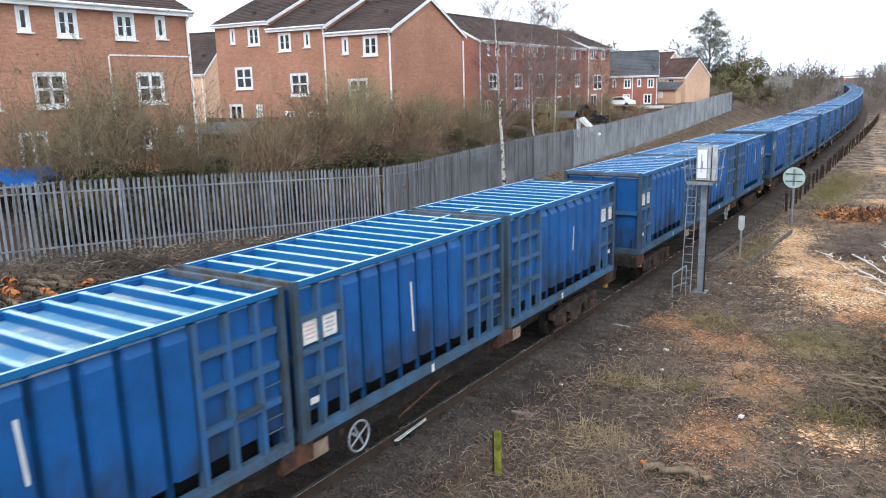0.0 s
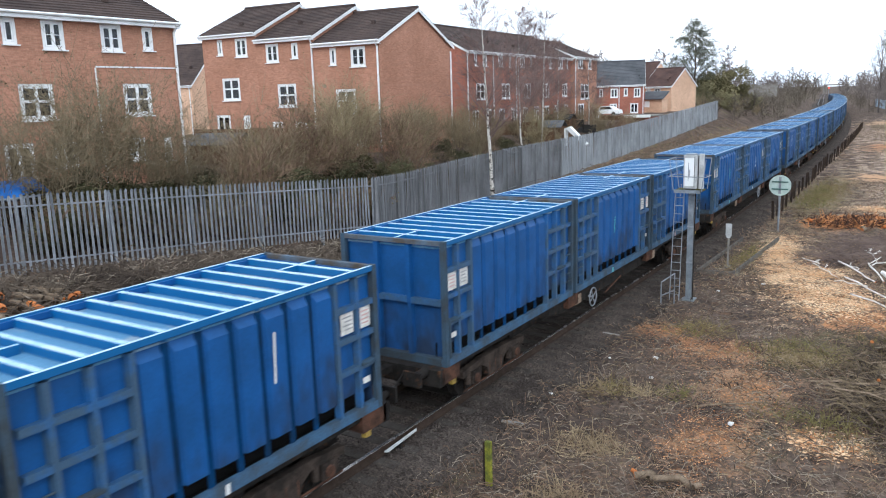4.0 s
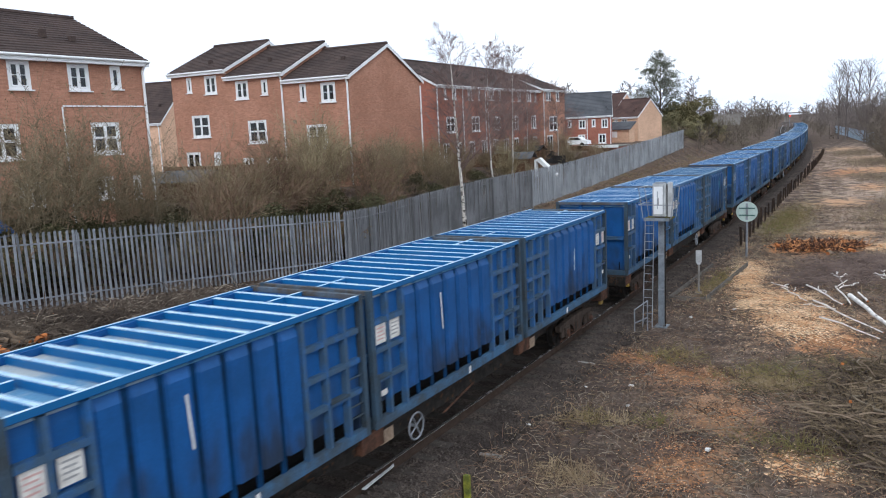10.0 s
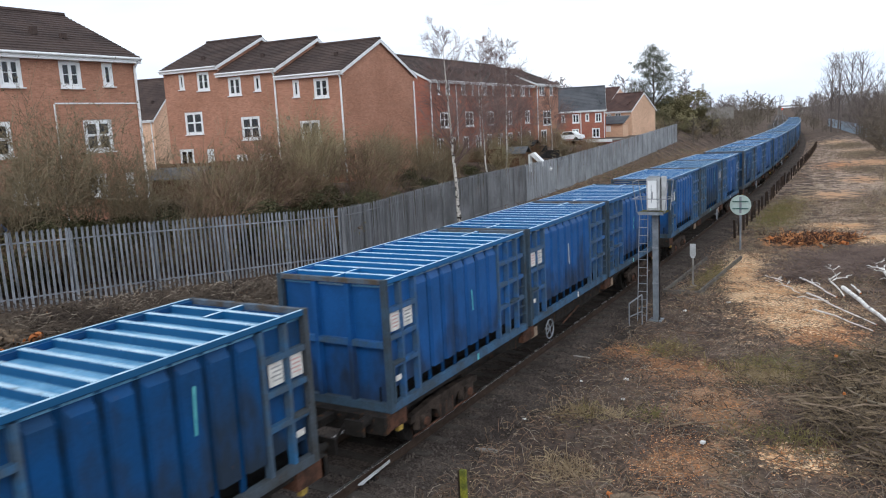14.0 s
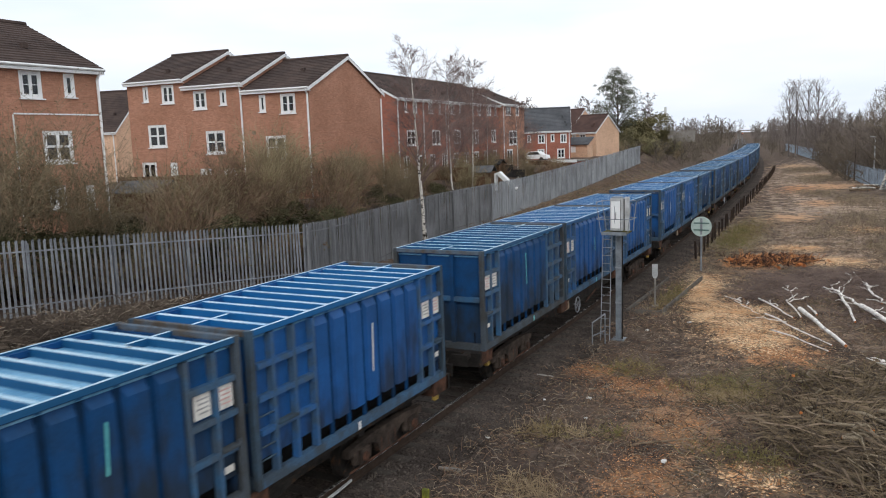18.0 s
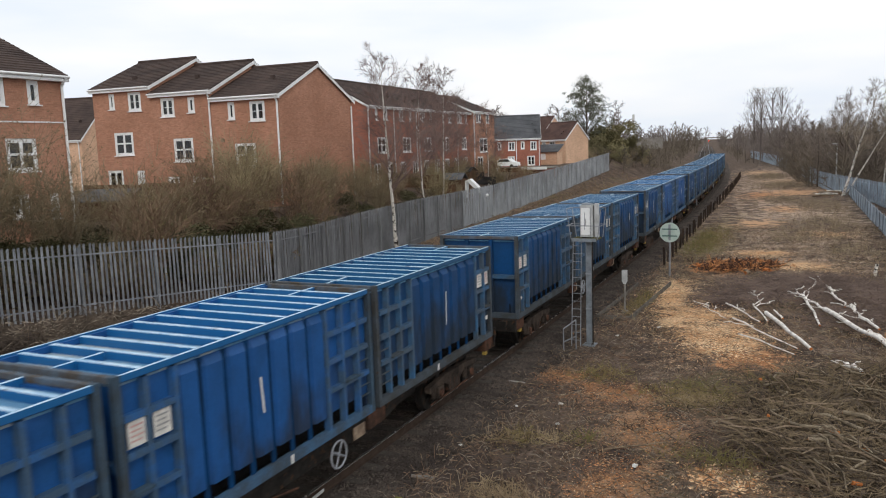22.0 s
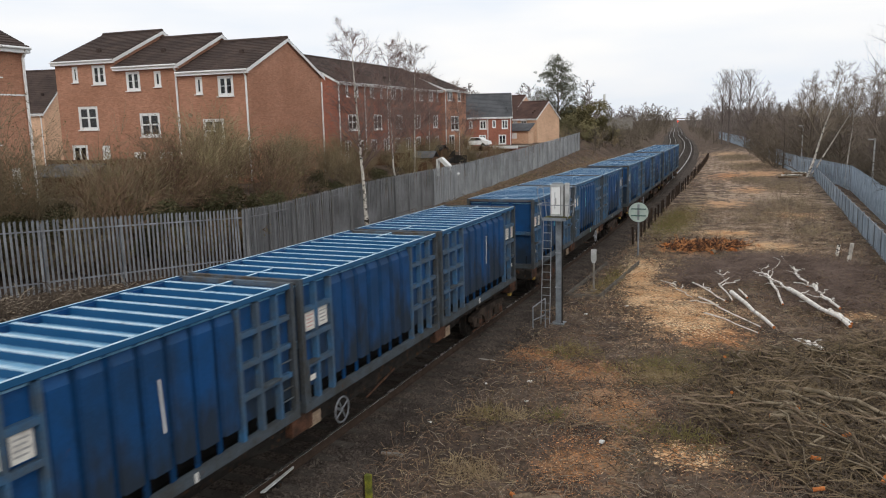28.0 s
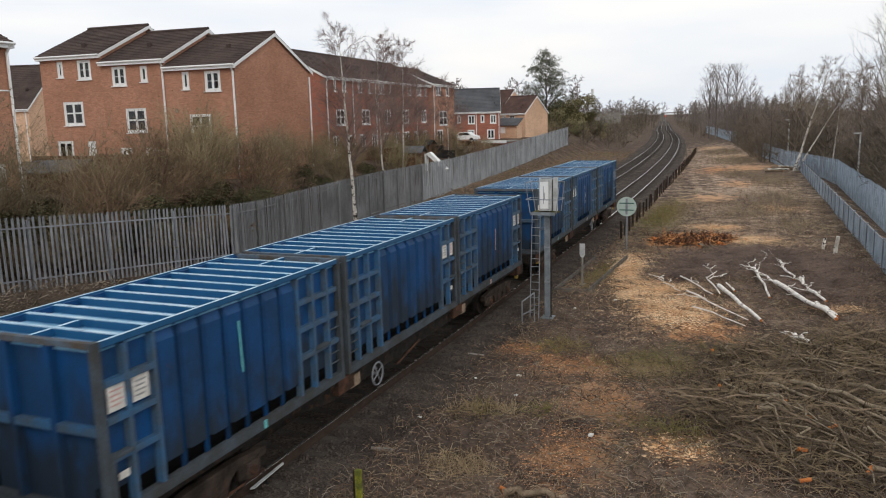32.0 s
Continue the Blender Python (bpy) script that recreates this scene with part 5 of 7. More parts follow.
def shed(m, w_, d_, h_, wall, roof, label, ridge=0.5):
    s_ = empty("garden_shed", m, label, "shed", "garden sheds")
    for x0 in [i * w_ / 10 for i in range(10)]:
        part("wall_board", Mesh().box(x0 + 0.006, x0 + w_ / 10 - 0.006, 0, 0.03, 0, h_), wall, s_)
    part("wall_shell", Mesh().box(0, w_, 0.034, d_, 0, h_), wall, s_)
    part("front_roof", Mesh().prism([(-0.15, -0.2, h_ - 0.06), (w_ + 0.15, -0.2, h_ - 0.06), (w_ + 0.15, d_ / 2, h_ + ridge), (-0.15, d_ / 2, h_ + ridge)], (0, 0, 0.05)), roof, s_)
    part("back_roof", Mesh().prism([(-0.15, d_ / 2 + 0.01, h_ + ridge), (w_ + 0.15, d_ / 2 + 0.01, h_ + ridge), (w_ + 0.15, d_ + 0.2, h_ - 0.06), (-0.15, d_ + 0.2, h_ - 0.06)], (0, 0, 0.05)), roof, s_)
    return s_


shed(pose(-36.7, 30.0, 2.0, 0, 0, 20), 2.9, 2.4, 1.85, SHED, FELTGREY, "brown garden shed with a grey felt roof", 0.55)
shed(pose(-30.0, 62.0, 1.6, 0, 0, 10), 2.4, 2.0, 1.7, SHED, FELTGREY, "brown garden shed with a grey felt roof", 0.5)
shed(pose(-32.5, 70.0, 2.0, 0, 0, 5), 2.4, 2.0, 1.7, SHED, PLASTIC_DARK, "dark garden shed with a felt roof", 0.4)
# White slide shape made up in place of a crumpled white tarp.
chair = empty("garden_slide", pose(-26.8, 61.6, 1.7), "white slide shape standing in for a crumpled white tarp", "slide")
part("chute", Mesh().prism([(0, 0, 1.5), (0.35, 0, 1.65), (1.9, 0, 0.2), (1.75, 0, 0.0)], (0, 0.6, 0)), UPVC, chair)
part("ladder", Mesh().box(-0.1, 0.05, 0, 0.5, 0, 1.5), UPVC, chair)
tarp = Mesh()
tarp.v = [(-26.4 + 0.35 * j, 12.6 + 0.28 * i, 3.55 + 0.28 * math.sin(i * 0.9) * math.cos(j * 1.1) + 0.25 * math.sin(j)) for i in range(8) for j in range(5)]
tarp.f = [(i * 5 + j, i * 5 + j + 1, (i + 1) * 5 + j + 1, (i + 1) * 5 + j) for i in range(7) for j in range(4)]
tb = thing("trampoline_cover", tarp, TARP, label="crumpled blue tarpaulin over a garden frame", category="tarpaulin", smooth=True)
fr2 = empty("trampoline", pose(-26.2, 13.4, 1.9), "dark round garden trampoline on legs", "trampoline")
part("ring", Mesh().ring((0, 0, 1.45), (0, 0, 1), 1.6, 0.04, 28), STEEL, fr2)
part("mat", Mesh().tube((0, 0, 1.36), (0, 0, 1.38), 1.55, 1.55, 28), PLASTIC_DARK, fr2)
for i in range(6):
    a = i * math.pi / 3
    part("leg", Mesh().tube((1.6 * math.cos(a), 1.6 * math.sin(a), 0.0), (1.6 * math.cos(a), 1.6 * math.sin(a), 1.45), 0.03, 0.03, 6), STEEL, fr2)
# garden boundary fences of dark boards
bf = empty("board_fence", label="dark timber garden fence between the plots", category="fence")
for k_, (xa, ya, xb, yb) in enumerate(((-44.0, 36.5, -32.0, 37.4), (-33.5, 60.0, -27.0, 59.5), (-34, 76, -28.5, 75.5), (-35.5, 92, -30, 92), (-30.5, 60, -31.5, 98))):
    n = int(math.hypot(xb - xa, yb - ya) / 1.8) + 1
    for i in range(n):
        x0, y0 = xa + (xb - xa) * i / n, ya + (yb - ya) * i / n
        part("fence_panel", Mesh().box(0, 1.78, -0.02, 0.02, 0, (1.7, 1.2, 0.7, 0.6, 0.55)[k_]), SHED if k_ % 2 or k_ == 0 else PLASTIC_DARK, bf, at=pose(x0, y0, ground_z(x0, y0), 0, 0, math.degrees(math.atan2(yb - ya, xb - xa))))
flat = empty("garage_block", pose(-41.0, 99.0, 1.0), "low garage block with a pale flat roof and a white edge", "garage")
part("wall_shell", Mesh().box(0, 9.6, 0, 5.0, 0, 1.9), BRICKDARK, flat)
part("flat_roof", Mesh().box(-0.2, 9.8, -0.2, 5.2, 1.9, 2.05), CONCRETE, flat)
part("roof_edge", Mesh().box(-0.25, 9.85, -0.26, -0.21, 1.80, 2.16), UPVC, flat)
for i in range(3):
    part("garage_door", Mesh().box(0.5 + i * 3.1, 2.9 + i * 3.1, -0.03, -0.004, 0.1, 1.7), SHED, flat)
carp = empty("parked_car", pose(-41.6, 105.0, 2.83), "small white car parked beyond the garages", "car")
prof = [(0, 0.35), (0.05, 0.75), (0.8, 0.9), (1.3, 1.4), (2.7, 1.42), (3.3, 0.95), (3.9, 0.85), (4.0, 0.35)]
part("body", Mesh().prism([(x, 0, z) for x, z in prof], (0, 1.65, 0)), UPVC, carp)
part("side_glass", Mesh().prism([(1.05, -0.01, 0.95), (1.4, -0.01, 1.34), (2.6, -0.01, 1.34), (3.0, -0.01, 0.97)], (0, 0.008, 0)), PLASTIC_DARK, carp)
for x in (0.75, 3.2):
    for y in (0.0, 1.5):
        part("wheel", Mesh().tube((x, y - 0.02, 0.3), (x, y + 0.17, 0.3), 0.3, 0.3, 16), PLASTIC_DARK, carp)

# lamp standards on the path beyond the right-hand fence
LAMPS = [(3.3, 100.0, -0.95, 5.0), (8.1, 75.0, -0.95, 4.0)]
for x, y, zb, zh in LAMPS:
    lp = empty("street_lamp", pose(x, y, zb), "plain grey lamp standard with a flat head", "lamp", "lamps on the path")
    part("column", Mesh().tube((0, 0, 0), (0, 0, zh - zb), 0.085, 0.06, 8), CASING, lp)
    part("head", Mesh().box(-0.5, 0.08, -0.1, 0.1, zh - zb - 0.02, zh - zb + 0.10), CASING, lp)

# far overbridge and signal
br = empty("road_bridge", pose(-70.5, 700.0, 0), "small pale road bridge across the line far off", "bridge")
part("deck", Mesh().box(-9, 9, 0, 8, 6.4, 7.4), CONCRETE, br)
for x in (-8, 8):
    part("pier", Mesh().box(x - 1.2, x + 1.2, 1, 7, -0.5, 6.4), CONCRETE, br)
glow = bpy.data.materials.new("red_signal_light")
glow.use_nodes = True
gb = glow.node_tree.nodes["Principled BSDF"]
gb.inputs["Base Color"].default_value = (0.6, 0.02, 0.02, 1)
gb.inputs["Emission Color"].default_value = (1.0, 0.06, 0.04, 1)
gb.inputs["Emission Strength"].default_value = 6.0
fs = empty("far_signal", pose(-60.5, 560.0, 0), "distant signal showing a red light", "signal")
part("mast", Mesh().tube((0, 0, -0.3), (0, 0, 4.6), 0.12, 0.12, 8), STEEL, fs)
part("head", Mesh().box(-0.4, 0.4, -0.15, 0.15, 4.0, 5.6), PLASTIC_DARK, fs)
part("red_light", Mesh().tube((0, -0.2, 4.8), (0, -0.16, 4.8), 0.33, 0.33, 14), glow, fs, "glowing red signal light")
wm = empty("mast", pose(-39.9, 200.0, 2.0), "slim pale mast above the evergreens", "mast")
part("pole", Mesh().tube((0, 0, 0), (0, 0, 10.9), 0.18, 0.14, 8), WHITE, wm)
part("aerial", Mesh().box(-0.3, 0.3, -0.1, 0.1, 9.4, 10.9), WHITE, wm)


wl_ = empty("retaining_wall", pose(-46.4, 236.0, 3.6, 0, 0, -4), "pale concrete retaining wall on the far bank", "wall")
for i in range(4):
    part("wall_panel", Mesh().box(i * 2.0 + 0.02, i * 2.0 + 1.98, 0, 0.25, 0, 3.2), CONCRETE, wl_)
part("coping", Mesh().box(-0.1, 8.1, -0.06, 0.31, 3.204, 3.36), CONCRETE, wl_)


# ---- bare shrubs and trees ----
def limb(k, rnd, p, d, length, r, level, sides, kids, spread, lift, bend_=0.25, taper=0.55, kid_len=0.55, rmin=0.0075):
    """A limb in three bent pieces that carries smaller limbs."""
    pts = [Vector(p)]
    d = Vector(d).normalized()
    if level == 0:
        (k.fine or k).tube(pts[0], pts[0] + (d + Vector((rnd.gauss(0, bend_), rnd.gauss(0, bend_), lift)) * 0.5).normalized() * length, r, r * 0.55, 3, caps=False)
        return
    for i in range(3):
        d = (d + Vector((rnd.gauss(0, bend_), rnd.gauss(0, bend_), rnd.gauss(0, bend_ * 0.6) + lift)) * 0.5).normalized()
        pts.append(pts[-1] + d * length / 3)
    rs = [r * (1 - (1 - taper) * i / 3) for i in range(4)]
    for i in range(3):
        k.tube(pts[i], pts[i + 1], rs[i], rs[i + 1], sides, caps=False)
    for i in range(kids[level - 1]):
        f = rnd.uniform(0.25, 1.0)
        j = min(2, int(f * 3))
        q = pts[j].lerp(pts[j + 1], f * 3 - j)
        base = (pts[j + 1] - pts[j]).normalized()
        side = base.orthogonal().normalized()
        side.rotate(Matrix.Rotation(rnd.uniform(0, 6.28), 3, base))
        limb(k, rnd, q, base * 1.0 + side * spread * rnd.uniform(0.6, 1.3), length * kid_len * rnd.uniform(0.7, 1.25), max(rmin, r * taper * 0.55),
             level - 1, max(3, sides - 1), kids, spread, lift, bend_, taper, kid_len, rmin)


def shrub_mesh(name, seed, height, stems, kids, material, width=0.5, r=0.022, rmin=0.0095, leaf=LEAFDRY, leaves=1500, size=0.05):
    rnd = random.Random(seed)
    k = Mesh()
    k.fine = Mesh()
    for i in range(stems):
        a = rnd.uniform(0, 6.28)
        w_ = rnd.uniform(0.05, width)
        limb(k, rnd, (rnd.gauss(0, 0.25), rnd.gauss(0, 0.25), -0.1), (math.cos(a) * w_, math.sin(a) * w_, 1), height * rnd.uniform(0.55, 0.8), r * rnd.uniform(0.6, 1.2), 2, 4, kids, 0.75, 0.1, rmin=rmin)
    fol = Mesh()
    for i in range(leaves):
        c = Vector(rnd.choice(k.fine.v if i % 3 else k.v)) + Vector((rnd.gauss(0, 0.05), rnd.gauss(0, 0.05), rnd.gauss(0, 0.05)))
        a = Vector((rnd.gauss(0, 1), rnd.gauss(0, 1), rnd.gauss(0, 0.7))).normalized() * size * rnd.uniform(0.5, 1.5)
        b = a.orthogonal().normalized() * size * rnd.uniform(0.3, 0.6)
        fol.poly([c - a, c + b, c + a, c - b])
    return k.data(name, material), k.fine.data("twig_spray", material), fol.data("foliage", leaf)


def tree_meshes(seed, height, r, crown_from, n_limbs, kids, bark, twig, lean=0.0, droop=0.0, limb_len=0.32, spread=0.75, sides=8, rmin=0.0055):
    """Trunk and bare crown of one tree, as two meshes."""
    rnd = random.Random(seed)
    trunk, crown = Mesh(), Mesh()
    n = 10
    pts = [Vector((0, 0, -0.3))]
    for i in range(n):
        pts.append(pts[-1] + Vector((lean + rnd.gauss(0, 0.035), rnd.gauss(0, 0.035), 1)) * (height + 0.3) / n)
    for i in range(n):
        r0, r1 = (r * (1 - 0.9 * (j / n) ** 0.9) for j in (i, i + 1))
        trunk.tube(pts[i], pts[i + 1], r0 * (1.35 if i == 0 else 1), r1, sides, caps=False)
    for i in range(n_limbs):
        f = crown_from + (1 - crown_from) * ((i + rnd.random()) / n_limbs)
        j = min(n - 1, int(f * n))
        q = pts[j].lerp(pts[j + 1], f * n - j)
        a = rnd.uniform(0, 6.28)
        ln = height * limb_len * (1.15 - 0.8 * (f - crown_from) / (1 - crown_from)) * rnd.uniform(0.7, 1.2)
        limb(crown, rnd, q, (math.cos(a) * spread, math.sin(a) * spread, 0.75 - droop), ln, max(0.012, rmin * 1.6, r * 0.32 * (1.2 - f)), 2, 4, kids, 0.7, 0.10 - droop, rmin=rmin)
    return trunk.data("trunk", bark, True), crown.data("crown", twig)


def leafy(seed, blobs, n, size, material, name):
    """Small leaf blades scattered through an uneven crown made of several clumps."""
    rnd = random.Random(seed)
    k = Mesh()
    for i in range(n):
        cx, cy, cz, rr = rnd.choice(blobs)
        v = Vector((rnd.gauss(0, 1), rnd.gauss(0, 1), rnd.gauss(0, 1))).normalized() * rr * rnd.uniform(0.45, 1.05)
        v.z *= 0.75
        c = Vector((cx, cy, cz)) + v
        a = Vector((rnd.gauss(0, 1), rnd.gauss(0, 1), rnd.gauss(0, 0.6))).normalized() * size * rnd.uniform(0.6, 1.4)
        b = a.orthogonal().normalized() * size * rnd.uniform(0.25, 0.5)
        k.poly([c - a, c + b, c + a, c - b])
    return k.data(name, material)


SHRUBS = [shrub_mesh("shrub_stems", 1, 4.6, 20, (7, 5), TWIGOLIVE, 0.55), shrub_mesh("shrub_stems", 2, 4.4, 22, (7, 5), TWIG, 0.6),
          shrub_mesh("shrub_stems", 3, 4.0, 24, (8, 5), TWIG, 0.65, r=0.016, leaves=1600), shrub_mesh("shrub_stems", 4, 4.2, 20, (7, 5), BRAMBLE, 0.7, leaves=1200)]
TALL = shrub_mesh("shrub_stems", 9, 7.4, 14, (9, 6), TWIGTALL, 0.55, 0.036, rmin=0.010, leaf=LEAFBUFF, leaves=4200, size=0.055)
LOW = [shrub_mesh("bramble_stems", 5, 1.6, 26, (7, 4), BRAMBLE, 1.3, 0.012), shrub_mesh("bramble_stems", 6, 1.4, 26, (7, 4), TWIGRED, 1.4, 0.012)]


ivk = Mesh()
for i in range(9):
    ivk.tube((0.1 * math.cos(i), 0.1 * math.sin(i), -0.1), (0.7 * math.cos(i * 2.1), 0.7 * math.sin(i * 2.1), 0.8), 0.025, 0.012, 4, caps=False)
IVYSTEM = ivk.data("stem_clump", BARK)


def plant(mesh, x, y, s, rnd, label, category, group, sink=0.0, z=None):
    ob = empty("shrub")
    if not isinstance(mesh, tuple):
        part("stem_clump", IVYSTEM, None, ob)
    for nm, me in (("stem_clump", mesh[0]), ("twig_spray", mesh[1]), ("foliage", mesh[2])) if isinstance(mesh, tuple) else (("foliage", mesh),):
        part(nm, me, None, ob)
    ob.matrix_basis = pose(x, y, (ground_z(x, y) if z is None else z) - sink, rnd.gauss(0, 3), rnd.gauss(0, 3), rnd.uniform(0, 360)) @ Matrix.Diagonal((s, s, s * rnd.uniform(0.85, 1.1), 1))
    return tagged(ob, label, category, group)


rnd = random.Random(77)
GARDEN = "tangled shrubs behind the fence"
for x, y, s in ((-24.6, 15.2, 0.60), (-25.2, 17.6, 0.76), (-24.4, 19.4, 0.52), (-26.0, 13.4, 0.56), (-25.8, 16.4, 0.74), (-24.2, 20.8, 0.46), (-25.0, 14.2, 0.5), (-24.6, 18.2, 0.56)):
    plant(TALL, x, y, s, rnd, "tall bare willow shrub with fine brown twigs", "shrub", GARDEN)
for i in range(15):
    f = (i + rnd.random()) / 15
    y = 19.0 + 13.5 * f
    x = rnd.uniform(-26.6, -22.4) + 0.12 * (25 - y)
    low = 0.5 if -1.26 < x / y < -1.08 else 1.0   # a gap in the hedge, with the garden shed behind
    plant(rnd.choice(SHRUBS), x, y, low * rnd.uniform(0.62, 0.98), rnd, "dense bare shrub with olive-brown twigs", "shrub", GARDEN)
for i in range(13):
    f = (i + rnd.random()) / 13
    y = 31.0 + 17 * f
    plant(rnd.choice(SHRUBS), rnd.uniform(-28.8, -25.2) - 0.06 * (y - 32), y, rnd.uniform(0.60, 0.92) * (1 - 0.2 * f), rnd, "dense bare shrub with grey-brown twigs", "shrub", GARDEN)
for i in range(28):
    f = (i + rnd.random()) / 28
    y = 46.0 + 46 * f
    plant(rnd.choice(SHRUBS), -28.0 - 0.07 * (y - 48) + rnd.uniform(-3, 1.5), y, rnd.uniform(0.46, 0.72), rnd, "low bare garden shrub", "shrub", GARDEN)
for i in range(40):
    y = rnd.uniform(13, 60) if i < 20 else rnd.uniform(13, 27)
    x = lerp(y, [15, 25, 45, 64], [-22.6, -20.9, -24.6, -26.4]) - rnd.uniform(0, 0.9)
    plant(rnd.choice(LOW), x, y, rnd.uniform(0.7, 1.15), rnd, "tangle of bramble stems against the fence", "bramble", GARDEN)

# evergreen ivy and holly low among the shrubs
ivy = leafy(8, [(0, 0, 0.7, 0.9), (0.7, 0.3, 0.9, 0.7), (-0.6, -0.3, 0.6, 0.7), (0.3, -0.6, 1.5, 0.5), (-0.4, 0.5, 1.3, 0.5)], 2400, 0.06, IVYDARK, "ivy_clump")
for i in range(34):
    y = rnd.uniform(13, 56) if i < 12 else rnd.uniform(13, 30)
    x = lerp(y, [15, 25, 45, 64], [-22.9, -21.2, -24.9, -26.8]) - rnd.uniform(0, 2.6)
    plant(ivy, x, y, rnd.uniform(0.8, 1.3), rnd, "low olive-green evergreen clump", "ivy", GARDEN)


def tree(tr, cr, m, label, group="", name="tree"):
    t = empty(name, m, label, "tree", group)
    part("trunk", tr, None, t)
    part("crown", cr, None, t)
    return t


BIRCHES = "birches by the fence"
bt, bc = tree_meshes(21, 10.9, 0.125, 0.30, 60, (9, 6), BIRCH, TWIGBIRCH, lean=0.045, limb_len=0.205, droop=0.02, spread=0.85, rmin=0.006)
tree(bt, bc, pose(-22.05, 40.0, 0.35, 0, 0, 209), "slender white-barked birch with a bare twiggy crown", BIRCHES, "birch_tree")
bt2, bc2 = tree_meshes(22, 10.4, 0.075, 0.25, 56, (9, 6), BIRCH, TWIGBIRCH, lean=0.02, limb_len=0.25, droop=0.03, spread=0.9, rmin=0.007)
tree(bt2, bc2, pose(-25.0, 50.0, 1.3, 0, 0, 200), "slender white-barked birch with a bare twiggy crown", BIRCHES, "birch_tree")
for x, y, sc, turn in ((-29.4, 63.0, 0.82, 150), (-31.0, 69.0, 0.85, 20), (-30.4, 76.0, 0.8, 280)):
    tree(bt2, bc2, pose(x, y, 1.9, 0, 0, turn) @ Matrix.Diagonal((sc, sc, sc, 1)), "slim bare birch in a garden", BIRCHES, "birch_tree")
tree(bt2, bc2, pose(-26.9, 57.0, 1.6, 0, 0, 70), "slender white-barked birch with a bare twiggy crown", BIRCHES, "birch_tree")

# ---- the wood on the right ----
WOOD = "bare trees of the wood"
kinds = [tree_meshes(31, 10.5, 0.13, 0.20, 26, (7, 5), BARK, WOODTWIG, limb_len=0.34, rmin=0.011), tree_meshes(32, 9.0, 0.11, 0.12, 26, (7, 5), BARK, WOODTWIG, limb_len=0.38, rmin=0.011),
         tree_meshes(33, 12.0, 0.14, 0.25, 28, (7, 5), BARK, WOODTWIG, limb_len=0.28, spread=0.55, rmin=0.011), tree_meshes(34, 8.0, 0.10, 0.08, 26, (8, 5), BARK, WOODTWIG, limb_len=0.42, rmin=0.011)]
WOODSHRUB = [shrub_mesh("shrub_stems", 12, 4.4, 20, (7, 5), WOODTWIG, 0.6, leaves=300), shrub_mesh("shrub_stems", 13, 3.8, 20, (7, 5), WOODDARK, 0.7, leaves=500)]
lb, lc = tree_meshes(41, 11.0, 0.15, 0.34, 30, (8, 5), BIRCH, TWIGGREY, lean=0.27, limb_len=0.24, rmin=0.011)
tree(lb, lc, pose(3.58, 90.0, -0.35), "birch with a pale trunk leaning over the fence", WOOD, "birch_tree")
lb2, lc2 = tree_meshes(42, 9.6, 0.10, 0.40, 22, (7, 4), BIRCH, TWIGGREY, lean=0.52, limb_len=0.24, rmin=0.011)
tree(lb2, lc2, pose(3.75, 90.4, -0.35), "birch with a pale trunk leaning over the fence", WOOD, "birch_tree")
lb3, lc3 = tree_meshes(44, 8.8, 0.09, 0.35, 20, (7, 4), BIRCH, TWIGGREY, lean=0.06, limb_len=0.24, rmin=0.011)
tree(lb3, lc3, pose(7.2, 90.0, -0.9), "upright birch with a pale trunk behind the fence", WOOD, "birch_tree")
tree(*kinds[2], pose(11.4, 79.0, -0.9) , "slender bare tree with an upright crown", WOOD)
tree(*tree_meshes(43, 15.5, 0.2, 0.2, 34, (8, 5), BARK, WOODTWIG, limb_len=0.27, spread=0.5), pose(9.8, 70.5, -0.9), "tall bare tree with upswept grey limbs", WOOD)
for i in range(34):
    f = (i + rnd.random()) / 34
    y = 48 + 85 * f
    x = 9.2 + rnd.random() ** 1.4 * 20 - 0.9 * bend(y)
    if y > 95:
        x -= 3.2
    elif y < 80 and abs(x / y - 0.107) < 0.04:   # the lamp stands clear
        x += 4.5
    m = pose(x, y, -1.0, 0, 0, rnd.uniform(0, 360)) @ Matrix.Diagonal((*(rnd.uniform(0.6, 0.95),) * 3, 1))
    tree(*rnd.choice(kinds), m, "bare deciduous tree with a dense twiggy crown", WOOD)
for i in range(40):
    y = 30 + 95 * (i + rnd.random()) / 40
    x = 8.6 + rnd.random() * 9 - 0.9 * bend(y)
    if y < 78 and abs(x / y - 0.107) < 0.035:   # the lamp stands clear
        x += 4.0
    plant(rnd.choice(WOODSHRUB), x, y, rnd.uniform(0.55, 0.9), rnd, "bare thicket shrub at the edge of the wood", "shrub", WOOD, z=-1.0)


for i in range(9):
    y = 106 + 7.5 * i + rnd.uniform(-1.5, 1.5)
    m = pose(lerp(y, [103, 159, 200], [2.0, -2.5, -6.5]) - rnd.uniform(-1.2, 1.0), y, -0.5, 0, 0, rnd.uniform(0, 360)) @ Matrix.Diagonal((*(rnd.uniform(0.55, 0.85),) * 3, 1))
    tree(*rnd.choice(kinds[:3]), m, "bare grey-brown tree standing against the fence", WOOD)


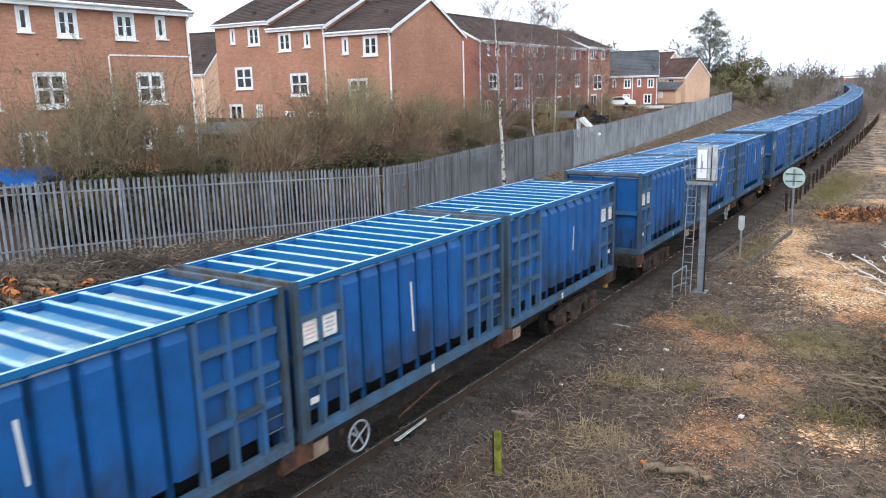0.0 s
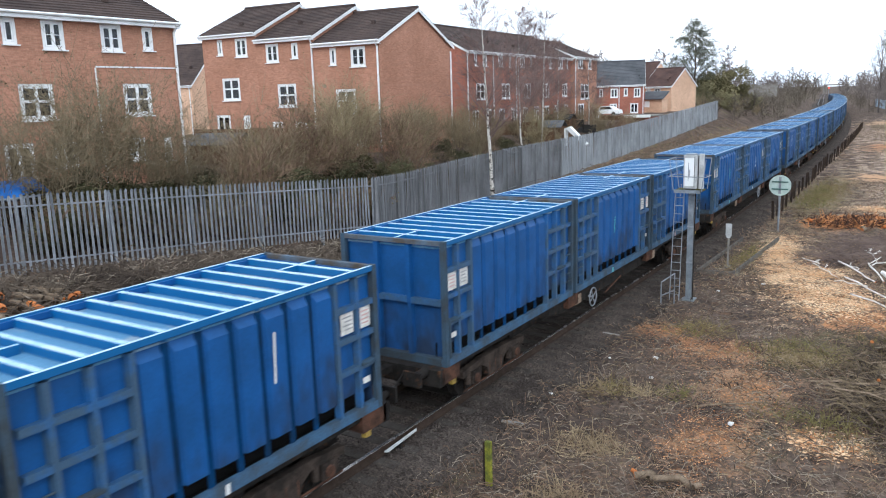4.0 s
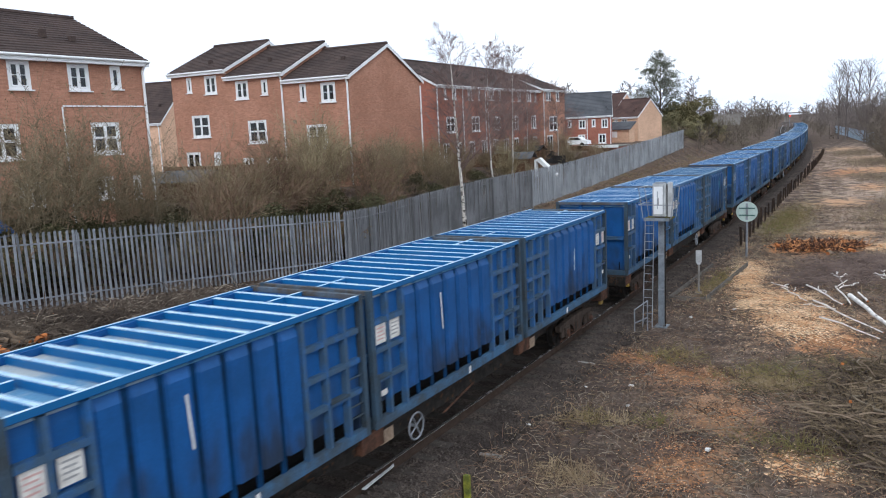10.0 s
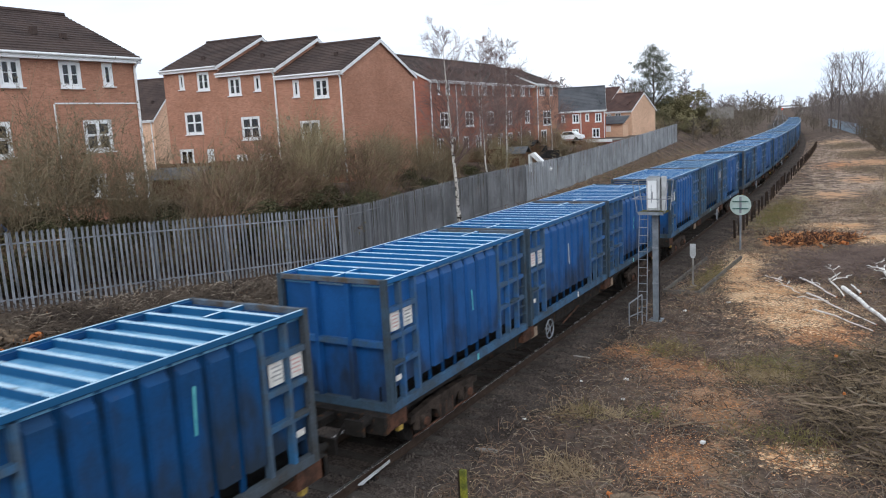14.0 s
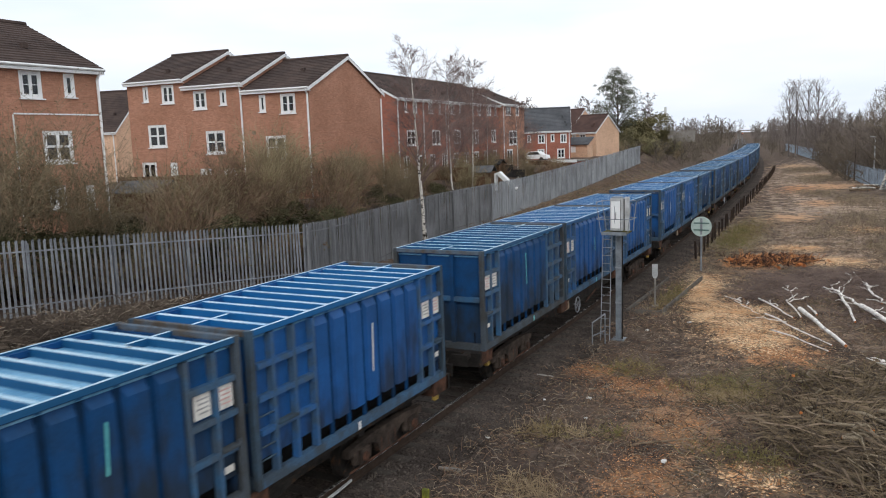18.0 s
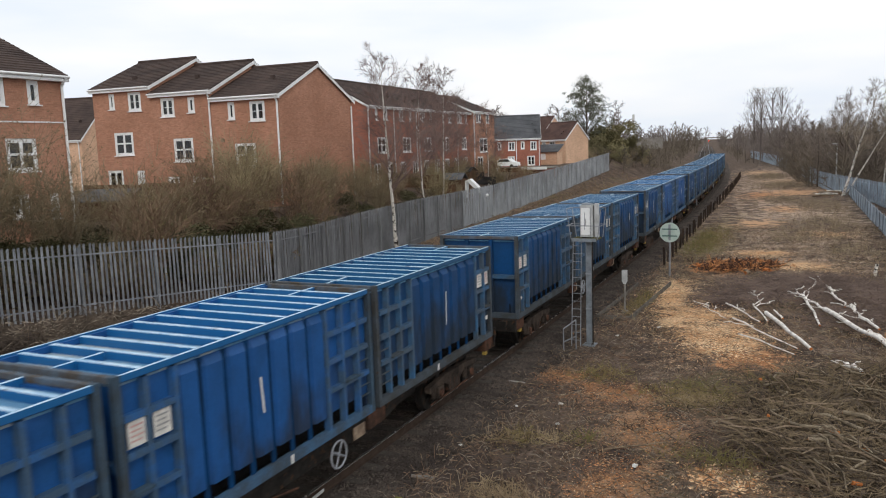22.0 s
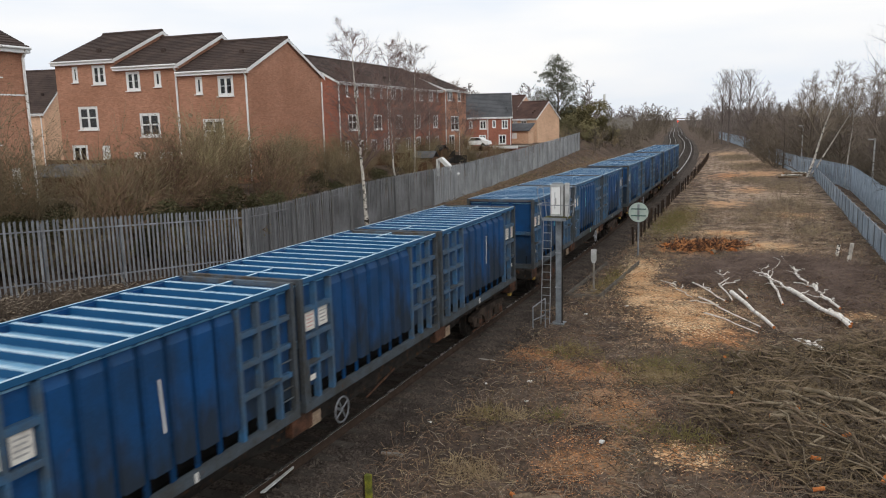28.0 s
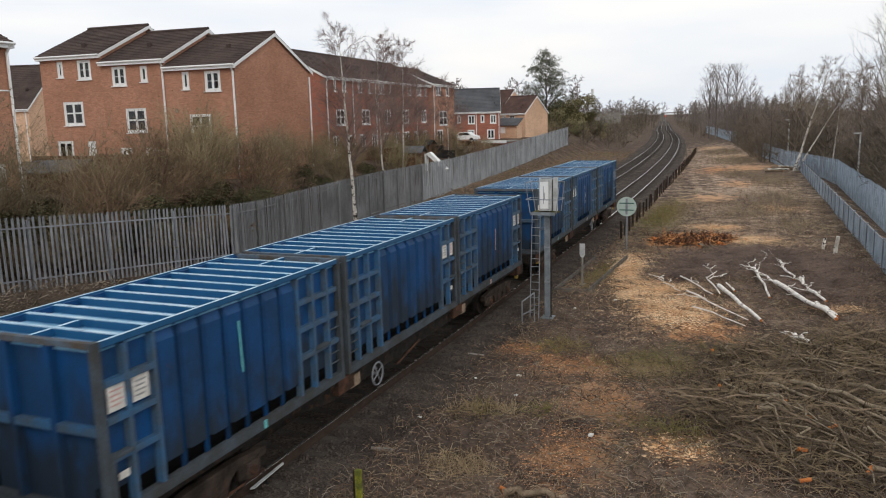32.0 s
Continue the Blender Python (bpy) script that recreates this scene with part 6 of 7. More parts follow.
def coarse_tree(seed, height, r, low, limbs, spread, rmin, split=(4, 3)):
    """A distant bare tree: trunk and thick twigs, as vertices and faces."""
    rnd = random.Random(seed)
    k = Mesh()
    k.tube((0, 0, -0.5), (rnd.gauss(0, 0.3), rnd.gauss(0, 0.3), height), r, r * 0.2, 5, caps=False)
    for i in range(limbs):
        f = low + (1 - low) * (i + rnd.random()) / limbs
        a = rnd.uniform(0, 6.28)
        limb(k, rnd, (0, 0, height * f), (math.cos(a) * spread, math.sin(a) * spread, 0.8), height * 0.36 * (1.2 - 0.8 * f), r * 0.35, 2, 3, split, 0.8, 0.1, rmin=rmin)
    return np.array(k.v), k.f


def far_wood(name, label, spots, material):
    """Distant trees, which nobody could count, in one mesh."""
    vs, fs, base = [], [], 0
    for x, y, (v, f), s, zz in spots:
        a = rnd.uniform(0, 6.28)
        c_, s_ = math.cos(a) * s, math.sin(a) * s
        w_ = np.c_[v[:, 0] * c_ - v[:, 1] * s_ + x, v[:, 0] * s_ + v[:, 1] * c_ + y, v[:, 2] * s + zz]
        vs += w_.tolist()
        fs += [tuple(base + i for i in q) for q in f]
        base += len(v)
    k = Mesh()
    k.v, k.f = vs, fs
    return thing(name, k, material, label=label, category="wood", kind="stuff")


coarse = [coarse_tree(61, 10.5, 0.16, 0.10, 22, 0.7, 0.017), coarse_tree(62, 9.0, 0.14, 0.05, 24, 0.9, 0.017), coarse_tree(63, 8.0, 0.14, 0.02, 24, 1.0, 0.017)]
skyc = [coarse_tree(67, 10.0, 0.2, 0.06, 13, 0.8, 0.07, (3, 2)), coarse_tree(68, 8.6, 0.2, 0.03, 14, 0.95, 0.07, (3, 2))]
bankc = [coarse_tree(69, 3.8, 0.10, 0.0, 15, 1.15, 0.03, (4, 2)), coarse_tree(70, 4.4, 0.10, 0.0, 15, 1.0, 0.03, (4, 2))]
tallc = coarse_tree(64, 12.0, 0.16, 0.30, 22, 0.5, 0.014)
bushc = [coarse_tree(65, 3.6, 0.10, 0.0, 20, 1.2, 0.016), coarse_tree(66, 4.4, 0.10, 0.0, 22, 1.0, 0.016)]
spots = []
for i in range(95):
    f = (i + rnd.random()) / 95
    y = 105 + 330 * f ** 1.6
    x = (5.5 if y < 160 else 3.0) - bend(y) * 1.05 + rnd.random() ** 1.5 * 24
    spots.append((x, y, rnd.choice(coarse), rnd.uniform(0.8, 1.15) * (0.72 if f < 0.25 else 1.0), -0.6))
for i in range(30):
    y = 70 + 60 * rnd.random()
    spots.append((15 + rnd.random() * 25 - bend(y), y, rnd.choice(coarse), rnd.uniform(0.7, 1.0), -1.0))
for x, y in ((-9.6, 196), (-5.2, 200), (-11.5, 205), (-7.5, 203)):
    spots.append((x, y, tallc, 1.35, -0.4))
far_wood("far_wood", "brown-grey bare wood along the right of the line", spots, WOODGREY)
spots = []
for i in range(120):
    y = 55 + 190 * ((i + rnd.random()) / 120) ** 1.2
    spots.append(((8.8 if y < 92 else 5.2) + rnd.random() * 12 - bend(y) * 1.03, y, rnd.choice(bushc), rnd.uniform(0.9, 1.9), -0.9))
for i in range(26):
    y = 104 + 60 * rnd.random()
    spots.append((lerp(y, [103, 159], [2.0, -2.5]) - rnd.uniform(-0.5, 1.6), y, rnd.choice(bushc), rnd.uniform(0.7, 1.5), -0.6))
far_wood("thicket", "dark tangled thicket under the trees", spots, WOODDARK)
spots = []
for i in range(170):
    f = ((i + rnd.random()) / 170) ** 1.3
    y = 134 + 340 * f
    spots.append((lerp(y, BANK_Y, BANK_X) - rnd.random() ** 1.5 * 24 - 1.5, y, rnd.choice(bankc), rnd.uniform(0.55, 1.05) * (1 + 0.4 * f), 0.4 + 1.2 * rnd.random()))
for i in range(9):
    y = rnd.uniform(270, 300)
    spots.append((rnd.uniform(-44, -34.5) - 0.11 * (y - 285), y, rnd.choice(skyc), rnd.uniform(0.75, 1.05), 1.5))
for i in range(110):
    y = 150 + 330 * ((i + rnd.random()) / 110) ** 1.3
    side = -rnd.uniform(9.5, 17) if i % 5 < 3 else rnd.uniform(4.5, 12)
    if side > 0 and y < 205:
        continue
    spots.append((TRACK_X - bend(y) + side, y, rnd.choice(bankc), rnd.uniform(0.45, 0.9), -0.3))
far_wood("bank_thicket", "brown thicket on the far bank", spots, WOODDARK)
spots = []
for i in range(150):
    spots.append((-420 + 560 * (i + rnd.random()) / 150, rnd.uniform(640, 860), rnd.choice(skyc), rnd.uniform(1.1, 1.6), 0.0))
for i in range(44):
    spots.append((rnd.uniform(-130, -50), rnd.uniform(165, 260), rnd.choice(skyc), rnd.uniform(1.0, 1.55), 2.5))
for i in range(110):
    y = rnd.uniform(300, 640)
    x = TRACK_X - bend(y) + (-rnd.uniform(11, 60) if rnd.random() < 0.6 else rnd.uniform(7, 40))
    spots.append((x, y, rnd.choice(skyc), rnd.uniform(0.8, 1.35), 0.0))
far_wood("skyline_trees", "low line of distant bare trees", spots, WOODGREY)

# dark evergreens and the tall pine beyond the fence
pt, pc = tree_meshes(51, 15.8, 0.3, 0.25, 30, (4, 2), BARK, BARK, limb_len=0.28)
pine = tree(pt, pc, pose(-39.2, 150.0, 2.7), "tall dark pine with tiered foliage", "", "pine_tree")
blobs = []
r2 = random.Random(5)
for tier in range(15):
    f = 0.34 + 0.64 * tier / 14
    reach = lerp(f, [0.3, 0.5, 0.7, 0.85, 1.0], [5.2, 5.6, 4.9, 3.3, 0.9])
    for bough in range(7 if f < 0.85 else 4):
        a, ln = r2.uniform(0, 6.28), reach * r2.uniform(0.55, 1.1)
        for q in range(5):
            d = ln * (0.3 + 0.7 * q / 4)
            blobs.append((math.cos(a) * d + r2.gauss(0, 0.2), math.sin(a) * d + r2.gauss(0, 0.2), 15.8 * f + 0.16 * d * (1.2 - f) + r2.gauss(0, 0.3), r2.uniform(0.35, 0.85)))
part("foliage", leafy(52, blobs, 17000, 0.13, PINE, "foliage"), None, pine)
ev = leafy(53, [(r2.gauss(0, 1.6), r2.gauss(0, 1.6), r2.uniform(1.0, 5.5), r2.uniform(0.8, 1.6)) for i in range(24)], 8000, 0.2, IVY, "evergreen_crown")
for x, y, s in ((-37.0, 158, 1.35), (-39.5, 152, 1.1), (-34.5, 164, 0.85), (-39.5, 170, 1.3), (-33.0, 176, 0.5), (-32.4, 150, 0.55), (-43.0, 160, 1.2), (-30.4, 157, 0.35)):
    plant(ev, x, y, s, rnd, "large olive-dark evergreen bush", "bush", "evergreens by the line", z=1.8)
    plant(SHRUBS[2], x + 2, y - 4, 0.65 * s + 0.2, rnd, "bare shrub before the evergreens", "shrub", "evergreens by the line", z=1.2)


# ---- cut branches, logs, chips, stems ----
def log_between(a, b, r, material, name, label, group, z=None, cut=True, wob=0.05, seed=0):
    """A felled trunk or branch lying on the ground."""
    rnd = random.Random(seed)
    za = ground_z(*a) + r * 0.8 + (z or 0.03)
    zb = ground_z(*b) + r * 0.8 + (z or 0.03)
    p, q = Vector((*a, za)), Vector((*b, zb))
    n = 5
    pts = [p.lerp(q, i / n) + Vector((rnd.gauss(0, wob), rnd.gauss(0, wob), abs(rnd.gauss(0, wob * 0.6)) if 0 < i < n else 0)) * (0 if i in (0, n) else 1) for i in range(n + 1)]
    k = Mesh()
    for i in range(n):
        k.tube(pts[i], pts[i + 1], r * (1 - 0.07 * i), r * (1 - 0.07 * (i + 1)), 8, caps=False)
    ob = thing(name, k, material, label=label, category="log" if r > 0.03 else "branch", group=group, smooth=True)
    if cut:
        for c, d, rr in ((pts[0], pts[0] - pts[1], r), (pts[-1], pts[-1] - pts[-2], r * 0.65)):
            part("cut_end", Mesh().tube(c, c + d.normalized() * 0.006, rr * 0.98, rr * 0.95, 8), CUTWOOD, ob, "orange fresh cut end")
    return ob


LOGS = [(-1.12, 28.93, 0.29, 24.21, 0.085), (-2.6, 30.64, -1.25, 27.76, 0.04), (-2.16, 27.97, -0.06, 24.51, 0.035), (-1.65, 30.67, -1.02, 27.83, 0.04),
        (-1.81, 25.88, -0.13, 23.81, 0.03), (-0.05, 32.48, 0.78, 29.96, 0.07), (0.78, 29.96, 2.37, 24.97, 0.10), (0.06, 32.51, 0.57, 27.57, 0.06),
        (-0.33, 34.45, 0.06, 32.27, 0.04), (0.55, 36.36, 0.16, 32.3, 0.04), (1.03, 34.4, 1.44, 30.75, 0.06), (1.64, 31.02, 1.82, 29.09, 0.06)]
LOGS += [(1.82, 29.09, 2.28, 27.47, 0.065), (1.96, 26.97, 2.44, 25.4, 0.08), (1.17, 22.95, 1.48, 22.03, 0.07), (0.63, 37.45, 0.98, 33.74, 0.03),
         (-1.8, 33.02, -1.39, 30.74, 0.03), (-3.4, 30.2, -2.35, 27.92, 0.02), (-0.57, 28.42, -0.9, 29.8, 0.04)]
for i, (a, b, c, d, r) in enumerate(LOGS):
    log_between((a, b), (c, d), r * 0.9, BIRCHLOG, "birch_log", "felled birch trunk with white peeling bark on the ground", "felled birches", seed=i, z=0.16 if r > 0.05 else 0.12)
rnd = random.Random(91)
for i in range(34):
    a, b, c, d, r = rnd.choice(LOGS)
    f = rnd.uniform(0.0, 0.6)
    x, y = a + (c - a) * f, b + (d - b) * f
    w_ = rnd.uniform(-0.7, 0.7)
    ln = rnd.uniform(0.5, 1.3)
    h = math.atan2(b - d, a - c) + w_
    log_between((x, y), (x + ln * math.cos(h), y + ln * math.sin(h)), rnd.uniform(0.012, 0.026), BIRCHLOG, "birch_branch", "thin white birch branch among the felled trunks", "felled birches", z=0.2, cut=False, seed=200 + i)
thing("birch_stump", Mesh().tube((3.35, 37.7, -0.35), (3.45, 37.6, 0.55), 0.09, 0.08, 8), BIRCH, label="upright birch stub standing in the cleared ground", category="stump")
thing("birch_stump", Mesh().tube((2.95, 39.0, -0.35), (3.05, 39.1, 0.25), 0.08, 0.07, 8), BIRCH, label="low birch stub standing in the cleared ground", category="stump")
for i in range(7):
    y = 88.5 + i * 0.5
    log_between((0.8 + 0.25 * i, y), (2.6 + 0.2 * i, y + (i % 3) * 0.7 - 0.5), 0.12, BIRCH if i % 2 else LOGBARK, "stacked_log", "cut log dropped beside the leaning birch", "log heap", z=0.1 + 0.1 * (i % 3), seed=70 + i)

HEAPPOLE = mat("pale_olive_branch_bark", (0.29, 0.235, 0.165), (0.16, 0.128, 0.09), rough=0.9, scale=5, var=0.3)
BRANCHES = [(-21.0, 14.6, -18.9, 16.4, 0.03), (-20.2, 13.4, -18.6, 14.6, 0.02), (0.2, 18.13, 2.5, 16.06, 0.05), (0.91, 18.17, 2.6, 16.83, 0.06), (1.35, 17.94, 2.9, 15.49, 0.045), (-0.14, 16.91, 0.7, 16.84, 0.04), (0.2, 16.35, 0.84, 16.4, 0.05),
            (-3.64, 15.0, -2.27, 15.96, 0.02), (-3.16, 16.84, -3.19, 15.72, 0.015), (-1.47, 18.85, -0.31, 19.0, 0.02), (2.07, 18.55, 3.4, 17.3, 0.06), (-0.88, 18.82, 1.12, 17.86, 0.03),
            (-2.34, 13.09, -1.88, 12.67, 0.02), (-3.8, 11.62, -2.77, 11.81, 0.07), (1.6, 15.6, 2.8, 14.6, 0.05), (2.0, 13.9, 3.2, 13.3, 0.05), (-6.9, 24.5, -6.4, 25.9, 0.02)]
rnd = random.Random(17)
for i in range(44):
    x, y, a = rnd.uniform(-0.6, 3.0), rnd.uniform(14.0, 21.5), rnd.gauss(-0.7, 0.4)
    ln = rnd.uniform(0.9, 2.6)
    BRANCHES.append((x, y, x + ln * math.cos(a), y + ln * math.sin(a), rnd.uniform(0.014, 0.03)))
for i, (a, b, c, d, r) in enumerate(BRANCHES):
    log_between((a, b), (c, d), r, HEAPPOLE if a > -0.5 else LOGBARK, "cut_branch", "grey-brown cut branch lying in the brush", "brush heap", seed=30 + i, z=rnd.uniform(0.2, 0.42) if a > -0.5 else 0.05, cut=i < 17, wob=0.09)
for i, (x, y) in enumerate(((-0.6, 17.5), (0.72, 16.9), (1.6, 15.6), (2.0, 13.9), (2.3, 18.6), (-3.85, 11.75), (0.9, 14.4), (-0.9, 20.2), (1.2, 16.0), (1.0, 13.2))):
    k = Mesh().tube((0.0, 0.14, -0.03), (0.02, -0.035, 0.02), 0.036, 0.03 + 0.004 * (i % 4), 9)
    thing("cut_stub", k, CUTWOOD, pose(x, y, ground_z(x, y) + (0.36 if x > -1.5 else 0.12), 0, 0, i * 50), "fresh orange sawn stub end in the brush", "stub", "brush heap")


rnd = random.Random(23)
for i in range(13):
    x, y, a, ln = -3.0 + rnd.gauss(0, 0.75), 39.8 + rnd.gauss(0, 0.9), rnd.uniform(0, 3.1), rnd.uniform(0.25, 0.7)
    log_between((x, y), (x + ln * math.cos(a), y + ln * math.sin(a)), rnd.uniform(0.05, 0.12), CUTWOOD if i % 5 == 0 else LOGBARK, "sawn_chunk", "sawn chunk of wood among orange chips", "sawn chunks", z=0.04 + 0.12 * rnd.random(), seed=400 + i)
# Pale strip and bracket added for a bright glint on the rail head.
glint = empty("rail_strip", pose(-7.835, 10.58, -0.09), "pale strip added as a bright patch on the rail", "strip")
part("strip", Mesh().prism([(-0.03, -0.5, 0.0), (0.035, -0.46, 0.0), (0.03, 0.44, 0.05), (-0.02, 0.5, 0.05)], (0, 0, 0.022)), CASING, glint)
part("bracket", Mesh().box(-0.05, 0.05, -0.1, 0.02, -0.1, -0.002), DARK, glint)


def scatter(name, label, category, material, n, place, length, radius, seed, arch=0.0, tilt=0.35, lift=0.02):
    """Loose stems in one mesh; place(rnd) gives a spot."""
    rnd = random.Random(seed)
    v, f = [], []
    for i in range(n):
        x, y = place(rnd)
        z = ground_z(x, y) + lift * rnd.random()
        a = rnd.uniform(0, 6.283)
        ln = length * rnd.uniform(0.4, 1.5)
        r = radius * rnd.uniform(0.6, 1.5)
        e = rnd.gauss(0, tilt)
        dx, dy, dz = math.cos(a) * math.cos(e), math.sin(a) * math.cos(e), abs(math.sin(e))
        px, py = -math.sin(a) * r, math.cos(a) * r
        mid = arch * ln * rnd.random()
        stops = ((0.0, 0.0), (0.5, mid), (1.0, 0.0)) if arch else ((0.0, 0.0), (1.0, 0.0))
        base = len(v)
        for g, h in stops:
            cx, cy, cz = x + dx * ln * g, y + dy * ln * g, z + dz * ln * g + h
            v += [(cx - px, cy - py, cz), (cx + px, cy + py, cz), (cx, cy, cz + r * 1.6)]
        for s_ in range(len(stops) - 1):
            o = base + 3 * s_
            f += [(o, o + 1, o + 4, o + 3), (o + 1, o + 2, o + 5, o + 4), (o + 2, o, o + 3, o + 5)]
    k = Mesh()
    k.v, k.f = v, f
    return thing(name, k, material, label=label, category=category, kind="stuff")


def on_chips(x, y):
    return any(((x - cx) / rx) ** 2 + ((y - cy) / ry) ** 2 < 0.8 for cx, cy, rx, ry, _ in CHIP_BEDS)


def verge(rnd):
    """Anywhere on the cleared strip, thicker near the bridge; the chip beds stay mostly bare."""
    for _ in range(20):
        x, y = -7.0 + 11.9 * rnd.random() ** 0.9, 7.5 + 52 * rnd.random() ** 1.7
        if not on_chips(x, y) or rnd.random() < (0.10 if y > 22 else 0.7):
            break
    return x, y


def verge_far(rnd):
    for _ in range(20):
        y = 25 + 110 * rnd.random() ** 1.3
        x = rnd.uniform(-6.2, 4.6) - bend(y)
        if not on_chips(x, y):
            break
    return x, y


def clump(spots):
    weights = [rx * ry for _, _, rx, ry in spots]

    def place(rnd):
        x, y, rx, ry = rnd.choices(spots, weights)[0]
        return x + rnd.gauss(0, rx * 0.5), y + rnd.gauss(0, ry * 0.5)
    return place


def left_bank(rnd):
    y = 8 + 100 * rnd.random() ** 1.5
    foot = lerp(y, [8, 15, 25, 35, 45, 64, 108], [-23, -21.4, -19.3, -21.6, -23.2, -25.0, -29.0])
    return rnd.uniform(foot + 0.2, -14.6 - bend(y)), y


def left_bank_far(rnd):
    y = 36 + 100 * rnd.random() ** 1.3
    foot = lerp(y, [35, 45, 64, 92, 136], [-21.6, -23.2, -25.0, -28.2, -30.2])
    return rnd.uniform(foot + 0.2, -14.6 - bend(y)), y


scatter("bramble_litter", "tangle of dead brown bramble stems", "brush", BRAMBLE, 17000, verge, 0.27, 0.0052, 1, arch=0.4)
scatter("dark_litter", "dark dead stems and leaf litter", "brush", HEAPDARK, 10000, verge, 0.30, 0.006, 2, arch=0.3)
scatter("dead_grass_litter", "bleached dead grass stems", "grass", STRAW, 8000, verge, 0.19, 0.0036, 3, arch=0.25)
scatter("twig_litter", "grey broken twigs", "twigs", TWIGGREY, 8000, verge, 0.26, 0.0042, 4, arch=0.25)
scatter("far_litter", "dead stems over the cleared ground", "brush", BRAMBLE, 4000, verge_far, 0.30, 0.006, 5, arch=0.4)
scatter("far_straw", "bleached grass over the cleared ground", "grass", STRAW, 3500, verge_far, 0.25, 0.006, 6, arch=0.3, tilt=0.7)
SCRUB = [(1.4, 59.0, 2.4, 8.0), (2.6, 46.5, 1.6, 4.0), (-0.6, 52.5, 1.6, 3.0), (1.4, 76.0, 2.2, 7.0), (-2.0, 84.0, 2.0, 4.0), (-2.6, 108.0, 3.0, 9.0), (-5.0, 132.0, 3.0, 9.0)]
scatter("low_scrub", "low brown tangle of dead bramble over the cleared ground", "brush", TWIG, 6500, clump(SCRUB), 0.45, 0.0075, 51, arch=0.35, tilt=0.7, lift=0.1)
scatter("low_scrub_dark", "low purple-brown tangle over the cleared ground", "brush", TWIGRED, 4000, clump(SCRUB), 0.45, 0.008, 52, arch=0.35, tilt=0.6, lift=0.1)
TUFTS = [(-5.5, 15.2, 0.5, 0.5), (-1.3, 15.4, 1.2, 0.6), (-5.0, 20.5, 0.8, 0.8), (-2.2, 19.4, 1.5, 1.0), (2.5, 22.5, 1.4, 0.8), (-4.2, 15.6, 0.4, 0.4), (0.5, 21.0, 1.8, 0.9), (-5.8, 30.5, 0.4, 2.5), (-5.4, 50, 1.1, 7.0)]
scatter("grass_tufts", "olive-green winter grass tufts", "grass", GRASS, 7000, clump(TUFTS), 0.26, 0.005, 7, arch=0.1, tilt=0.8)
scatter("straw_tufts", "straw-yellow grass tussocks", "grass", STRAW, 1200, clump([(-5.8, 15.1, 0.4, 0.35), (-4.9, 15.3, 0.4, 0.3), (-4.9, 12.4, 0.7, 0.6), (-4.6, 10.4, 0.6, 0.5), (-2.2, 18.8, 0.8, 0.4)]), 0.24, 0.0045, 8, arch=0.1, tilt=0.9)
BRUSH = [(0.2, 18.6, 1.5, 1.6), (1.6, 17.4, 1.6, 1.9), (3.2, 18.2, 1.4, 2.0), (2.6, 14.6, 1.6, 1.6), (0.9, 15.0, 1.2, 1.2), (1.2, 20.6, 2.0, 1.2), (3.2, 22.4, 1.6, 1.6), (-0.4, 16.6, 0.9, 1.2)]
scatter("brush_heap", "heap of cut olive-brown branches and twigs", "brush", HEAP, 7500, clump(BRUSH), 0.42, 0.0065, 9, arch=0.18, tilt=0.35, lift=0.34)
scatter("brush_twigs", "cut purple-brown twigs in a loose heap", "brush", HEAPDARK, 5500, clump(BRUSH), 0.46, 0.006, 19, arch=0.15, tilt=0.4, lift=0.3)
scatter("brush_heap_thick", "heap of thicker cut branches", "brush", LOGBARK, 330, clump(BRUSH), 0.9, 0.014, 10, arch=0.1, tilt=0.14, lift=0.4)
PURPLE = [(-1.5, 33.5, 1.9, 2.6), (0.9, 34.5, 2.0, 2.4), (2.8, 34.0, 1.6, 3.4), (2.0, 29.5, 1.6, 2.0), (-0.2, 36.6, 2.0, 1.6), (-2.7, 31.4, 0.9, 1.4)]
scatter("birch_brash", "purple-brown heap of birch twigs", "brush", TWIGRED, 9000, clump(PURPLE), 0.55, 0.0065, 11, arch=0.22, tilt=0.25, lift=0.06)
scatter("bank_litter", "dead stems and leaf litter on the far bank", "brush", HEAPDARK, 8000, left_bank, 0.5, 0.010, 12, arch=0.35)
scatter("bank_straw", "dead grass on the far bank", "grass", BRAMBLE, 4000, left_bank, 0.35, 0.008, 13, arch=0.2, tilt=0.6)
scatter("far_bank_grass", "olive winter grass on the far bank", "grass", GRASS, 3500, left_bank_far, 0.32, 0.010, 53, arch=0.1, tilt=0.9)
scatter("far_bank_stems", "tangle of dead stems on the far bank", "brush", BRAMBLE, 5000, left_bank_far, 0.6, 0.010, 54, arch=0.4, tilt=0.5)


scatter("sawdust_heap", "heap of orange splinters and bark round the sawn chunks", "wood chips", CHIPORANGE, 1100, clump([(-3.2, 39.8, 1.3, 1.1), (-1.9, 40.6, 0.9, 0.8)]), 0.28, 0.016, 57, arch=0.1, tilt=0.5, lift=0.22)
scatter("bark_heap", "dark bark and twigs round the sawn chunks", "brush", RUST, 900, clump([(-3.2, 39.8, 1.5, 1.2), (-1.9, 40.6, 0.9, 0.8)]), 0.35, 0.014, 58, arch=0.2, tilt=0.4, lift=0.25)


def left_near(rnd):
    y = 6 + 22 * rnd.random()
    return rnd.uniform(lerp(y, [8, 15, 25, 35], [-22.8, -21.2, -19.1, -21.4]) + 0.2, -14.8), y


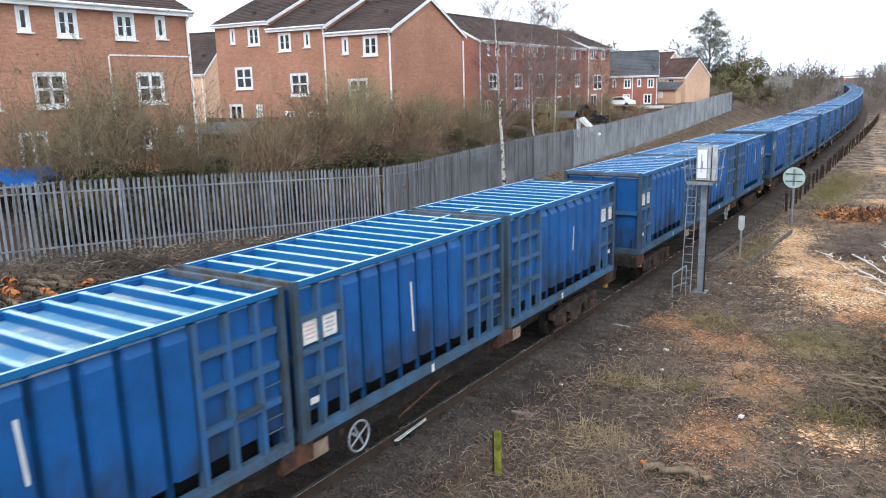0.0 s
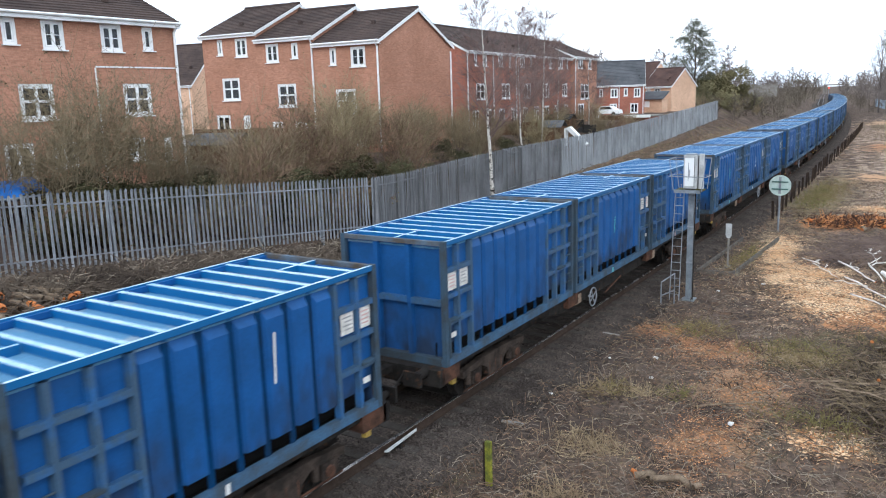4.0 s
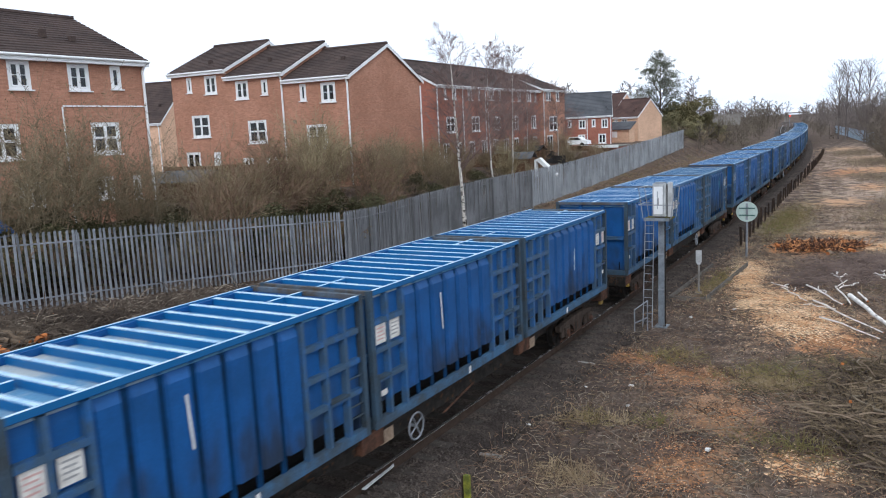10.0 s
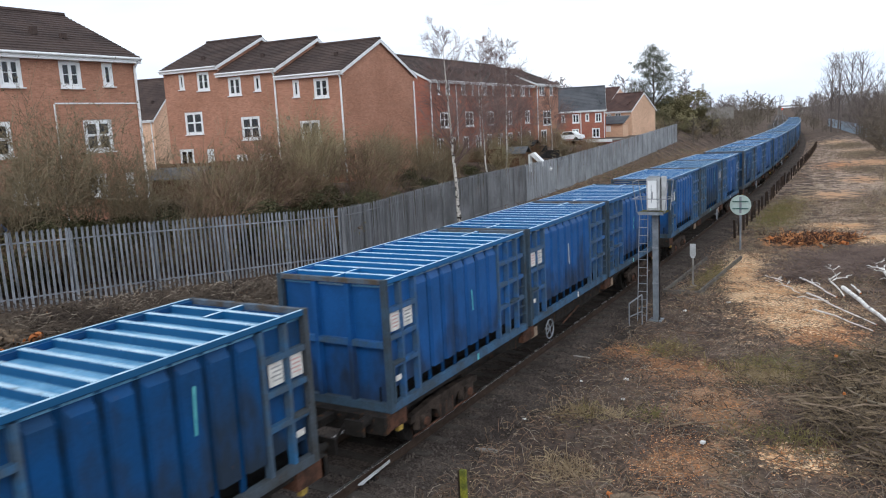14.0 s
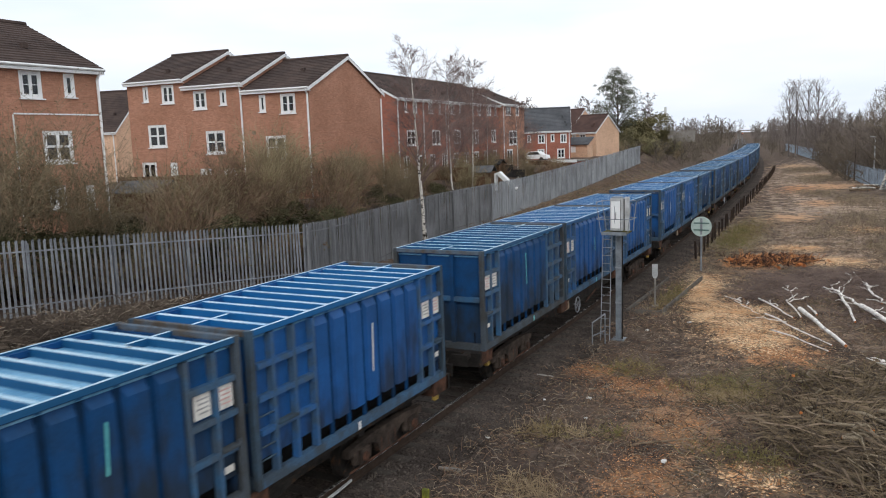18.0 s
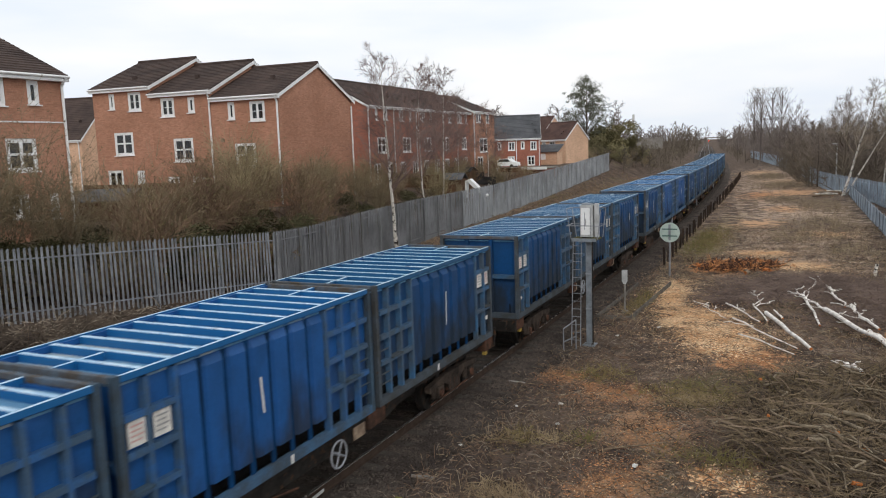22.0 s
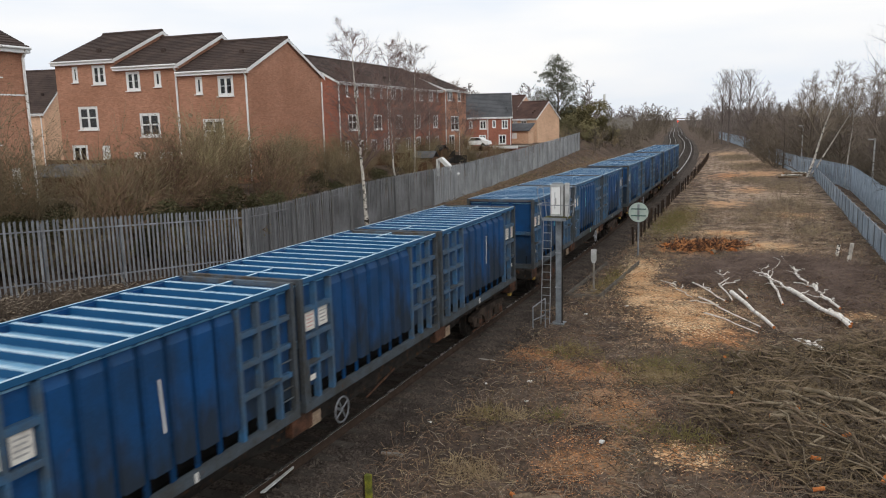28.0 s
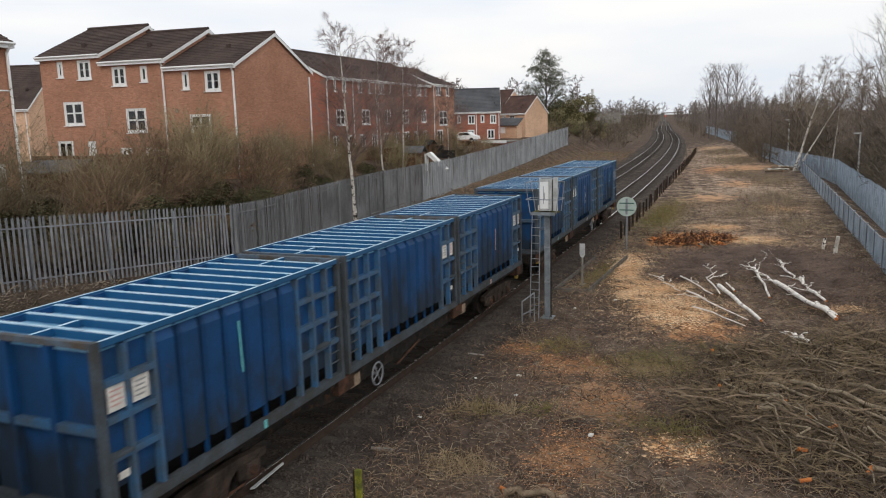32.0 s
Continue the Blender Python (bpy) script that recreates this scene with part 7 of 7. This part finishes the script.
scatter("bank_twigs", "pale broken twigs strewn on the near bank", "twigs", TWIGGREY, 4200, left_near, 0.5, 0.009, 55, arch=0.3, tilt=0.35, lift=0.3)
scatter("bank_dark_stems", "dark brushwood strewn on the near bank", "brush", HEAPDARK, 6000, left_near, 0.55, 0.010, 56, arch=0.35, tilt=0.4, lift=0.25)


def flakes(name, label, category, material, n, place, size, seed, up=0.012):
    rnd = random.Random(seed)
    k = Mesh()
    for i in range(n):
        x, y = place(rnd)
        z = ground_z(x, y) + up * (0.4 + rnd.random())
        a, e = rnd.uniform(0, 6.28), rnd.gauss(0, 0.35)
        s_ = size * rnd.uniform(0.5, 1.6)
        ux, uy, uz = math.cos(a) * s_, math.sin(a) * s_, math.sin(e) * s_ * 0.6
        wx, wy = -math.sin(a) * s_ * 0.45, math.cos(a) * s_ * 0.45
        b = len(k.v)
        k.v += [(x - ux, y - uy, z), (x + wx, y + wy, z + 0.004), (x + ux, y + uy, z + abs(uz)), (x - wx, y - wy, z)]
        k.f += [(b, b + 3, b + 2, b + 1)]
    return thing(name, k, material, label=label, category=category, kind="stuff")


pale_beds = [(x, y, rx, ry) for x, y, rx, ry, o in CHIP_BEDS if o < 0.5 and y < 100]
warm_beds = [(x, y, rx, ry) for x, y, rx, ry, o in CHIP_BEDS if o >= 0.3 and y < 60]
flakes("wood_chips", "pale fresh wood chips on the ground", "wood chips", CHIP, 20000, clump(pale_beds), 0.042, 21)
flakes("sawdust_chips", "orange bark and wood chips on the ground", "wood chips", CHIPORANGE, 9000, clump(warm_beds), 0.022, 22)
flakes("mixed_chips", "brown and orange bark chips among the pale ones", "wood chips", CHIPORANGE, 6000, clump(pale_beds), 0.034, 28, up=0.02)
flakes("bark_scraps", "dark bark scraps among the chips", "wood chips", BRAMBLE, 4500, clump(pale_beds + warm_beds), 0.036, 29, up=0.02)
flakes("stray_chips", "stray pale chips and leaves over the verge", "wood chips", CHIP, 8000, verge, 0.014, 23)
flakes("near_chips", "orange and brown chips trodden into the verge", "wood chips", CHIPORANGE, 6500, clump([(x, y, rx * 1.3, ry * 1.3) for x, y, rx, ry in warm_beds if y < 24]), 0.017, 26)
flakes("near_pale_chips", "pale chips trodden into the verge", "wood chips", CHIP, 2600, clump([(x, y, rx * 1.2, ry * 1.2) for x, y, rx, ry in warm_beds + pale_beds if y < 24]), 0.015, 27)
flakes("bank_rubble", "pale rubble and chips on the far bank", "rubble", CHIP, 420, left_bank, 0.07, 25)
flakes("bank_stone_rubble", "pale stone rubble on the far bank", "rubble", CONCRETE, 260, left_bank_far, 0.13, 30, up=0.05)
flakes("bank_leaves", "brown fallen leaves on the bank", "leaves", CHIPORANGE, 500, clump([(-21.2, 12.6, 0.9, 1.2), (-18, 16, 2, 3), (-17, 24, 1.5, 4)]), 0.05, 24)


def stones(name, label, n, place, size, seed, material):
    rnd = random.Random(seed)
    k = Mesh()
    for i in range(n):
        x, y, z = place(rnd)
        s_ = size * rnd.uniform(0.6, 1.5)
        m = pose(x, y, z, rnd.uniform(0, 360), rnd.uniform(0, 360), rnd.uniform(0, 360))
        b = len(k.v)
        k.v += [tuple(m @ Vector(p)) for p in ((s_, 0, 0), (-s_ * 0.8, s_ * 0.2, 0), (0, s_ * 0.9, 0.1 * s_), (0.1 * s_, -s_ * 0.8, 0), (0, 0.1 * s_, s_ * 0.7), (0, 0, -s_ * 0.7))]
        for q in ((0, 2, 4), (2, 1, 4), (1, 3, 4), (3, 0, 4), (2, 0, 5), (1, 2, 5), (3, 1, 5), (0, 3, 5)):
            k.f.append(tuple(b + j for j in q))
    return thing(name, k, material, label=label, category="ballast", kind="stuff")


def shoulder(rnd):
    y = 5 + 50 * rnd.random() ** 1.6
    u = rnd.uniform(0.9, 2.6)
    return TRACK_X + u - bend(y), y, lerp(u, [1.35, 2.0, 2.7], [-0.19, -0.25, -0.42]) + 0.01


def bed(rnd):
    y = 5 + 90 * rnd.random() ** 1.6
    return TRACK_X + rnd.uniform(-5.5, 1.3) - bend(y), y, -0.185


def cess(rnd):
    y = 5 + 40 * rnd.random() ** 1.6
    x = -6.6 + abs(rnd.gauss(0, 0.9))
    return x, y, ground_z(x, y) + 0.01


stones("ballast_shoulder", "loose dirty ballast stones beside the track", 9000, shoulder, 0.028, 31, STONE)
stones("ballast_between_rails", "dirty ballast stones between the rails", 9000, bed, 0.03, 32, STONE)
stones("cess_stones", "scattered grey stones on the verge", 5000, cess, 0.02, 33, STONE)
for i, (x, y, s_) in enumerate(((-5.3, 17.6, 0.06), (-5.0, 16.3, 0.05), (-2.9, 14.6, 0.07), (-6.3, 17.2, 0.04), (-6.6, 14.4, 0.05), (-4.4, 26.4, 0.07), (-5.5, 24.9, 0.06))):
    k = Mesh().prism([(-s_, -s_ * 0.6, 0), (s_, -s_ * 0.5, 0), (s_ * 0.8, s_ * 0.7, 0), (-s_ * 0.6, s_ * 0.6, 0)], (0.01, 0, s_ * 0.6))
    thing("white_scrap", k, WHITE, pose(x, y, ground_z(x, y) + 0.02, 0, 8, i * 40), "small white scrap of litter on the verge", "litter", "litter scraps")
for i, (x, y) in enumerate(((-6.9, 18.9), (-6.75, 17.4), (-6.6, 12.6), (-6.85, 20.4))):
    k = Mesh().box(-0.22, 0.22, -0.045, 0.045, 0, 0.04)
    thing("board_scrap", k, SLEEPER if i % 2 else CONCRETE, pose(x, y, -0.26, 0, 4, 5 + 7 * i), "pale broken board lying beside the track", "board", "litter boards")

scatter("bank_brush", "dark heap of cut brushwood on the bank", "brush", HEAPDARK, 5200, clump([(-20.6, 11.0, 1.2, 1.8), (-19.6, 13.4, 1.2, 1.6), (-20.4, 8.6, 1.2, 1.6), (-19.2, 16.6, 1.3, 1.8), (-18.0, 20.0, 1.0, 2.2)]), 0.5, 0.008, 41, arch=0.2, tilt=0.4, lift=0.4)
# heap of sawn logs on the far bank, with orange ends and leaves
rnd = random.Random(64)
for i in range(16):
    x, y = -20.6 + rnd.gauss(0, 0.45), 10.2 + rnd.gauss(0, 0.6)
    a = rnd.gauss(0.5, 0.35)
    ln = rnd.uniform(0.5, 1.3)
    log_between((x, y), (x + ln * math.cos(a), y + ln * math.sin(a)), rnd.uniform(0.05, 0.11), LOGBARK, "sawn_log", "brown sawn log in a heap on the bank", "log heap on the bank", z=0.06 + 0.28 * rnd.random(), seed=300 + i)
for i in range(5):
    x, y = -20.1 + rnd.gauss(0, 0.5), 10.3 + rnd.gauss(0, 0.5)
    a, ln = rnd.uniform(0, 3.1), rnd.uniform(0.25, 0.5)
    log_between((x, y), (x + ln * math.cos(a), y + ln * math.sin(a)), rnd.uniform(0.10, 0.17), CUTWOOD, "split_log", "split log with bare orange wood in the heap", "log heap on the bank", z=0.1 + 0.3 * rnd.random(), seed=340 + i, cut=False)


# ---- what moves ----
LINE_Y = [-120.0 + 1.0 * i for i in range(620)]
LINE_S = [0.0]
for ya, yb in zip(LINE_Y, LINE_Y[1:]):
    LINE_S.append(LINE_S[-1] + math.hypot(1.0, bend(yb) - bend(ya)))
ZERO = lerp(0.0, LINE_Y, LINE_S)


def on_line(s):
    """The point of the line's centre s metres past the bridge."""
    y = lerp(s + ZERO, LINE_S, LINE_Y)
    return Vector((TRACK_X - bend(y), y, 0))


def run(t):
    """How far the train has come: it gathers speed slowly."""
    return 7.5 * t + 0.05065 * t * t - 0.000267 * t ** 3


def motions():
    for ob, k, slot, turned in TRAIN:
        rows = []
        for i in range(33):
            s = 10.485 + PITCH * k - run(i)
            a, b = on_line(s - 7.1), on_line(s + 7.1)
            heading = math.degrees(math.atan2(-(b.x - a.x), b.y - a.y))
            m = pose(*((a + b) / 2), 0, 0, heading)
            if slot is not None:
                m = m @ pose(0, (slot - 1) * SLOT, DECK)
            if turned:
                m = m @ pose(0, 0, 0, 0, 0, 180)
            rows.append((i, m))
        walk(ob, rows)
        if slot is None:
            # the wheels turn while the wagon is near
            start = 10.485 + PITCH * k
            near = [f for f in range(32 * FPS + 1) if -14 < start - run(f / FPS) < 62]
            for wheel in [o for o in ob.children_recursive if o.name.startswith("wheelset")]:
                home = wheel.matrix_basis.translation.copy()
                way = 1 if turned else -1
                turns = [(f / FPS, Matrix.Translation(home) @ Matrix.Rotation(way * (run(f / FPS) - start) / -0.42, 4, "X")) for f in near]
                if not turns:
                    continue
                if near[0] > 0:
                    turns.insert(0, (0.0, turns[0][1]))
                if near[-1] < 32 * FPS:
                    turns.append((32.0, turns[-1][1]))
                walk(wheel, turns)


motions()
